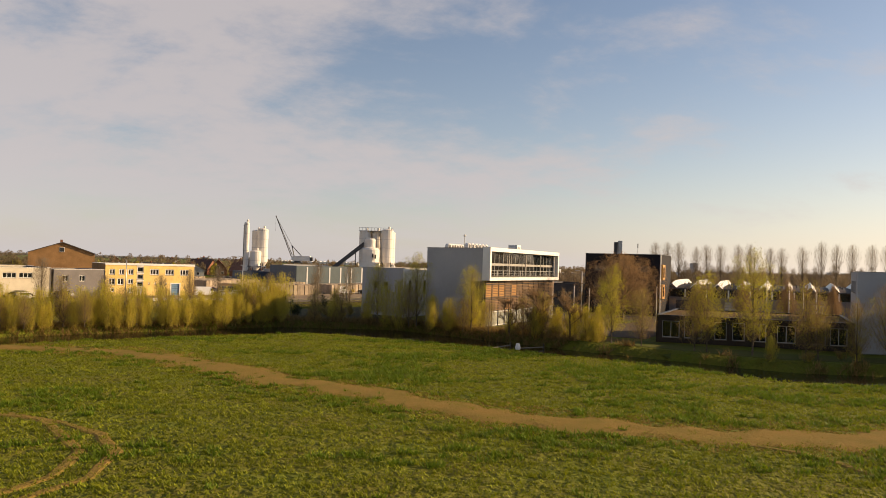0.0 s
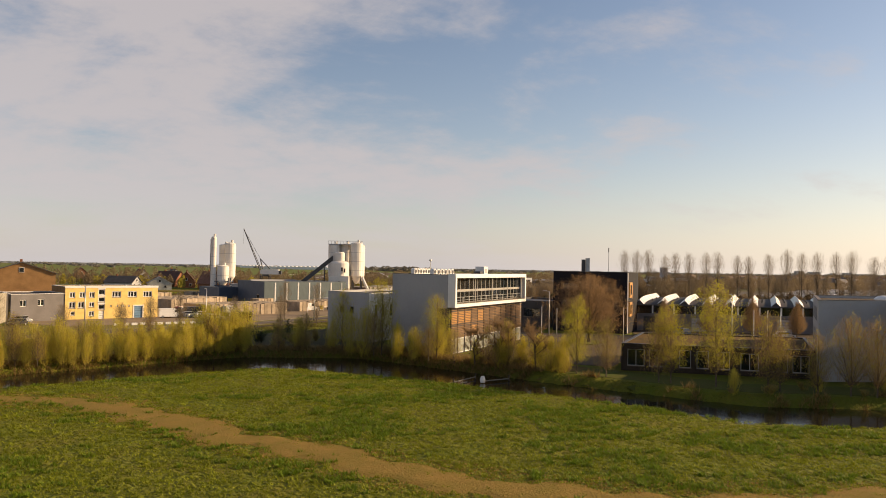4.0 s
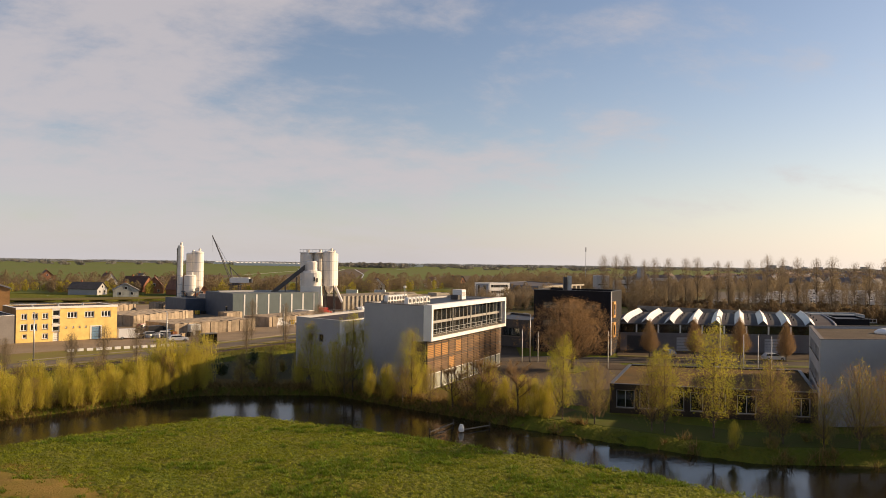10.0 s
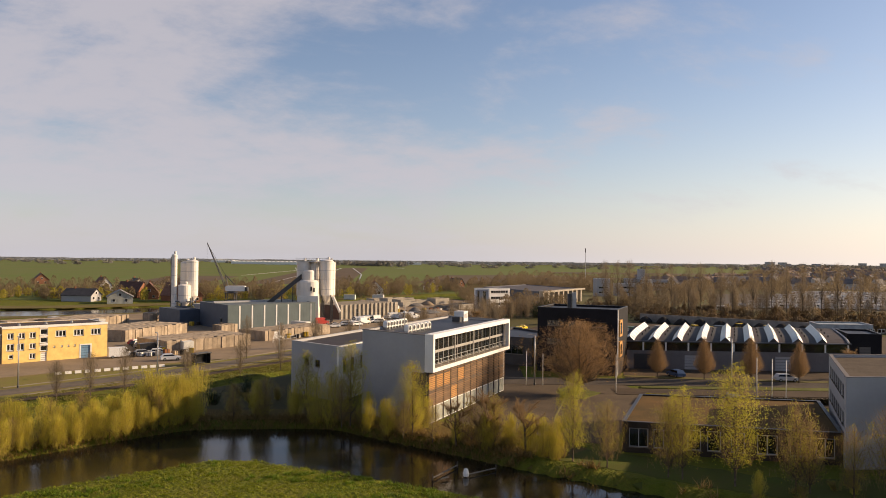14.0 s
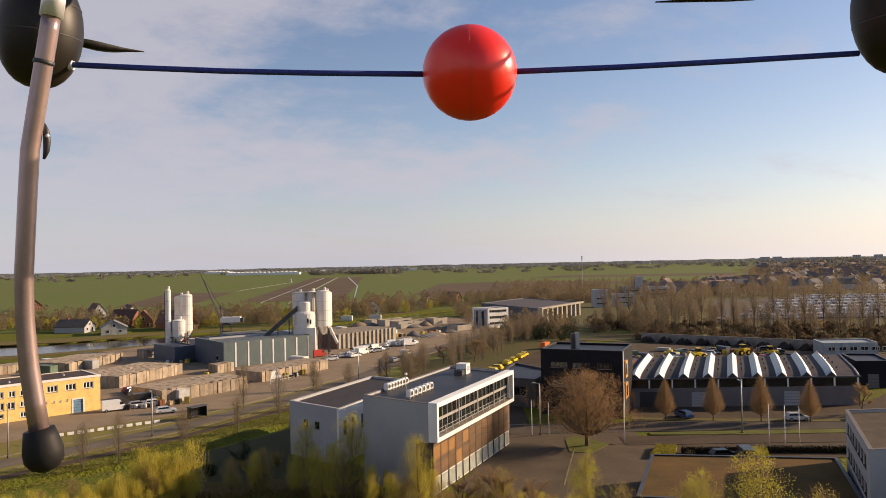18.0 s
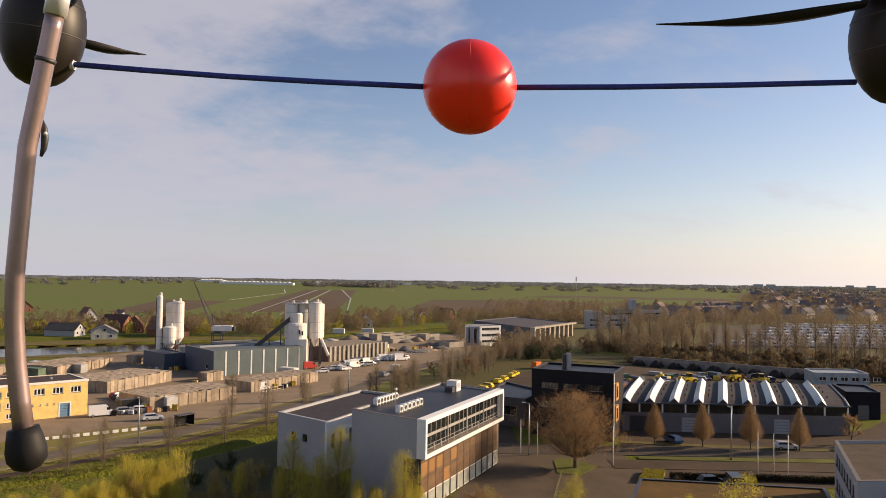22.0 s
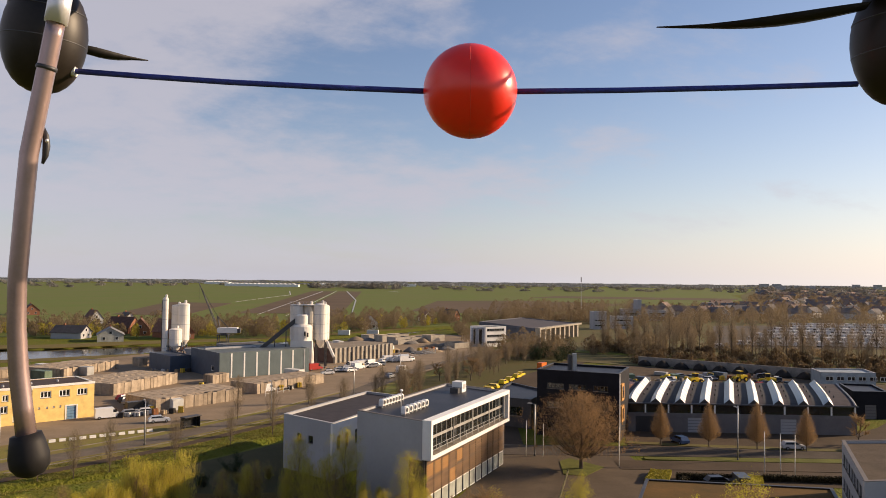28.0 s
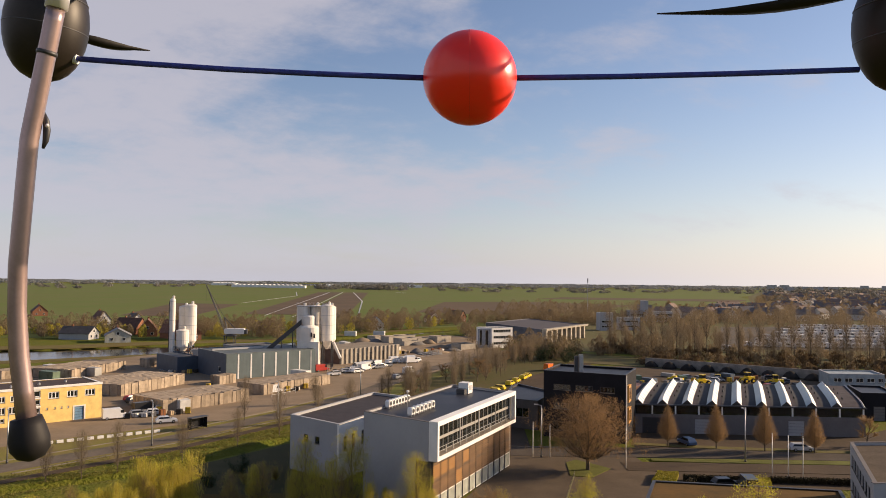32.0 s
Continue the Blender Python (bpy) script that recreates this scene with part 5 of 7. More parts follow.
for k in range(9):
    part("buttress", Mesh().block(ld * (k * LL / 9) + Vector((ld.y, -ld.x, 0)) * 2.4, ld * 1.6, Vector((-ld.y, ld.x, 0)) * 2.4, (0, 0, 6.4)), CONCRETE, g)
part("beam", Mesh().block(Vector((ld.y, -ld.x, 0)) * 2.5 + Vector((0, 0, 6.4)), ld * LL, Vector((-ld.y, ld.x, 0)) * 2.49, (0, 0, 0.8)), CONCRETE, g)
for x, y, w, h in ((128, 470, 8, 11), (142, 474, 12, 8), (186, 560, 3, 16), (176, 562, 12, 9), (196, 566, 14, 8)):
    building("pale_block", [(x, y), (x + w, y), (x + w, y + 9), (x, y + 9)], h, "pale industrial block among the far trees", "building", walls=PALE, group="far blocks", windows={0: [(1, z, w - 2, 1.2, 3) for z in (2, 5)]})

# back wall with dark heaps behind the workshop
W0, W1 = (93, 286), (140, 246)
wd, LWW = unit(W0, W1)
single("yard_wall", Mesh((*W0, 0)).block((*W0, 0.05), wd * LWW, Vector((-wd.y, wd.x, 0)) * 0.6, (0, 0, 3.0)), mat("grey_retaining", (0.26, 0.245, 0.225), 0.9, var=0.2), "long grey concrete wall at the back of the yard", "wall", kind="structure")
for k in range(9):
    c = Vector((*W0, 0.03)) + wd * (3 + k * 6.6) + Vector((wd.y, -wd.x, 0)) * 2.0
    m = Mesh(c)
    m.v = []
    m.lathe(c, [(2.4 + 0.3 * (k % 3), 0), (2.2, 0.9), (1.4, 1.7 + 0.2 * (k % 2)), (0.4, 2.2 + 0.2 * (k % 2))], 12)
    single("soil_mound", m, mat("dark_soil", (0.035, 0.032, 0.03), 0.95, var=0.3) if k == 0 else bpy.data.materials["dark_soil"], "dark rounded soil heap against the wall", "soil heap", "heaps along the wall", smooth=True)
building("yard_office", [(131, 234.5), (147, 232.6), (150, 243), (134, 245)], 3.8, "pale blue site office block in the yard", "site office", walls=mat("pale_blue", (0.30, 0.35, 0.38), 0.6), roof=mat("blue_roof", (0.30, 0.35, 0.38), 0.6, var=0.15), coping=PALE, group="yard sheds", windows={0: [(1.5 + 3.2 * k, 1.4, 2.2, 1.2, 1) for k in range(6)]})


# street furniture
def street_lamp(x, y, h, turn, label="grey steel street lamp on a tall pole"):
    l = thing("street_lamp", (x, y, 0), label, "street lamp", "street lamps", turn=turn)
    part("pole", Mesh().tube([(0, 0, 0), (0, 0, h * 0.5), (0, 0, h)], [0.14, 0.11, 0.08], 8), STEEL, l, smooth=True)
    part("arm", Mesh().tube([(0, 0, h - 0.05), (0.8, 0, h + 0.1)], 0.05, 6), STEEL, l)
    part("head", Mesh().box(0.6, -0.14, h + 0.04, 1.3, 0.14, h + 0.18), PALE, l)
    part("base_collar", Mesh().lathe((0, 0, 0), [(0.2, 0), (0.2, 0.35), (0.15, 0.45)], 8), DARKSTEEL, l)
    return l


for x, y, h, a_ in ((27.4, 148.2, 9.0, 160), (61.7, 143.6, 9.0, 90), (-41.8, 158.4, 8.0, 120), (-61, 146, 8.5, 120), (-23, 183.5, 8, 120), (-6.5, 213.5, 8, 120), (105, 140, 9, 90), (6, 246, 8, 120)):
    street_lamp(x, y, h, a_)


def flag_pole(x, y, h):
    l = thing("flag_pole", (x, y, 0), "white tapering flag pole on the forecourt", "flag pole", "flag poles")
    part("pole", Mesh().tube([(0, 0, 0), (0, 0, h)], [0.09, 0.05], 8), FRAMEW, l, smooth=True)
    part("finial", Mesh().lathe((0, 0, h), [(0.05, 0), (0.09, 0.06), (0.04, 0.14)], 8), STEEL, l)


for x, y, h in ((26.0, 148.6, 6.0), (28.9, 148.2, 5.6), (62.3, 135.6, 6.5), (64.1, 134, 6.5), (65.9, 132.9, 6.5), (39.8, 140, 6.5)):
    flag_pole(x, y, h)

s = thing("bus_shelter", (-37.4, 173.3, 0.05), "dark glazed bus shelter beside the road", "bus shelter", turn=52)
part("roof", Mesh().box(-2, -0.8, 2.4, 2, 0.8, 2.55), DARKSTEEL, s)
part("back_panel", Mesh().box(-1.9, 0.66, 0.2, 1.9, 0.72, 2.3), CARGLASS, s)
for x in (-1.9, 1.9):
    part("side_panel", Mesh().box(x - 0.03, -0.5, 0.2, x + 0.03, 0.65, 2.3), CARGLASS, s)
    part("post", Mesh().box(x - 0.06, 0.58, 0, x + 0.06, 0.7, 2.4), DARKSTEEL, s)
part("bench", Mesh().box(-1.4, 0.2, 0.42, 1.4, 0.55, 0.5), FRAMED, s)

# white road markings posts along the yard and bollards of the plaza
for k in range(12):
    p = Vector((-60.5, 160.2, 0.1)).lerp(Vector((-44.5, 170.3, 0.1)), k / 11)
    g = thing("kerb_block", p, "white-painted concrete block at the yard edge", "concrete block", "yard edge blocks", turn=33)
    part("block", Mesh().box(-0.55, -0.2, 0, 0.55, 0.2, 0.5), FRAMEW, g)
for k in range(14):
    p = Vector((24.5, 118.5, 0.05)).lerp(Vector((30.2, 135.8, 0.05)), k / 13)
    g = thing("plaza_bollard", p, "small yellowish bollard along the forecourt", "bollard", "plaza bollards")
    part("post", Mesh().lathe((0, 0, 0), [(0.08, 0), (0.08, 0.6), (0.05, 0.7)], 8), mat("cream_post", (0.45, 0.40, 0.20), 0.6) if k == 0 else bpy.data.materials["cream_post"], g)
    part("band", Mesh().lathe((0, 0, 0.55), [(0.085, 0), (0.085, 0.1)], 8), FRAMED, g)


def fence(line, h, label, gap=2.5, bars=3, material=STEEL):
    f = thing("fence", (*line[0], 0.05), label, "fence", "fences")
    o_ = Vector((*line[0], 0.05))
    for i in range(len(line) - 1):
        p, q = Vector((*line[i], 0.05)) - o_, Vector((*line[i + 1], 0.05)) - o_
        n = max(1, int((q - p).length / gap))
        for k in range(n + 1):
            c = p.lerp(q, k / n)
            part("post", Mesh().box(c.x - 0.05, c.y - 0.05, 0, c.x + 0.05, c.y + 0.05, h), material, f)
        for b in range(bars):
            z = h * (b + 1) / bars - 0.08
            part("rail", Mesh().tube([p + Vector((0, 0, z)), q + Vector((0, 0, z))], 0.03, 4), material, f)


fence([(-19, 262), (-12, 268), (8, 300), (22, 326)], 2.0, "steel mesh fence along the vehicle yard", 3.0)
fence([(-29, 214), (-24, 222)], 1.4, "pale steel gate rail at the yard entrance", 2.2, 2, FRAMEW)


# vehicles
def car(paint, kind="car"):
    """Local x is forward. Returns the thing at the origin."""
    L, Wd, H = dict(car=(4.2, 1.75, 1.45), van=(5.2, 1.95, 2.3), pickup=(4.8, 1.8, 1.6))[kind]
    words = dict(car="parked passenger car with dark windows", van="parked delivery van with dark windscreen", pickup="parked pick-up with an open bed")[kind]
    c = thing(kind if kind != "car" else "parked_car", (0, 0, 0), paint + " " + words, kind, "parked vehicles")
    m = Mesh()
    if kind == "car":
        prof = [(-L / 2, 0.35), (-L / 2, 0.85), (-L / 2 + 0.25, 0.95), (L / 2 - 0.9, 0.92), (L / 2 - 0.1, 0.75), (L / 2, 0.55), (L / 2, 0.3)]
        roof = [(-L / 2 + 0.15, 0.95), (-L / 2 + 0.55, H), (0.35, H), (1.15, 0.92)]
    elif kind == "van":
        prof = [(-L / 2, 0.35), (-L / 2, 1.2), (L / 2 - 0.9, 1.2), (L / 2 - 0.1, 1.0), (L / 2, 0.5), (L / 2, 0.35)]
        roof = [(-L / 2, 1.2), (-L / 2 + 0.05, H), (L / 2 - 1.6, H), (L / 2 - 0.8, 1.2)]
    else:
        prof = [(-L / 2, 0.4), (-L / 2, 1.0), (0, 1.0), (L / 2 - 0.2, 0.95), (L / 2, 0.6), (L / 2, 0.4)]
        roof = [(-0.4, 1.0), (-0.3, H), (0.8, H), (1.4, 0.97)]

    def loft(profile, w0, w1, mm):
        n = len(profile)
        zmin, zmax = min(p[1] for p in profile), max(p[1] for p in profile)
        v = []
        for sgn in (-1, 1):
            for x, z in profile:
                w = w0 + (w1 - w0) * (z - zmin) / (zmax - zmin)
                v.append((x, sgn * w / 2, z))
        f = [tuple(range(n)), tuple(range(2 * n - 1, n - 1, -1))] + [(i, n + i, n + (i + 1) % n, (i + 1) % n) for i in range(n)]
        return mm.add(v, f)
    part("body", loft(prof, Wd, Wd * 0.96, m), CARS[paint], c)
    cab = part("cabin", loft(roof, Wd * 0.94, Wd * (0.76 if kind == "car" else 0.9), Mesh()), CARS[paint], c)
    n = len(roof)
    for sgn in (-1, 1):
        if kind == "van":
            part("side_window", Mesh().box(L / 2 - 1.7, sgn * Wd * 0.46 - 0.02, 1.35, L / 2 - 1.0, sgn * Wd * 0.46 + 0.02, 1.95), CARGLASS, c)
        else:
            x0, x1 = roof[1][0] + 0.05, roof[2][0]
            part("side_window", Mesh().add([(x0 - 0.25, sgn * Wd * 0.465, roof[0][1] + 0.06), (x1 + 0.5, sgn * Wd * 0.465, roof[0][1] + 0.06), (x1, sgn * Wd * 0.40, H - 0.1), (x0, sgn * Wd * 0.40, H - 0.1)], [(0, 1, 2, 3), (3, 2, 1, 0)]), CARGLASS, c)
    a_, b_ = roof[2], roof[3]
    part("windscreen", Mesh().block((b_[0] - 0.1 + 0.03, -Wd * 0.4, b_[1] + 0.08), (a_[0] - b_[0] + 0.1, 0, a_[1] - b_[1] - 0.14), (0, Wd * 0.8, 0), (0.03, 0, 0.02)), CARGLASS, c)
    for x in (-L / 2 + 0.8, L / 2 - 0.8):
        for y in (-Wd / 2 + 0.12, Wd / 2 - 0.12):
            w = part("wheel", Mesh().tube([(x, y - 0.12, 0.32), (x, y + 0.12, 0.32)], 0.32, 12), TYRE, c)
            part("rim", Mesh().tube([(x, y - 0.13, 0.32), (x, y + 0.13, 0.32)], 0.19, 8), STEEL, w)
    for sgn in (-1, 1):
        part("headlight", Mesh().box(L / 2 - 0.12, sgn * Wd * 0.36 - 0.15, 0.6, L / 2 + 0.01, sgn * Wd * 0.36 + 0.15, 0.74), FRAMEW, c)
    return c


made_cars = {}


def park(paint, kind, x, y, turn, z=0.1):
    key = (paint, kind)
    if key not in made_cars:
        made_cars[key] = car(paint, kind)
        made_cars[key].matrix_basis = pose(x, y, z, 0, 0, turn)
        return made_cars[key]
    return copy_thing(made_cars[key], pose(x, y, z, 0, 0, turn))


for k, (x, y) in enumerate(((28.8, 221), (31, 227), (35.8, 236), (38.6, 242), (42, 249), (44, 253.5))):
    park("yellow", "car", x, y, 150 if k < 2 else 62)
park("black", "car", 51.5, 128.6, 2, 0.06)
park("black", "van", 53.8, 126.4, 80, 0.06)
park("blue", "car", 57, 157.5, 100, 0.07)
park("silver", "car", 76, 151.6, -6)
park("red", "car", 88.5, 150.5, -5)
park("white", "car", -45.5, 180.0, 25)
park("white", "van", -57.5, 184.5, 30)
park("grey", "car", -53.5, 187.5, 30)
park("white", "car", -50.5, 189, 20)
park("white", "car", -50, 193.5, 40)
park("black", "van", -54, 193, 40)
for k, (pnt, x, y, a_) in enumerate((("black", -56.5, 199.5, 60), ("grey", -58.5, 202.5, 60), ("black", -60.5, 205.5, 60), ("red", -62, 208.5, 60))):
    park(pnt, "car", x, y, a_)
rng = random.Random(9)
for k in range(26):
    t_ = rng.random()
    park(rng.choice(("white", "grey", "black", "silver", "white")), rng.choice(("car", "van", "car")), -17 + 27 * t_ + rng.uniform(-3, 3), 260 + 40 * t_ + rng.uniform(-3, 3), rng.uniform(20, 60) + rng.choice((0, 180)))
park("red", "van", -21.5, 268, 40)
park("white", "van", 6.8, 262, 65)
park("orange", "van", 55, 272, 50)
park("white", "van", -30, 221, 40)
park("grey", "car", 3, 249.5, 62, 0.12)
for k in range(40):
    park(rng.choice(("white", "grey", "red", "grey", "silver", "black", "black", "yellow", "grey")), rng.choice(("car", "car", "pickup")), rng.uniform(68, 128), rng.uniform(216, 252), rng.uniform(0, 360), 0.07)
park("white", "van", 122, 205, 30, 0.07)
for k in range(8):
    park(rng.choice(("white", "grey", "silver", "black")), "car", rng.uniform(-88, -78), rng.uniform(150, 166), rng.uniform(0, 360), 0.03)


def wheel_loader(x, y, turn):
    g = thing("wheel_loader", (x, y, 0.07), "yellow wheel loader parked in the storage yard", "loader", "yard loaders", turn=turn)
    paint = CARS["yellow"]
    part("rear_body", Mesh().prism([(-2.8, -0.9), (-0.2, -0.9), (-0.2, 0.9), (-2.8, 0.9)], 0.9, 2.0), paint, g)
    part("front_frame", Mesh().box(-0.2, -0.55, 0.8, 1.5, 0.55, 1.5), paint, g)
    cab = part("cab", Mesh().box(-1.2, -0.75, 2.0, 0.1, 0.75, 2.2).box(-1.25, -0.8, 3.15, 0.15, 0.8, 3.3), paint, g)
    part("window", Mesh().box(-1.15, -0.72, 2.2, 0.05, 0.72, 3.15), CARGLASS, cab)
    for sgn in (-1, 1):
        part("lift_arm", Mesh().tube([(0.2, sgn * 0.5, 1.7), (1.6, sgn * 0.5, 1.6), (2.7, sgn * 0.5, 0.7)], 0.14, 6), paint, g)
        for xx in (-1.9, 0.9):
            w = part("wheel", Mesh().tube([(xx, sgn * 0.75, 0.75), (xx, sgn * 1.25, 0.75)], 0.75, 14), TYRE, g)
            part("rim", Mesh().tube([(xx, sgn * 1.2, 0.75), (xx, sgn * 1.27, 0.75)], 0.4, 10), paint, w)
    part("bucket", Mesh().add([(2.5, -1.3, 0.1), (2.5, 1.3, 0.1), (2.4, -1.3, 1.1), (2.4, 1.3, 1.1), (3.6, -1.3, 0.1), (3.6, 1.3, 0.1), (3.1, -1.3, 1.2), (3.1, 1.3, 1.2)], [(0, 1, 5, 4), (2, 3, 1, 0), (0, 4, 6, 2), (3, 7, 5, 1), (4, 0, 1, 5)[::-1]]), DARKSTEEL, g)
    part("exhaust", Mesh().tube([(-2.2, 0.4, 2.0), (-2.2, 0.4, 2.9)], 0.07, 6), DARKSTEEL, g)


for x, y, a_ in ((93.5, 236, 20), (114.5, 235.5, 165), (109, 241.5, 200)):
    wheel_loader(x, y, a_)


def crate(x, y, w, l, h, turn, material, label):
    c = thing("container", (x, y, 0.08), label, "container", "yard containers", turn=turn)
    part("body", Mesh().box(-w / 2, -l / 2, 0.1, w / 2, l / 2, h), material, c)
    for s_ in (-1, 1):
        m = Mesh()
        for k in range(int(l / 0.5)):
            m.box(s_ * w / 2 - 0.04, -l / 2 + 0.2 + k * 0.5, 0.2, s_ * w / 2 + 0.04, -l / 2 + 0.4 + k * 0.5, h - 0.1)
        part("rib", m, material, c)
    part("door", Mesh().box(-w / 2 + 0.1, -l / 2 - 0.05, 0.2, w / 2 - 0.1, -l / 2, h - 0.1), material, c)


cmats = [mat("container_" + n_, c_, 0.5, var=0.15) for n_, c_ in (("rust", (0.17, 0.075, 0.05)), ("blue", (0.06, 0.09, 0.13)), ("grey", (0.35, 0.35, 0.34)), ("white", (0.65, 0.64, 0.6)), ("green", (0.1, 0.16, 0.1)))]
for k in range(16):
    crate(rng.uniform(66, 130), rng.uniform(216, 258), 2.2, rng.choice((3, 4)), rng.choice((1.1, 1.3, 1.9)), rng.uniform(0, 180), cmats[k % 5], "corrugated steel container in the storage yard")
for x, y, a_, k in ((-47, 196, 35, 3), (-98, 246, 60, 4), (-90, 256, 60, 2), (-104, 262, 60, 3), (-26, 250, 55, 3), (-12, 318, 40, 2), (2, 330, 60, 3), (-19, 352, 30, 3), (-58, 320, 20, 3), (-52, 310, 25, 3), (-44, 334, 15, 3), (-5, 420, 80, 3), (-20, 418, 80, 3)):
    crate(x, y, 2.5, 6, 2.6, a_, cmats[k], "steel site container beside the stacks")


PALLET = mat("pallet_wood", (0.26, 0.18, 0.10), 0.9, var=0.25, rnd=0.25)
WRAP = [mat("wrap_" + n_, c_, r_, var=0.2) for n_, c_, r_ in (("white", (0.62, 0.60, 0.56), 0.6), ("grey", (0.26, 0.25, 0.24), 0.85), ("rust", (0.30, 0.13, 0.06), 0.85), ("beige", (0.40, 0.31, 0.20), 0.85), ("dark", (0.05, 0.045, 0.04), 0.85), ("yellow", (0.60, 0.40, 0.03), 0.7))]


def pallet_load(load_mat, h):
    """A wooden pallet with deck boards and runners under one load with a strap."""
    p_ = thing("pallet_load", (0, 0, 0), "wooden pallet with a strapped load in the yard", "pallet", "pallet loads")
    for y in (-0.5, 0, 0.5):
        part("runner", Mesh().box(-0.6, y - 0.06, 0, 0.6, y + 0.06, 0.10), PALLET, p_)
    for k in range(5):
        part("deck_board", Mesh().box(-0.6 + k * 0.26, -0.6, 0.10, -0.44 + k * 0.26, 0.6, 0.13), PALLET, p_)
    part("load", Mesh().add([(-0.56, -0.56, 0.13), (0.56, -0.56, 0.13), (0.56, 0.56, 0.13), (-0.56, 0.56, 0.13), (-0.52, -0.53, h), (0.53, -0.52, h * 0.97), (0.52, 0.53, h), (-0.53, 0.52, h * 0.96)], [(3, 2, 1, 0), (4, 5, 6, 7), (0, 1, 5, 4), (1, 2, 6, 5), (2, 3, 7, 6), (3, 0, 4, 7)]), load_mat, p_)
    part("strap", Mesh().box(-0.05, -0.57, 0.13, 0.05, 0.57, h + 0.01), FRAMED, p_)
    return p_


loads = [pallet_load(WRAP[k], 0.9 + 0.25 * (k % 3)) for k in range(6)]
rc = random.Random(77)
for k, l_ in enumerate(loads):
    l_.matrix_basis = pose(-52 + 1.6 * k, 186.5 + k * 0.9, 0.1, 0, 0, 20 * k)
for x0, y0, x1, y1, n_, z_ in ((-58, 184, -50, 194, 7, 0.1), (-30, 222, -20, 229, 8, 0.1), (-52, 214, -48, 232, 8, 0.1), (-72, 262, -58, 262, 8, 0.1), (-18, 262, -2, 282, 8, 0.1), (-10, 312, 30, 345, 16, 0.1), (-75, 244, -60, 250, 7, 0.1), (68, 216, 128, 226, 26, 0.07), (72, 236, 122, 250, 18, 0.07), (112, 205, 128, 216, 8, 0.07)):
    for k in range(n_):
        t_ = (k + rc.random()) / n_
        copy_thing(rc.choice(loads), pose(x0 + (x1 - x0) * t_ + rc.uniform(-1.5, 1.5), y0 + (y1 - y0) * t_ + rc.uniform(-1.5, 1.5), z_, 0, 0, rc.uniform(0, 180)))


# trees
def tree_meshes(seed, h, spread_r, stems, levels, leaf_n, leaf_s, leaf_mat_, twig_n, shape="round", trunk_r=0.16, start=0.25, up_bias=0.5, twig_r=0.009, fuzz=0.28):
    """Trunk and crown data: a tapered branching skeleton, thin twigs, and small leaves on them."""
    rng = random.Random(seed)
    wood, crown = Mesh(), Mesh()
    tips = []

    def grow(p, dirn, length, r, lev):
        n = 3 if lev else 4
        pts, rad = [p], [r]
        dv = dirn.copy()
        for k in range(n):
            dv = (dv + Vector((rng.uniform(-1, 1), rng.uniform(-1, 1), rng.uniform(-0.3, 0.8) * up_bias)) * 0.22).normalized()
            pts.append(pts[-1] + dv * (length / n))
            rad.append(r * (1 - 0.75 * (k + 1) / n) + 0.004)
        wood.tube(pts, rad, 6 if lev == 0 else (4 if lev == 1 else 3), caps=False)
        if lev >= levels:
            tips.append((pts, dv))
            return
        kids = rng.randint(4, 6) if lev == 0 else rng.randint(3, 5)
        if lev == 0:
            kids = int(6 + h * 1.1)
        for k in range(kids):
            f = start + (1 - start) * (k + rng.random()) / kids if lev == 0 else rng.uniform(0.25, 1.0)
            i = min(n - 1, int(f * n))
            q = pts[i].lerp(pts[i + 1], f * n - i)
            w = rng.uniform(0, 2 * math.pi)
            if lev == 0:
                reach = dict(round=math.sin(math.pi * min(1, 0.2 + 0.75 * (f - start) / (1 - start))), dome=math.cos(0.45 * math.pi * max(0, (f - 0.35) / 0.65)), cone=1.05 - 0.9 * (f - start) / (1 - start), column=0.55, vase=0.5 + 0.5 * f)[shape] * spread_r
                lift = dict(round=0.45, dome=0.05, cone=0.12, column=2.2, vase=1.1)[shape] + dict(cone=0.3, dome=0.75).get(shape, 0.9) * f
                nd = Vector((math.cos(w), math.sin(w), lift)).normalized()
                grow(q, nd, max(0.6, reach * rng.uniform(0.8, 1.15) * math.hypot(1, lift) * 0.75), r * 0.42 * (1.15 - 0.6 * f), 1)
            else:
                nd = (dv + Vector((math.cos(w), math.sin(w), rng.uniform(-0.2, 0.7))) * 0.8).normalized()
                grow(q, nd, length * rng.uniform(0.4, 0.65), max(0.008, r * 0.5), lev + 1)

    for s in range(stems):
        w = rng.uniform(0, 6.28)
        lean = 0 if stems == 1 else rng.uniform(0.15, 0.45)
        base = Vector((math.cos(w), math.sin(w), 0)) * (0 if stems == 1 else rng.uniform(0.1, spread_r * 0.5))
        hh = h * (1 if s == 0 else rng.uniform(0.7, 1))
        grow(base - Vector((0, 0, 0.15)), Vector((math.cos(w) * lean, math.sin(w) * lean, 1)).normalized(), hh * (0.97 if shape != "round" else 0.85), trunk_r * (1 if s == 0 else 0.7), 0)
    # twigs and leaves
    v, f = [], []

    def tri(p, q, w):
        s = (q - p).cross(Vector((rng.uniform(-1, 1), rng.uniform(-1, 1), rng.uniform(-1, 1))))
        s = s.normalized() * w if s.length > 1e-6 else Vector((w, 0, 0))
        k = len(v)
        v.extend((p - s, p + s, q))
        f.append((k, k + 1, k + 2))

    tv, tf = [], []
    for k in range(twig_n):
        pts, dv = rng.choice(tips)
        i = rng.randrange(len(pts) - 1)
        p = pts[i].lerp(pts[i + 1], rng.random())
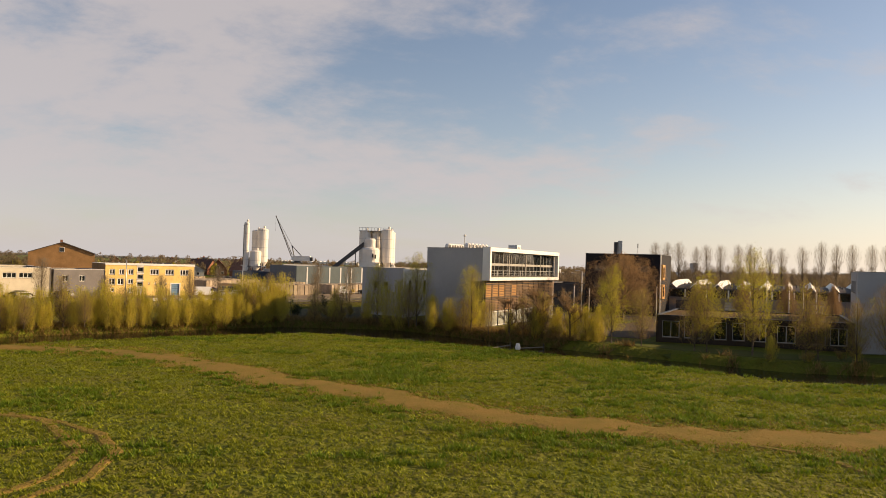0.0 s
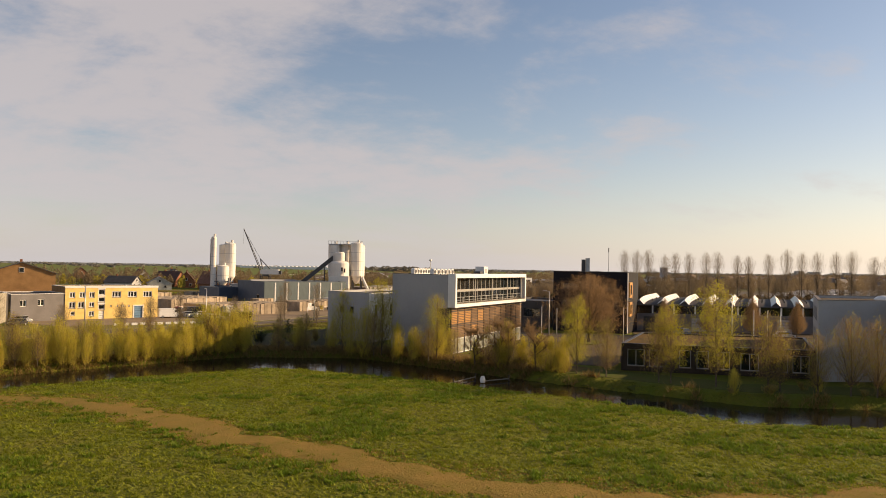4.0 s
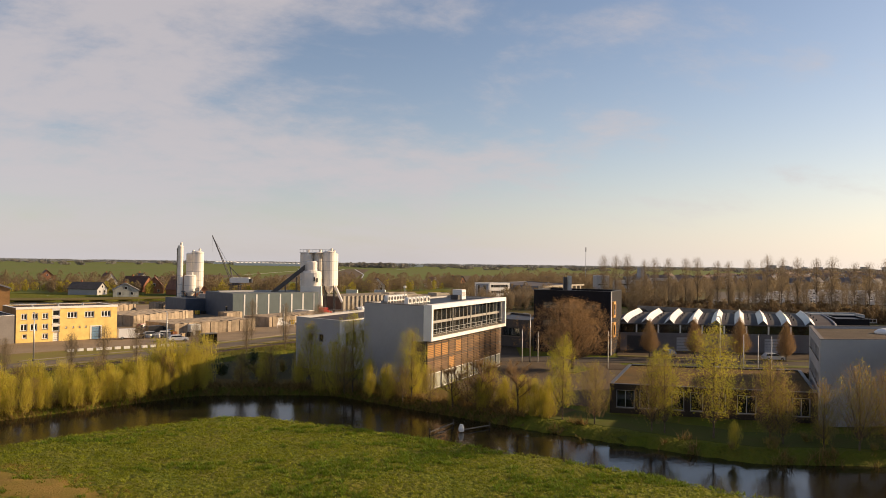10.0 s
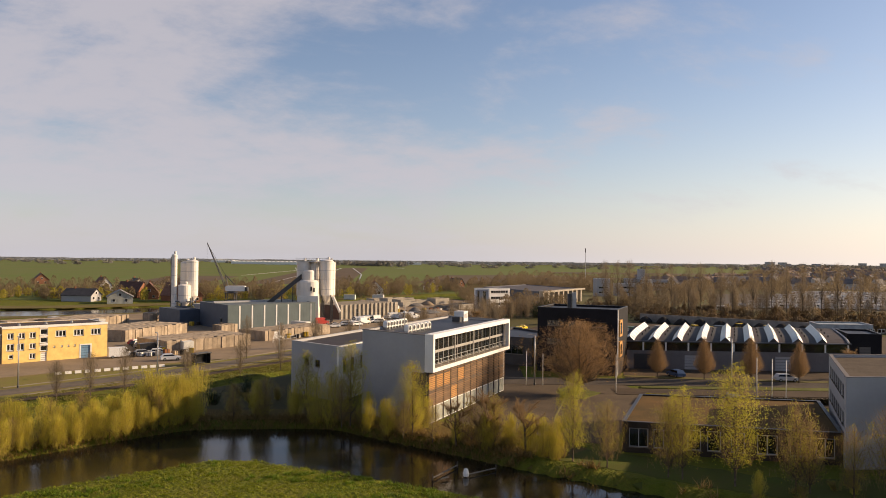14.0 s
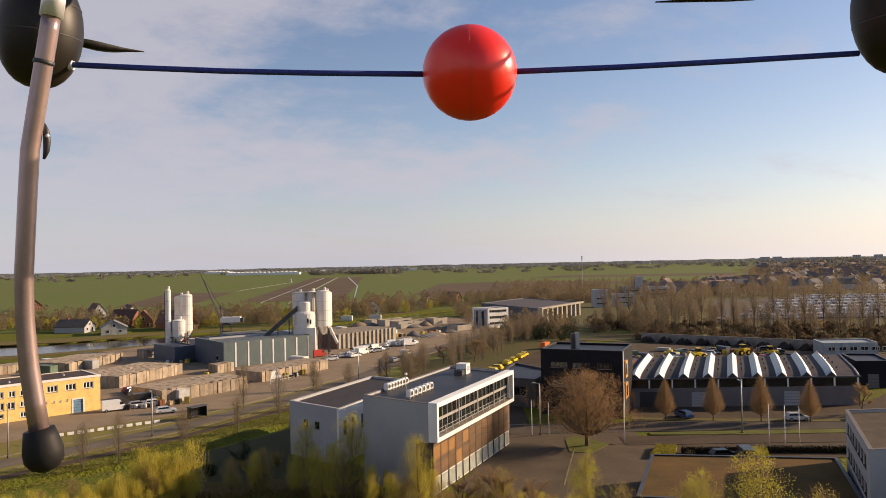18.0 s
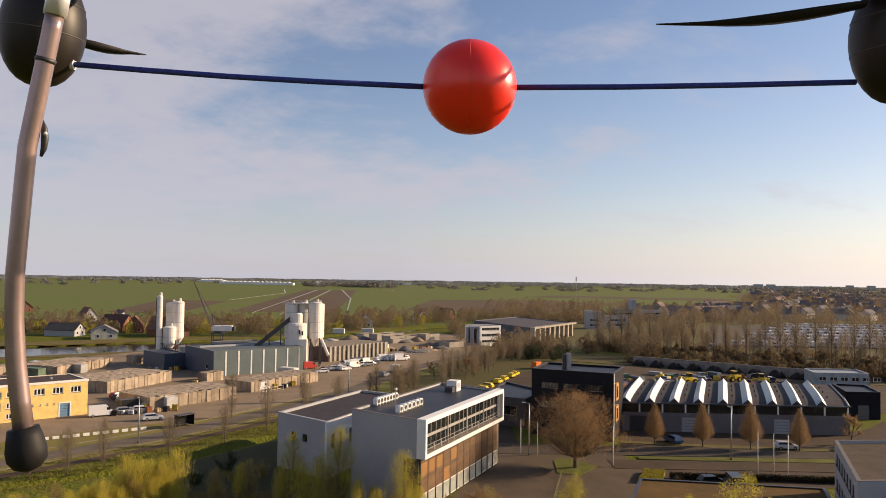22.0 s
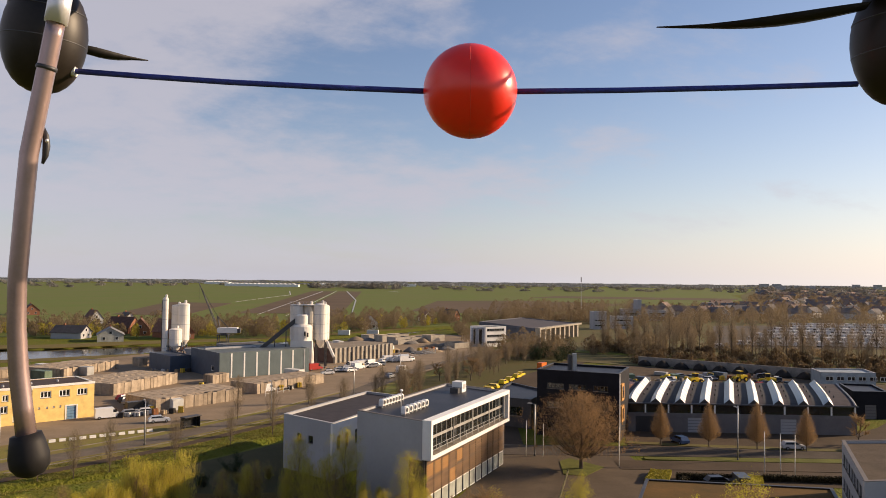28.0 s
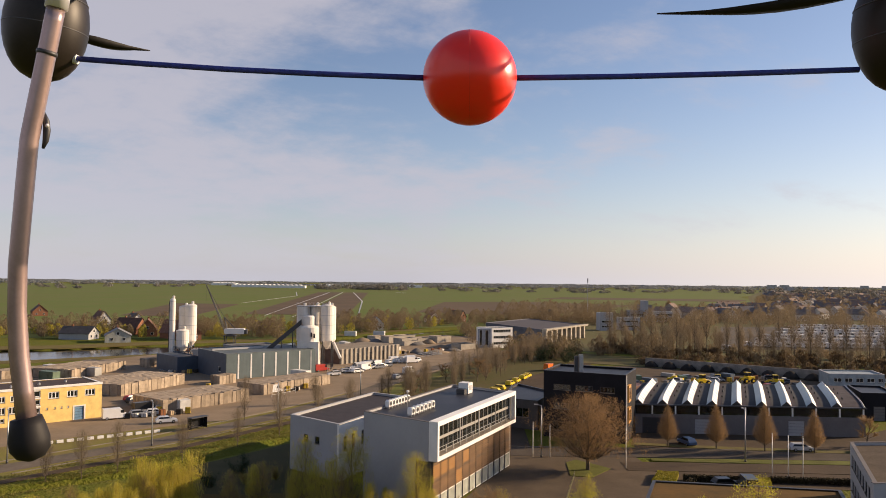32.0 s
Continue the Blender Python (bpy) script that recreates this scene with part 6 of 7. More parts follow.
        nd = (dv + Vector((rng.uniform(-1, 1), rng.uniform(-1, 1), rng.uniform(-0.5, 1)))).normalized()
        q = p + nd * rng.uniform(0.3, 0.9)
        s = nd.cross(Vector((rng.uniform(-1, 1), rng.uniform(-1, 1), 0.3))).normalized() * twig_r
        n = len(tv)
        tv.extend((p - s, p + s, q))
        tf.append((n, n + 1, n + 2))
    for k in range(leaf_n):
        pts, dv = rng.choice(tips)
        i = rng.randrange(len(pts) - 1)
        p = pts[i].lerp(pts[i + 1], rng.random()) + Vector((rng.gauss(0, 1), rng.gauss(0, 1), rng.gauss(0, 0.8))) * fuzz
        a_ = Vector((rng.uniform(-1, 1), rng.uniform(-1, 1), rng.uniform(-1, 1))).normalized() * leaf_s * rng.uniform(0.6, 1.4)
        b_ = a_.cross(Vector((rng.uniform(-1, 1), rng.uniform(-1, 1), rng.uniform(-1, 1)))).normalized() * leaf_s * 0.6
        n = len(v)
        v.extend((p - a_, p + b_, p + a_, p - b_))
        f.append((n, n + 1, n + 2, n + 3))
    crown.v, crown.f = [tuple(p) for p in v], f
    tw = Mesh()
    tw.v, tw.f = [tuple(p) for p in tv], tf
    fit_ = h / max(p[2] for p in wood.v)
    far_ = sorted(math.hypot(p[0], p[1]) for p in tw.v)
    wide_ = spread_r / far_[int(len(far_) * 0.96)]
    for part_ in (wood, tw, crown):
        part_.v = [(a_ * wide_, b_ * wide_, c_ * fit_) for a_, b_, c_ in part_.v]
    return wood.data("trunk", BARK), tw.data("branchwork", TWIG), crown.data("crown", leaf_mat_) if leaf_n else None


def tree(name, data, x, y, label, group="", z=0.0, turn=0.0, size=1.0):
    t = thing(name, (x, y, z), label, "tree", group, turn=turn)
    t.scale = (size,) * 3
    for nm, me in zip(("trunk", "branchwork", "crown"), data):
        if me:
            ob = new(nm, me)
            ob.parent = t
    return t


rng = random.Random(21)
BARE = [tree_meshes(70 + k, 7.0, 2.9, 1, 2, 0, 0.1, OLIVE, 6000, "round", 0.15, 0.25, 0.5, 0.009) for k in range(3)]


def brush_tree(seed, h, r, z0, outline, twigs, flakes, flake, material, trunk_r, limbs, rise=0.6, reach=0.9, twig_w=0.012, rough=0.16, shoots=None, clumps=0):
    """A tree whose fine twigs fill an outline: width over height, with an uneven surface."""
    rs = np.random.default_rng(seed)
    ph = rs.uniform(0, 6.28, 6)

    def bulge(w, t):
        return 1 + rough * (np.sin(3 * w + ph[0] + 5 * t) + np.sin(5 * w + ph[1] - 9 * t) + 0.7 * np.sin(9 * w + ph[2] + 17 * t)) / 1.6

    def spots(n, core):
        t = rs.uniform(0, 1, n * 3)
        o_ = outline(t)
        keep = rs.uniform(0, 1, n * 3) < o_ ** 1.5
        t, o_ = t[keep][:n], o_[keep][:n]
        w = rs.uniform(0, 2 * np.pi, len(t))
        q = rs.uniform(core, 1, len(t)) ** 0.7
        rad = r * o_ * q * bulge(w, t) + rs.normal(0, 0.07 * r, len(t))
        return np.stack([rad * np.cos(w), rad * np.sin(w), z0 + (h - z0) * t], 1), np.stack([np.cos(w), np.sin(w), 0 * w], 1)

    def unitv(a):
        return a / np.maximum(1e-6, np.linalg.norm(a, axis=1, keepdims=True))

    p, outw = spots(twigs, 0.02)
    d_ = unitv(outw * 0.7 + np.array([[0, 0, rise]]) + rs.normal(0, 0.45, p.shape))
    ln = rs.uniform(0.4, 1.0, (len(p), 1)) * reach
    side = unitv(np.cross(d_, rs.normal(0, 1, p.shape))) * twig_w
    tv = np.stack([p - d_ * ln * 0.6 - side, p - d_ * ln * 0.6 + side, p + d_ * ln * 0.4], 1).reshape(-1, 3)
    tw = Mesh()
    tw.v, tw.f = tv.tolist(), np.arange(len(tv)).reshape(-1, 3).tolist()
    cr = None
    if flakes:
        if clumps:
            heart, _ = spots(clumps, 0.1)
            p = heart[rs.integers(0, len(heart), flakes)] + rs.normal(0, 0.2, (flakes, 3)) * np.array([[1, 1, 1.5]])
        else:
            p, outw = spots(flakes, 0.05)
        a_ = unitv(rs.normal(0, 1, p.shape)) * flake * rs.uniform(0.6, 1.4, (len(p), 1))
        b_ = unitv(np.cross(a_, rs.normal(0, 1, p.shape))) * flake * 0.55
        cv = np.stack([p - a_, p + b_, p + a_, p - b_], 1).reshape(-1, 3)
        cr = Mesh()
        cr.v, cr.f = cv.tolist(), np.arange(len(cv)).reshape(-1, 4).tolist()
    wood = Mesh()
    wood.tube([(0, 0, -0.15), (0.05, 0.03, h * 0.3), (-0.05, 0.06, h * 0.6), (0.02, 0, h * 0.93)], [trunk_r, trunk_r * 0.8, trunk_r * 0.45, 0.02], 8, caps=False)
    for k in range(limbs):
        t = (k + 0.5) / limbs * 0.85
        w = k * 2.4 + rs.uniform(-0.4, 0.4)
        rad = r * float(outline(np.array([min(1, t + 0.12)]))[0]) * 0.9
        z1 = z0 + (h - z0) * min(0.97, t + 0.12)
        z_ = max(0.5 * z0 + 0.3, z1 - rad * (0.5 + rise))
        a_ = Vector((0, 0, z_))
        b_ = Vector((rad * math.cos(w), rad * math.sin(w), z1))
        wood.tube([a_, a_.lerp(b_, 0.5) + Vector((0, 0, -0.12 * rad)), b_], [trunk_r * 0.42 * (1 - 0.6 * t), trunk_r * 0.25 * (1 - 0.6 * t), 0.012], 5, caps=False)
        for j in range(3):
            u = 0.35 + 0.2 * j
            c_ = a_.lerp(b_, u)
            e_ = c_ + Vector((math.cos(w + (-1) ** j * 0.9), math.sin(w + (-1) ** j * 0.9), 0.7)) * rad * 0.4
            wood.tube([c_, e_], [trunk_r * 0.14, 0.01], 4, caps=False)
    return wood.data("trunk", BARK), tw.data("branchwork", shoots or TWIG), cr.data("crown", material) if cr else None


def dome_line(t):
    return np.sqrt(np.clip(1 - ((t - 0.40) / 0.62) ** 2, 0, 1))


def egg_line(t):
    return np.where(t < 0.2, np.sqrt(np.clip(0.15 + t / 0.235, 0, 1)), np.clip(1 - (t - 0.2) / 0.82, 0, 1) ** 0.72)


def fan_line(t):
    return np.where(t < 0.62, 0.35 + 0.65 * (t / 0.62), np.sqrt(np.clip(1 - ((t - 0.62) / 0.4) ** 2, 0, 1)))


def oval_line(t):
    return np.sqrt(np.clip(1 - ((t - 0.45) / 0.58) ** 2, 0, 1))


def sheaf_line(t):
    return 0.45 + 0.55 * np.sin(np.pi * np.clip(0.08 + 0.85 * t, 0, 1))


BIG = brush_tree(90, 12.4, 6.5, 3.0, dome_line, 9000, 20000, 0.08, RUSSET, 0.34, 50, 0.8, 1.2, 0.013, 0.6, None, 1100)
CONE = [brush_tree(95 + k, 8.3, 2.15, 1.6, egg_line, 9000, 3500, 0.055, RUSSET, 0.13, 16, 1.0, 0.9, 0.010, 0.10) for k in range(2)]
POPTWIG = leaf_mat("poplar_twigs", (0.225, 0.178, 0.12), 0.35, 0.3)
POPLAR = [brush_tree(110 + k, 22.0, 2.7, 9.0, fan_line, 1500, 0, 0.1, OLIVE, 0.17, 24, 2.6, 2.6, 0.014, 0.35, POPTWIG) for k in range(3)]
YOUNG = [brush_tree(120 + k, 9.0 + k, 1.9, 1.6, fan_line, 2200, 0, 0.1, OLIVE, 0.09, 16, 1.8, 1.5, 0.011, 0.3, POPTWIG) for k in range(3)]
SHOOT = leaf_mat("willow_shoots", (0.50, 0.41, 0.08), 0.4, 0.35)
BIRCH = [brush_tree(10 + k, 10.6, 1.9 + 0.2 * k, 2.0, oval_line, 1500, 6800, 0.068, SPRING, 0.10, 26, 1.6, 1.0, 0.012, 0.4, None, 330) for k in range(3)]
WILLOW = [brush_tree(30 + k, 6.4 + 0.5 * k, 1.5 + 0.15 * k, 0.1, sheaf_line, 1500, 1500, 0.09, SPRING, 0.04, 16, 5.0, 1.8, 0.014, 0.4, SHOOT, 130) for k in range(4)]
ALDER = [brush_tree(50 + k, 8.2, 2.0, 1.4, oval_line, 1600, 2300, 0.066, OLIVE, 0.09, 26, 1.8, 1.2, 0.012, 0.4, None, 170) for k in range(4)]
SHRUB = [tree_meshes(130 + k, 2.8, 1.6, 6, 1, 2000, 0.075, OLIVE, 2600, "vase", 0.05, 0.1, 0.5, 0.01) for k in range(3)]
DARKBUSH = [tree_meshes(140 + k, 4.2, 1.9, 4, 1, 2500, 0.13, EVERGREEN, 300, "vase", 0.07, 0.08, 0.5) for k in range(2)]

# willow thicket on the far bank, and young trees before the offices
FARBANK = [(-75, 74), (-60, 87), (-50, 98.5), (-41, 106), (-33, 113), (-25, 121.5)]
for i in range(len(FARBANK) - 1):
    p, q = Vector(FARBANK[i]), Vector(FARBANK[i + 1])
    n = max(2, int((q - p).length / 1.15))
    for k in range(n):
        for row in range(2):
            c = p.lerp(q, (k + rng.random() * 0.7) / n) + Vector((-0.6, 0.75)) * (row * 2.4 + rng.uniform(-1.8, -0.2))
            tree("willow_shrub", rng.choice(WILLOW if rng.random() < 0.85 else ALDER), c.x, c.y, "yellow-green willow thicket on the canal bank", "bank thicket", turn=rng.uniform(0, 360), size=rng.uniform(0.58, 0.84) * (0.7 if row == 0 else 1.0))
OFFICE_SIDE = ((-10.2, 121, 0.9, BIRCH), (-3.8, 116.8, 1.05, BIRCH), (-6.5, 118.4, 0.95, WILLOW), (4.4, 110.8, 0.9, BIRCH), (-11.8, 121.5, 0.7, WILLOW), (-1.4, 114.5, 0.75, WILLOW), (-8.6, 118.8, 0.8, WILLOW), (-4.9, 115.6, 0.8, ALDER), (1.2, 111.6, 0.6, WILLOW), (3.2, 109.4, 0.6, ALDER), (13.0, 104.4, 0.95, BARE), (17.3, 101.0, 0.95, BARE), (9.6, 105.5, 0.75, BARE), (22.0, 97.5, 0.95, BIRCH), (25.2, 95.0, 0.9, ALDER))
HALL_SIDE = ((30.6, 91.2, 1.0, ALDER), (31.8, 90.4, 0.9, BIRCH), (36.2, 87.8, 1.15, BIRCH), (41.4, 85.8, 1.1, ALDER), (42.4, 85.0, 0.9, ALDER), (46.0, 83.6, 0.85, ALDER), (49.0, 82.4, 1.1, ALDER), (51.6, 81.8, 1.05, ALDER), (55.5, 80.8, 1.0, BIRCH), (-27, 119.5, 0.95, WILLOW), (-29.5, 118, 1.0, WILLOW), (-25.4, 121.5, 0.95, WILLOW), (-31.5, 120, 0.95, WILLOW), (6.8, 107.2, 0.6, ALDER))
for x, y, s_, kind in OFFICE_SIDE + HALL_SIDE:
    tree("bank_tree", rng.choice(kind), x, y, "young tree with yellow-green spring leaves on the bank", "bank trees", turn=rng.uniform(0, 360), size=s_)
for k in range(70):
    t_ = rng.random()
    i = rng.choice((4, 5, 5, 5, 5, 6, 6, 6, 6, 10)) if k < 62 else 9
    a_, b_ = CANAL[i], CANAL[i + 1]
    c = Vector(a_[:2]).lerp(Vector(b_[:2]), t_)
    nrm = Vector((-(b_[1] - a_[1]), b_[0] - a_[0])).normalized()
    h_ = a_[2] + (b_[2] - a_[2]) * t_
    c += nrm * (h_ + rng.uniform(0.8, 5.5))
    tree("bank_shrub", rng.choice(SHRUB + WILLOW[:1] + ALDER[:1]), c.x, c.y, "low olive-brown shrub on the canal bank", "bank shrubs", turn=rng.uniform(0, 360), size=rng.uniform(0.4, 0.8) * (0.65 if i > 6 else 1.0))
for x, y in ((-17, 130), (-20, 133), (-16, 135), (-22, 137), (-25, 131), (-19, 128), (-27, 127), (-21.5, 125.5)):
    tree("shaded_bush", rng.choice(DARKBUSH + SHRUB), x, y, "dark bush in the shade beside the annex", "annex bushes", turn=rng.uniform(0, 360), size=rng.uniform(0.6, 0.9))
tree("plane_tree", BIG, 33.2, 139.1, "large round russet-brown tree on a grass island", size=1.0)
for k, (x, y) in enumerate(((52.8, 156.0), (61.1, 153.8), (69.2, 151.6), (77.5, 149.8))):
    tree("hornbeam", CONE[k % 2], x, y, "cone-shaped russet street tree before the hall", "street trees", turn=k * 77, size=0.95 + 0.05 * (k % 3))
tree("street_sapling", BARE[1], 91, 155.7, "bare young street tree beside the hall", size=0.85)
for k, (x, y) in enumerate(((-50, 134.8), (-45.5, 136.5), (-41.5, 140.2), (-33.5, 147.6), (-26.5, 158), (-20.3, 167), (-57, 128), (-64, 121), (-14, 179), (-8, 192), (-1, 206), (-30, 183), (-17, 203))):
    tree("road_tree", YOUNG[k % 3], x, y, "slim bare tree along the road verge", "road trees", turn=k * 53, size=rng.uniform(0.7, 0.9))
for k in range(58):
    t_ = rng.random()
    p = Vector((-6, 206)).lerp(Vector((52, 322)), t_) + Vector((0.85, -0.5)) * rng.uniform(4.5, 16)
    if near((p.x, p.y), [(23, 152), (27, 190), (35, 220), (43, 243), (63, 278), (84, 318)])[0] > 6:
        tree("copse_tree", rng.choice(YOUNG + YOUNG + BARE[:2]), p.x, p.y, "bare brown tree in the strip beside the road", "road copse", turn=rng.uniform(0, 360), size=rng.uniform(0.6, 1.0))
def poplar_line(t_):
    return Vector((91, 339)).lerp(Vector((130, 312)), t_ / 0.34) if t_ < 0.34 else Vector((130, 312)).lerp(Vector((207, 261)), (t_ - 0.34) / 0.66)


for k in range(23):
    p = poplar_line((k + 0.5) / 23)
    tree("poplar", rng.choice(POPLAR), p.x + rng.uniform(-1.2, 1.2), p.y + rng.uniform(-1, 1), "tall bare poplar in a long row", "poplar rows", turn=rng.uniform(0, 360), size=rng.uniform(0.93, 1.05))
for k in range(64):
    p = poplar_line((k + rng.random()) / 64) + Vector((0.55, 0.83)) * rng.choice((-9, -5, 6, 12, 17))
    tree("belt_tree", rng.choice(YOUNG), p.x, p.y, "bare brown tree in the belt below the poplars", "tree belt", turn=rng.uniform(0, 360), size=rng.uniform(0.95, 1.35))
for x, y in ((58, 300), (62, 306), (66, 295), (55, 310), (71, 304)):
    tree("conifer", rng.choice(DARKBUSH), x, y, "dark evergreen beside the side street", "evergreens", turn=rng.uniform(0, 360), size=rng.uniform(1.2, 1.7))

# clipped hedges
for p, q in (((46.5, 132.5), (55.5, 131)), ((59.5, 131.0), (73.0, 128.8)), ((43.8, 126.5), (47.5, 131.0))):
    d_, l_ = unit(p, q)
    m = Mesh((*p, 0))
    r2 = random.Random(int(l_ * 10))
    v, f = [], []
    for k in range(int(l_ * 260)):
        c = Vector(d_) * r2.uniform(0, l_) + Vector((-d_.y, d_.x, 0)) * r2.uniform(-0.5, 0.5) + Vector((0, 0, r2.uniform(0, 1.0)))
        a_ = Vector((r2.uniform(-1, 1), r2.uniform(-1, 1), r2.uniform(-1, 1))).normalized() * 0.12
        b_ = a_.cross(Vector((r2.uniform(-1, 1), r2.uniform(-1, 1), r2.uniform(-1, 1)))).normalized() * 0.09
        n = len(v)
        v += [tuple(c - a_), tuple(c + b_), tuple(c + a_), tuple(c - b_)]
        f.append((n, n + 1, n + 2, n + 3))
    m.v, m.f = v, f
    m.block((*p, 0.02), Vector(d_) * l_, Vector((-d_.y, d_.x, 0)) * 0.5, (0, 0, 0.8))
    single("clipped_hedge", m, mat("brown_hedge", (0.055, 0.045, 0.025), 0.9, leafy=0.4) if "brown_hedge" not in bpy.data.materials else bpy.data.materials["brown_hedge"], "low clipped dark hedge round the car park", "hedge", "car park hedges")


# planted beds of the car park
for n_, pts in enumerate(([(40.6, 130.2), (44.0, 129.3), (46.8, 135.2), (43.8, 136.2)], [(54.2, 127.2), (57.6, 126.7), (59.8, 131.4), (56.6, 132.0)])):
    r2 = random.Random(60 + n_)
    m = Mesh((*pts[0], 0.05)).prism([(x, y) for x, y in pts], 0.05, 0.62)
    v, f = [], []
    for k in range(2600):
        a_, b_ = r2.random(), r2.random()
        x = (pts[0][0] * (1 - a_) + pts[1][0] * a_) * (1 - b_) + (pts[3][0] * (1 - a_) + pts[2][0] * a_) * b_
        y = (pts[0][1] * (1 - a_) + pts[1][1] * a_) * (1 - b_) + (pts[3][1] * (1 - a_) + pts[2][1] * a_) * b_
        c = Vector((x, y, 0.68 + 0.12 * noise.noise((x, y, 0)) + r2.uniform(-0.1, 0.08)))
        a_ = Vector((r2.uniform(-1, 1), r2.uniform(-1, 1), r2.uniform(-1, 1))).normalized() * 0.12
        b_ = a_.cross(Vector((r2.uniform(-1, 1), r2.uniform(-1, 1), r2.uniform(-1, 1)))).normalized() * 0.09
        m.add([c - a_, c + b_, c + a_, c - b_], [(0, 1, 2, 3)])
    single("hedge_bed", m, HEDGE, "yellow-green clipped planting bed in the car park", "hedge", "car park beds")


# far woods and scrub as one mesh each
def woods(name, spots, material, label, leaves, size, seed, trunk=True, stretch=2.1):
    """spots: x, y, height, radius. Many small clumps with gaps, joined."""
    rs = np.random.default_rng(seed)
    vs, fs, n = [], [], 0
    for x, y, h, r in spots:
        k = leaves
        w = rs.uniform(0, 2 * np.pi, k)
        q = np.sqrt(rs.uniform(0, 1, k))
        zz = rs.uniform(0.12, 1, k)
        prof = np.sin(np.pi * np.clip(zz, 0.05, 0.97)) ** 0.6
        c = np.stack([x + r * q * prof * np.cos(w), y + r * q * prof * np.sin(w), h * zz], 1)
        a_ = rs.normal(0, 1, (k, 3)) * size
        a_[:, 2] *= stretch
        b_ = rs.normal(0, 1, (k, 3)) * size * 0.5
        vs.append(np.stack([c - a_, c + b_, c + a_, c - b_], 1).reshape(-1, 3))
        fs.append((np.arange(k * 4) + n).reshape(-1, 4))
        n += k * 4
        if trunk:
            t_ = np.array([[x - 0.12, y, 0], [x + 0.12, y, 0], [x, y, h * 0.9], [x, y + 0.12, 0]])
            vs.append(t_)
            fs.append(np.array([[n, n + 1, n + 2, n + 2], [n + 1, n + 3, n + 2, n + 2]]))
            n += 4
    me = bpy.data.meshes.new(name)
    V = np.concatenate(vs)
    F = [tuple(dict.fromkeys(map(int, f))) for f in np.concatenate(fs)]
    me.from_pydata(V.tolist(), [], F)
    me.materials.append(material)
    ob = new(name, me)
    return tagged(ob, label, "trees", kind="stuff")


BROWNWOOD = leaf_mat("brown_wood", (0.205, 0.155, 0.092), 0.35, 0.3)
# distance haze is put into these leaf colours: greyed, palest at the horizon
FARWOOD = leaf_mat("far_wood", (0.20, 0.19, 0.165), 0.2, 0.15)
HAZEWOOD = leaf_mat("haze_painted_far_wood", (0.20, 0.215, 0.23), 0.2, 0.04)
r3 = np.random.default_rng(4)


def scatter(n, xs, ys, hs, rs_, keep=lambda x, y: True):
    out_ = []
    while len(out_) < n:
        x, y = r3.uniform(*xs), r3.uniform(*ys)
        if keep(x, y):
            out_.append((x, y, r3.uniform(*hs), r3.uniform(*rs_)))
    return out_


woods("yard_edge_scrub", scatter(60, (58, 190), (262, 345), (2, 4), (1.5, 3), lambda x, y: 12 < near((x, y), [(70, 362), (130, 322), (205, 272)])[0] < 26), BROWNWOOD, "brown undergrowth below the poplars", 160, 0.22, 1)
woods("wall_thicket", scatter(210, (80, 225), (225, 345), (2.5, 5.5), (1.6, 3.0), lambda x, y: (near((x, y), [(98, 291), (146, 250), (215, 228)])[0] < 5 or near((x, y), [(90, 338), (130, 308), (205, 258)])[0] < 4) and (x - 93) * 40 + (y - 286) * 47 > 90), leaf_mat("dark_thicket", (0.14, 0.098, 0.055), 0.3, 0.35), "dense brown thicket behind the yard wall", 300, 0.2, 11)
woods("belt_wood", scatter(150, (92, 330), (345, 600), (5, 10), (2.5, 5), lambda x, y: not (x > 148 and y < 535 and x > 150 + (y - 352) * 0.45 - 6) and not (74 < x < 160 and 365 < y < 520) and y > 352 - (x - 92) * 0.55), BROWNWOOD, "bare brown trees behind the poplar belt", 260, 0.24, 14)
woods("town_trees", scatter(620, (110, 900), (330, 1300), (6, 12), (3, 6), lambda x, y: y > 620 - x * 0.9 + 80 and x < 0.72 * y + 30 and (y < 800 or x > 0.49 * y)), BROWNWOOD, "bare brown trees among the houses of the town", 240, 0.27, 2)
woods("canal_trees", scatter(520, (-330, 150), (395, 620), (5, 11), (2, 4.5), lambda x, y: near((x, y), BACKCANAL)[0] > 16 and near((x, y), [(-330, 330), (-180, 420), (-80, 420), (20, 520), (150, 560)])[0] < 36), BROWNWOOD, "bare garden trees and bushes behind the canal", 380, 0.17, 3)
woods("garden_shrubs", scatter(120, (-240, 40), (395, 520), (3, 7), (1.5, 3.2), lambda x, y: near((x, y), BACKCANAL)[0] > 16 and near((x, y), [(-330, 330), (-180, 420), (-80, 420), (20, 520)])[0] < 40), OLIVE, "olive-green garden shrubs by the canal houses", 320, 0.18, 5)
woods("estate_copse", scatter(55, (40, 110), (300, 470), (5, 10), (2.5, 4.5), lambda x, y: near((x, y), [(3.6, 249), (37.8, 316), (62, 365), (85, 430)])[0] > 7 and near((x, y), [(35, 220), (63, 278), (84, 318)])[0] > 7 and not (36 < x < 60 and 345 < y < 370) and not (74 < x < 125 and 335 < y) and not (48 < x and 372 < y)), BROWNWOOD, "bare brown copse behind the side street", 420, 0.17, 6)
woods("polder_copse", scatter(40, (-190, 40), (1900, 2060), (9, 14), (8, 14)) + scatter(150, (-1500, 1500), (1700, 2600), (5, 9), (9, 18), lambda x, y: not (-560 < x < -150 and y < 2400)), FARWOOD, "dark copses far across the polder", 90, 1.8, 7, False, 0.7)
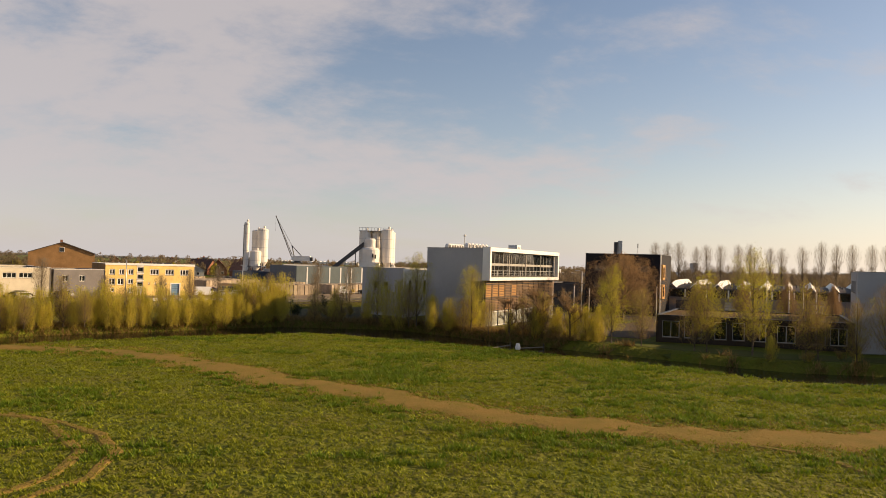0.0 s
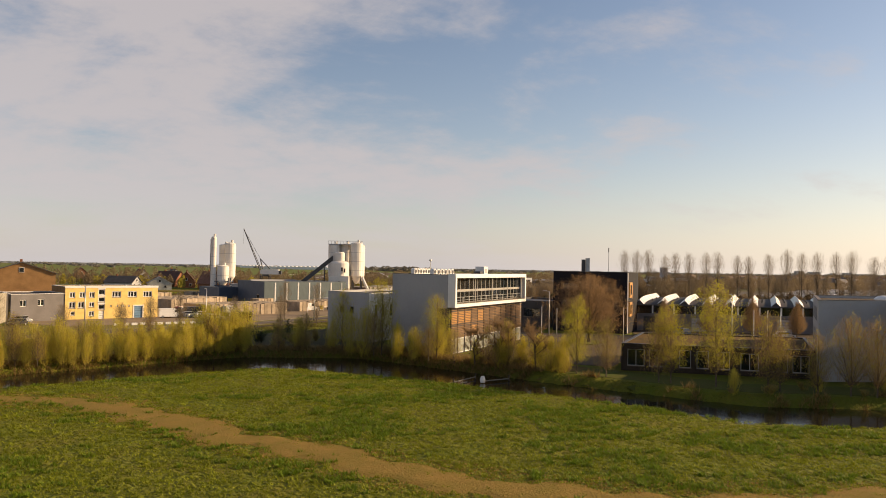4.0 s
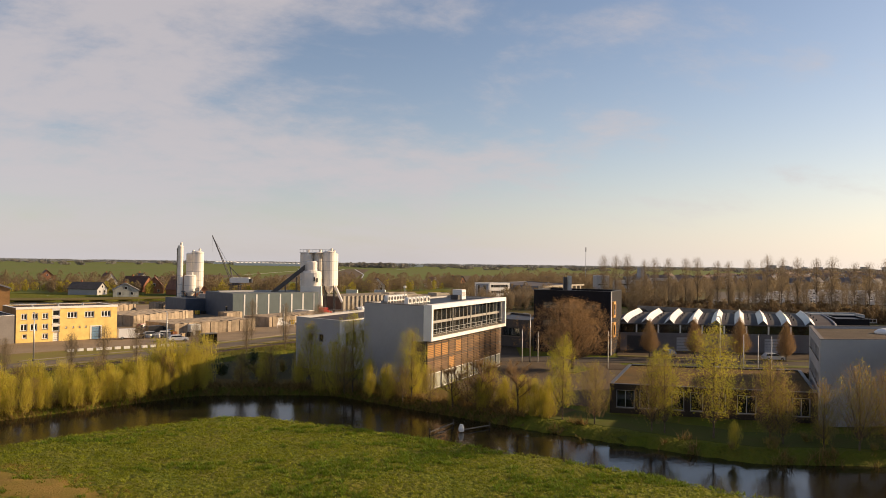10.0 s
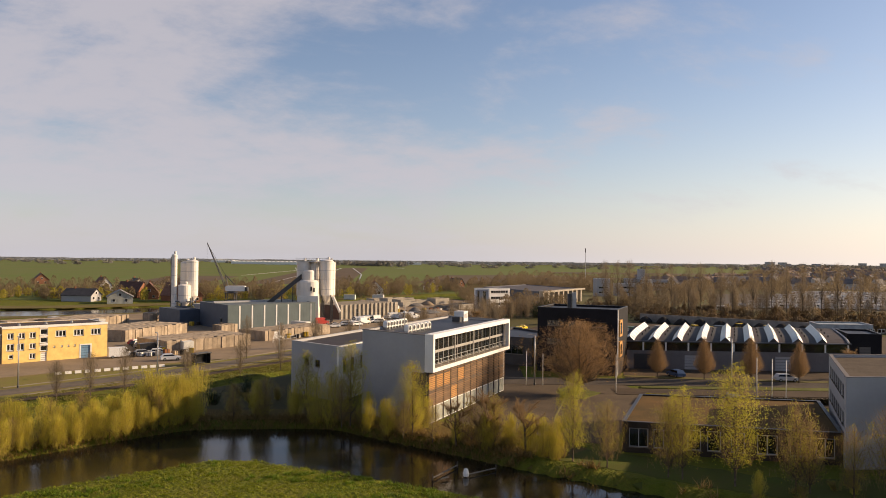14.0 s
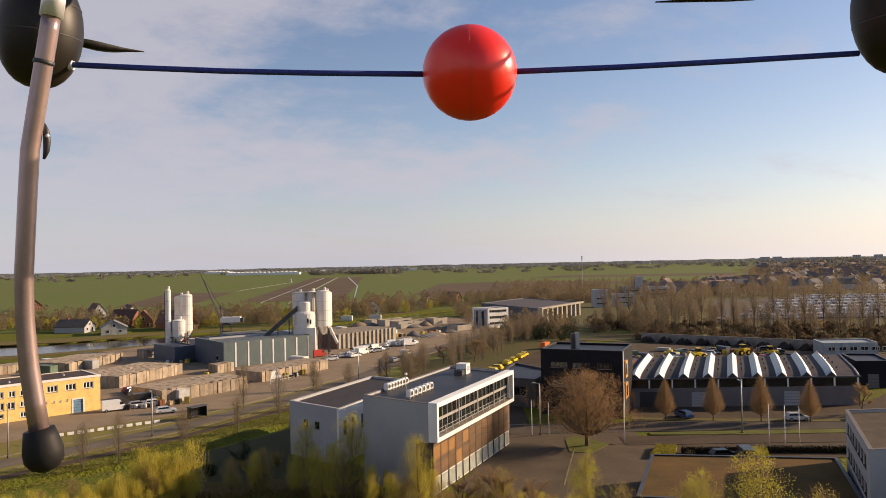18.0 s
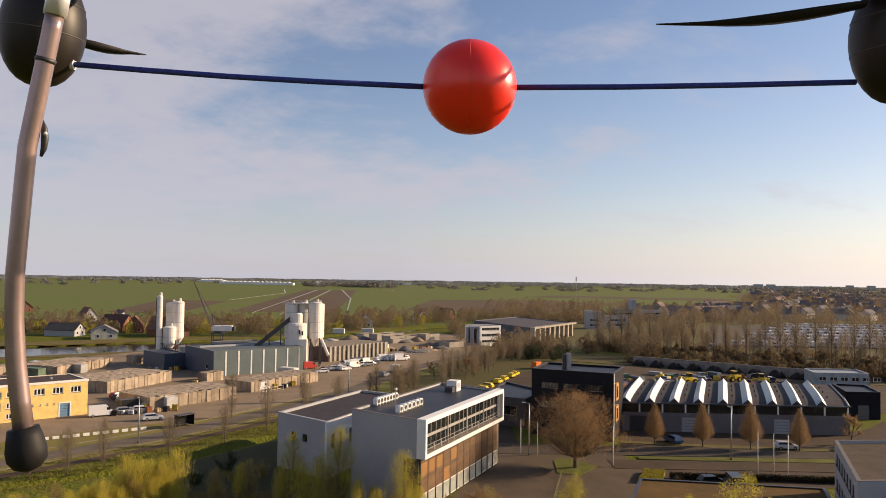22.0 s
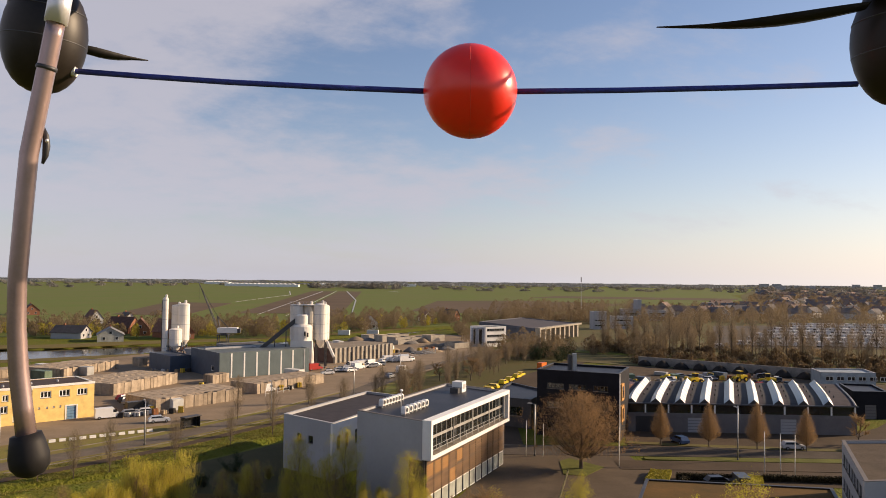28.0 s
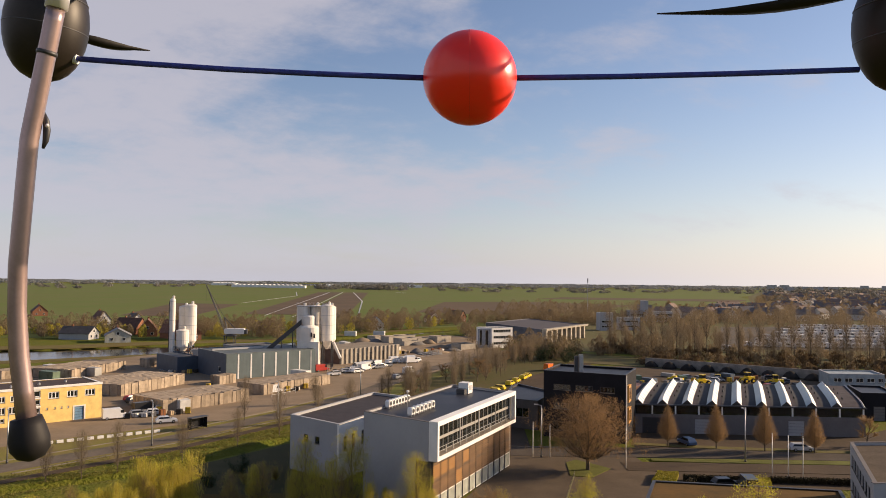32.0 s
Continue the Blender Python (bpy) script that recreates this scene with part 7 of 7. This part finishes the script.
woods("horizon_trees", scatter(520, (-2900, 2900), (2600, 4500), (2.5, 4.5), (40, 110)), HAZEWOOD, "tree line along the horizon, distance haze put into its pale colour", 150, 3.0, 8, False, 0.4)
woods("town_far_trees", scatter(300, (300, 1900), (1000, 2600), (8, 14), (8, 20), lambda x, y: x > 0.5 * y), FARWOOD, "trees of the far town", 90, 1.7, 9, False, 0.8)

# far town, greenhouses, caravans
r4 = random.Random(12)
# town walls and roofs dulled: distance haze is put into their colours
town = [gabled("town_house", 300, 700, 20, 9, 12, 5.5, 9.5, mat("dull_brick", (0.32, 0.26, 0.22), 0.9), mat("dull_slate", (0.17, 0.16, 0.16), 0.9), "terraced house in the far town", "town houses", near_by=False), gabled("town_house", 330, 720, 70, 9, 14, 5.2, 9.0, mat("dull_white", (0.55, 0.53, 0.50), 0.9), bpy.data.materials["dull_slate"], "pale house in the far town", "town houses", near_by=False), gabled("town_house", 360, 740, 40, 10, 18, 6, 10, mat("dull_tan", (0.40, 0.35, 0.30), 0.9), mat("dull_tile", (0.24, 0.18, 0.15), 0.9), "row house in the far town", "town houses", near_by=False)]
for k in range(185):
    y = 600 + 1500 * r4.random() ** 1.5
    x = y * r4.uniform(0.28 if y < 780 else 0.49, 0.66) + 20
    copy_thing(r4.choice(town), pose(x, y, 0, 0, 0, r4.uniform(0, 180)))
for k in range(9):
    y = r4.uniform(1900, 3200)
    x = y * r4.uniform(0.5, 0.68)
    w = r4.uniform(10, 26)
    # wall colour paled to stand in for distance haze
    b0, _ = building("town_block", [(x, y), (x + w, y), (x + w, y + 20), (x, y + 20)], r4.uniform(12, 21), "apartment block on the far skyline, paled in colour for haze", "apartment block", walls=mat("haze_painted_block", (0.42, 0.42, 0.43), 0.9) if k == 0 else bpy.data.materials["haze_painted_block"], coping=None, group="far blocks")
v = thing("caravan", (150, 345, 0.05), "white caravan on a storage field", "caravan", "stored caravans")
part("body", Mesh().box(-1.1, -2.6, 0.5, 1.1, 2.6, 2.6), mat("dull_caravan", (0.62, 0.61, 0.59), 0.6), v)
part("window", Mesh().box(-1.13, -1.2, 1.4, 1.13, 1.2, 2.0), CARGLASS, v)
part("wheel", Mesh().tube([(-1.1, 0, 0.35), (1.1, 0, 0.35)], 0.35, 10), TYRE, v)
for k in range(112):
    i, j = k % 16, k // 16
    copy_thing(v, pose(168 + i * 4.6 + j * 17.5 + r4.uniform(-0.8, 0.8), 362 + j * 24 - i * 0.5 + r4.uniform(-1.5, 1.5), 0.27, 0, 0, r4.uniform(-15, 15)))
for x, y, w in ((-445, 2170, 100), (-340, 2110, 105), (-232, 2340, 60), (-600, 2600, 80), (60, 2450, 40)):
    g = thing("greenhouse", (x, y, 0.1), "long white greenhouse far across the polder", "greenhouse", "greenhouses")
    part("glass_house", Mesh().box(0, 0, 0, w, 40, 6.5), FRAMEW, g)
    for k in range(int(w / 12)):
        part("gable", Mesh().add([(k * 12, 0, 6.5), (k * 12 + 12, 0, 6.5), (k * 12 + 6, 0, 9), (k * 12, 40, 6.5), (k * 12 + 12, 40, 6.5), (k * 12 + 6, 40, 9)], [(0, 1, 2), (5, 4, 3), (0, 2, 5, 3), (2, 1, 4, 5)]), FRAMEW, g)
g = thing("radio_mast", (165, 640, 0), "slim grey radio mast above the trees", "mast")
part("pole", Mesh().tube([(0, 0, 0), (0, 0, 32)], [0.3, 0.14], 8), PALE, g)
part("antenna_head", Mesh().lathe((0, 0, 28.5), [(0.42, 0), (0.42, 3.6)], 8), GREYWALL, g)

# small jetty frame in the canal
g = thing("canal_jetty", (9, 97.2, -1.05), "low timber frame with white posts in the water", "jetty")
for p, q in (((-2.9, -2.7), (0.2, 2.2)), ((0.8, -1.6), (4.4, 0.9)), ((-2.0, -3.0), (-1.2, -2.4))):
    part("beam", Mesh().tube([(*p, 0.25), (*q, 0.25)], 0.08, 6), KERB, g)
for x, y in ((-2.9, -2.7), (0.2, 2.2), (0.8, -1.6), (4.4, 0.9)):
    part("post", Mesh().tube([(x, y, -0.9), (x, y, 0.7)], 0.09, 6), BARK, g)
part("float", Mesh().lathe((0.8, -1.6, 0.1), [(0.3, 0), (0.35, 0.3), (0.2, 0.8)], 8), FRAMEW, g)

# grass of the meadow
def tufts(name, n, xs, ys, hs, w, material, label, seed, keep, per=4):
    rs = np.random.default_rng(seed)
    x, y = rs.uniform(*xs, n), rs.uniform(*ys, n)
    ok = np.array([keep(a_, b_) for a_, b_ in zip(x, y)])
    x, y = x[ok], y[ok]
    z = np.array([ground_height(a_, b_) for a_, b_ in zip(x, y)])
    base = np.repeat(np.stack([x, y, z - 0.02], 1), per, 0)
    k = len(base)
    an = rs.uniform(0, 2 * np.pi, k)
    hgt = rs.uniform(*hs, k)
    lean = rs.uniform(0.4, 1.5, k) * hgt
    base[:, 0] += rs.normal(0, w * 2.2, k)
    base[:, 1] += rs.normal(0, w * 2.2, k)
    side = np.stack([np.cos(an), np.sin(an), 0 * an], 1) * w
    tip = base + np.stack([-np.sin(an) * lean, np.cos(an) * lean, hgt], 1)
    V = np.stack([base - side, base + side, tip], 1).reshape(-1, 3)
    me = bpy.data.meshes.new(name)
    me.from_pydata(V.tolist(), [], np.arange(k * 3).reshape(-1, 3).tolist())
    me.materials.append(material)
    return tagged(new(name, me), label, "grass", kind="stuff")


PATHLINE = [(-48, 76), (-34, 75), (-26, 71), (-19, 65.3), (-13, 60.3), (-7.7, 56.8), (-2.9, 53), (4.2, 47.9), (13, 44.9), (20, 43.8), (26, 44), (60, 47)]


def on_meadow(x, y):
    d_, s = near((x, y), CANAL)
    i = min(int(s), len(CANAL) - 2)
    h_ = CANAL[i][2] + (CANAL[i + 1][2] - CANAL[i][2]) * (s - i)
    if d_ < h_ - 0.1:
        return False
    dp = near((x, y), PATHLINE)[0] + 0.9 * noise.noise((x * 0.25, y * 0.25, 2))
    if dp < 2.7 and noise.noise((x * 1.1, y * 1.1, 7)) < 0.3 * (2.7 - dp) - 0.35:
        return False
    # this side of the canal only
    a_, b_ = CANAL[i], CANAL[i + 1]
    return (b_[0] - a_[0]) * (y - a_[1]) - (b_[1] - a_[1]) * (x - a_[0]) < 0


def clumpy(x, y):
    return noise.noise((x * 0.8, y * 0.8, 11)) + 0.6 * noise.noise((x * 0.16, y * 0.2, 12)) > 0.02 and on_meadow(x, y)


def lush(x, y):
    far_off = near((x, y), PATHLINE)[0]
    band = 0.14 if far_off > 3 and y > 48 - x * 0.3 and x > -6 else (0.12 if 2.5 < far_off < 6 and x > -18 else 0.42)
    return noise.noise((x * 0.10, y * 0.2, 5)) + 0.9 * noise.noise((x * 0.6, y * 0.75, 6)) > band and on_meadow(x, y)


tufts("meadow_grass", 90000, (-48, 60), (22, 106), (0.06, 0.16), 0.06, BLADE, "short trodden meadow grass", 1, on_meadow, 3)
tufts("grass_clumps", 46000, (-48, 60), (22, 106), (0.10, 0.24), 0.04, BLADE, "knee-high grass clumps in the meadow", 4, clumpy, 7)
tufts("lush_tufts", 46000, (-48, 60), (30, 106), (0.16, 0.38), 0.05, LUSH, "taller dark green tufts in the meadow", 2, lush, 8)


def by_path(x, y):
    d_ = near((x, y), PATHLINE)[0] + 1.6 * noise.noise((x * 0.3, y * 0.3, 31)) + 0.8 * noise.noise((x * 1.3, y * 1.3, 32))
    return d_ < 4.0 and on_meadow(x, y) or d_ < 2.6


tufts("dry_path_grass", 60000, (-48, 60), (38, 82), (0.03, 0.12), 0.05, leaf_mat("dry_grass", (0.32, 0.20, 0.055), 0.25, 0.3), "short dry straw-brown grass along the worn path", 9, by_path, 4)


def on_far_edge(x, y):
    d_, s = near((x, y), CANAL)
    i = min(int(s), len(CANAL) - 2)
    a_, b_ = CANAL[i], CANAL[i + 1]
    h_ = a_[2] + (b_[2] - a_[2]) * (s - i)
    if x > 16 and noise.noise((x * 0.5, y * 0.5, 41)) < 0.25:
        return False
    return h_ - 0.7 < d_ < h_ + 2.6 + noise.noise((x * 0.2, y * 0.2, 4)) and (b_[0] - a_[0]) * (y - a_[1]) - (b_[1] - a_[1]) * (x - a_[0]) > 0


tufts("bank_reeds", 130000, (-75, 75), (60, 128), (0.35, 1.1), 0.05, leaf_mat("straw_reeds", (0.25, 0.17, 0.06), 0.3, 0.4), "dry straw-coloured reeds along the waterline", 3, on_far_edge, 4)

def on_verge(x, y):
    """Between the canal thicket and the estate road."""
    if (x + 40) * 26.5 - (y - 138.5) * 22 > 0 and x > -41:
        return False
    return near((x, y), [(-75, 126), (-60, 142.5), (-41, 162.7), (-22.5, 190.5), (-5.8, 222)])[0] < 17 and near((x, y), [(-60, 142.5), (-41, 162.7), (-22.5, 190.5), (-5.8, 222)])[0] > 3.2 and near((x, y), DITCH)[0] > 1.6 and (x + 41) * 27.8 - (y - 162.7) * 18.5 > 0 and near((x, y), [(-56, 134.5), (-38, 154.5), (-19, 182), (-2, 214)])[0] > 1.3 and noise.noise((x * 0.25, y * 0.25, 21)) > -0.25


tufts("verge_grass", 60000, (-75, 5), (95, 225), (0.1, 0.35), 0.06, leaf_mat("verge_blades", (0.20, 0.18, 0.042), 0.3, 0.35, 0.4, 0.3), "rough grass of the road verge", 8, on_verge, 4)

# the hovering drone with its marker ball
F_ = 1568 / 2 / math.tan(radians(LENS / 2))


def view(px, py, dist):
    """A point of the drone, seen from its camera mount at that distance ahead."""
    return Vector(((px - 784) / F_ * dist, (441 - py) / F_ * dist, -dist))


drone = thing("drone", (0, 0, 0), "dark multirotor drone with a red marker ball on a navy cord", "drone")
drone.matrix_basis = tilt(*RIG)
BALL_AT = view(831.5, 145, 0.52)
m = Mesh()
bm = bmesh.new()
bmesh.ops.create_uvsphere(bm, u_segments=48, v_segments=32, radius=0.0323)
m.v, m.f = [tuple(v_.co + BALL_AT) for v_ in bm.verts], [tuple(v_.index for v_ in f_.verts) for f_ in bm.faces]
bm.free()
ball = part("marker_ball", m, BALLRED, drone, "glossy orange-red plastic ball", smooth=True)
ring = [BALL_AT + 0.0324 * Vector((-0.02, math.cos(w), math.sin(w))) for w in [2 * math.pi * k / 48 for k in range(49)]]
part("seam", Mesh().tube(ring, 0.00012, 4), mat("ball_seam", (0.70, 0.025, 0.01), 0.5), ball)
pl = [view(128, 110, 0.52), view(250, 119, 0.52), view(400, 129, 0.52), view(560, 137, 0.52), view(752, 144.5, 0.52)]
pr = [view(912, 144.5, 0.52), view(1100, 142, 0.52), view(1300, 137, 0.52), view(1514, 130, 0.52)]
part("cord", Mesh().tube(pl, 0.0020, 8), CORD, drone, "taut navy cord", smooth=True)
part("cord", Mesh().tube(pr, 0.0020, 8), CORD, drone, "taut navy cord", smooth=True)


def pod(cx, cy, rx, ry, lean, dist):
    """A tapering motor shell with seam rings."""
    prof = [(max(0.02, math.cos(w_) ** 0.85), math.sin(w_)) for w_ in [math.pi * (k / 15 - 0.5) for k in range(13)]] + [(0.58, 0.95), (0.54, 1.15)]
    c = view(cx, cy, dist)
    sx, sy = rx / F_ * dist, ry / F_ * dist
    mm = Mesh()
    pts = [c + Vector((math.sin(lean) * h_ * sy, math.cos(lean) * h_ * sy, 0)) for r_, h_ in prof]
    mm.tube(pts, [r_ * sx for r_, h_ in prof], 36)
    body = part("motor_pod", mm, PODMAT, drone, "dark brown motor shell", smooth=True)
    for h_ in (-0.1, 0.45):
        r_ = math.cos(math.asin(h_)) ** 0.85
        a_ = c + Vector((math.sin(lean) * h_ * sy, math.cos(lean) * h_ * sy, 0))
        b_ = c + Vector((math.sin(lean) * (h_ + 0.02) * sy, math.cos(lean) * (h_ + 0.02) * sy, 0))
        part("seam_ring", Mesh().tube([a_, b_], r_ * sx * 1.004, 36), DARKSTEEL, body, smooth=True)
    return body


def blade(p, q, width, parent, droop=0.0):
    """A thin tapering propeller blade from its hub p to its tip q."""
    mm = Mesh()
    v, f = [], []
    n = 8
    for k in range(n + 1):
        t_ = k / n
        c = p.lerp(q, t_) + Vector((0, -droop * math.sin(math.pi * t_), 0))
        w = width * (0.75 + 0.5 * math.sin(math.pi * min(1, t_ * 1.3))) * (1 - 0.85 * t_ ** 2)
        v += [c + Vector((0, 0.2 * w, w)), c + Vector((0, 0.28 * w, 0)), c + Vector((0, -0.2 * w, -w)), c + Vector((0, -0.28 * w, 0))]
    for k in range(n):
        for j in range(4):
            f.append((k * 4 + j, k * 4 + (j + 1) % 4, k * 4 + 4 + (j + 1) % 4, k * 4 + 4 + j))
    mm.add(v, f + [(3, 2, 1, 0), (n * 4, n * 4 + 1, n * 4 + 2, n * 4 + 3)])
    return part("propeller_blade", mm, RUBBER, parent, "thin black blade", smooth=True)


left_pod = pod(76, 50, 70, 100, 0.12, 0.52)
right_pod = pod(1586, 62, 76, 106, -0.12, 0.52)
blade(view(126, 70, 0.60), view(258, 94, 0.64), 0.010, drone, 0.001)
blade(view(1530, -8, 0.50), view(1160, 31, 0.54), 0.0085, drone, 0.004)
blade(view(160, -62, 0.52), view(560, -58, 0.52), 0.012, drone)
part("hub", Mesh().tube([view(128, -170, 0.5), view(120, -90, 0.5)], [0.024, 0.020], 16), HUBMAT, drone, "grey-green rotor hub", smooth=True)
part("hub", Mesh().tube([view(1530, -170, 0.5), view(1540, -70, 0.5)], [0.024, 0.018], 16), HUBMAT, drone, "grey-green rotor hub", smooth=True)
part("clamp", Mesh().tube([view(120, -90, 0.5), view(110, -60, 0.5)], [0.022, 0.014], 12), FRAMED, drone)
part("clamp", Mesh().tube([view(1540, -70, 0.5), view(1556, -40, 0.5)], [0.022, 0.014], 12), FRAMED, drone)
part("cord_ring", Mesh().tube([view(120, 110, 0.52), view(132, 111, 0.52)], 0.0035, 10), FRAMEW, drone)
LEGPX = [(97, 20), (92, 45), (80, 105), (66, 175), (50, 255), (43, 330), (36, 410), (30, 480), (29, 560), (33, 640), (41, 705), (48, 760)]
part("landing_leg", Mesh().tube([view(a_, b_, 0.44) for a_, b_ in LEGPX], [0.0052] * 9 + [0.0055, 0.0055, 0.0058], 16), LEGMAT, drone, "brownish anodised landing leg", smooth=True)
part("leg_sleeve", Mesh().tube([view(108, -40, 0.44), view(97, 22, 0.44)], 0.0064, 16), CHROME, drone, "bright leg sleeve", smooth=True)
part("joint_ring", Mesh().tube([view(81.5, 98, 0.44), view(80, 105, 0.44)], 0.0058, 16), DARKSTEEL, drone, smooth=True)
part("rubber_foot", Mesh().tube([view(46, 752, 0.44), view(49, 768, 0.44), view(52, 790, 0.44), view(54, 808, 0.44), view(55, 822, 0.44), view(56, 829, 0.44)], [0.0085, 0.0098, 0.0112, 0.0108, 0.0075, 0.002], 20), RUBBER, drone, "bulging black rubber foot", smooth=True)
part("clip", Mesh().tube([view(76, 208, 0.445), view(80, 222, 0.445), view(81, 240, 0.445), view(79, 258, 0.445), view(74, 272, 0.445)], [0.0008, 0.0018, 0.0022, 0.0018, 0.0008], 8), FRAMED, drone, smooth=True)
# tiny bright bead added to stand in for the clip's glint
part("clip_glint", Mesh().lathe(view(82, 231, 0.442), [(0.0006, -0.001), (0.0013, 0), (0.0006, 0.001)], 8), CHROME, drone)
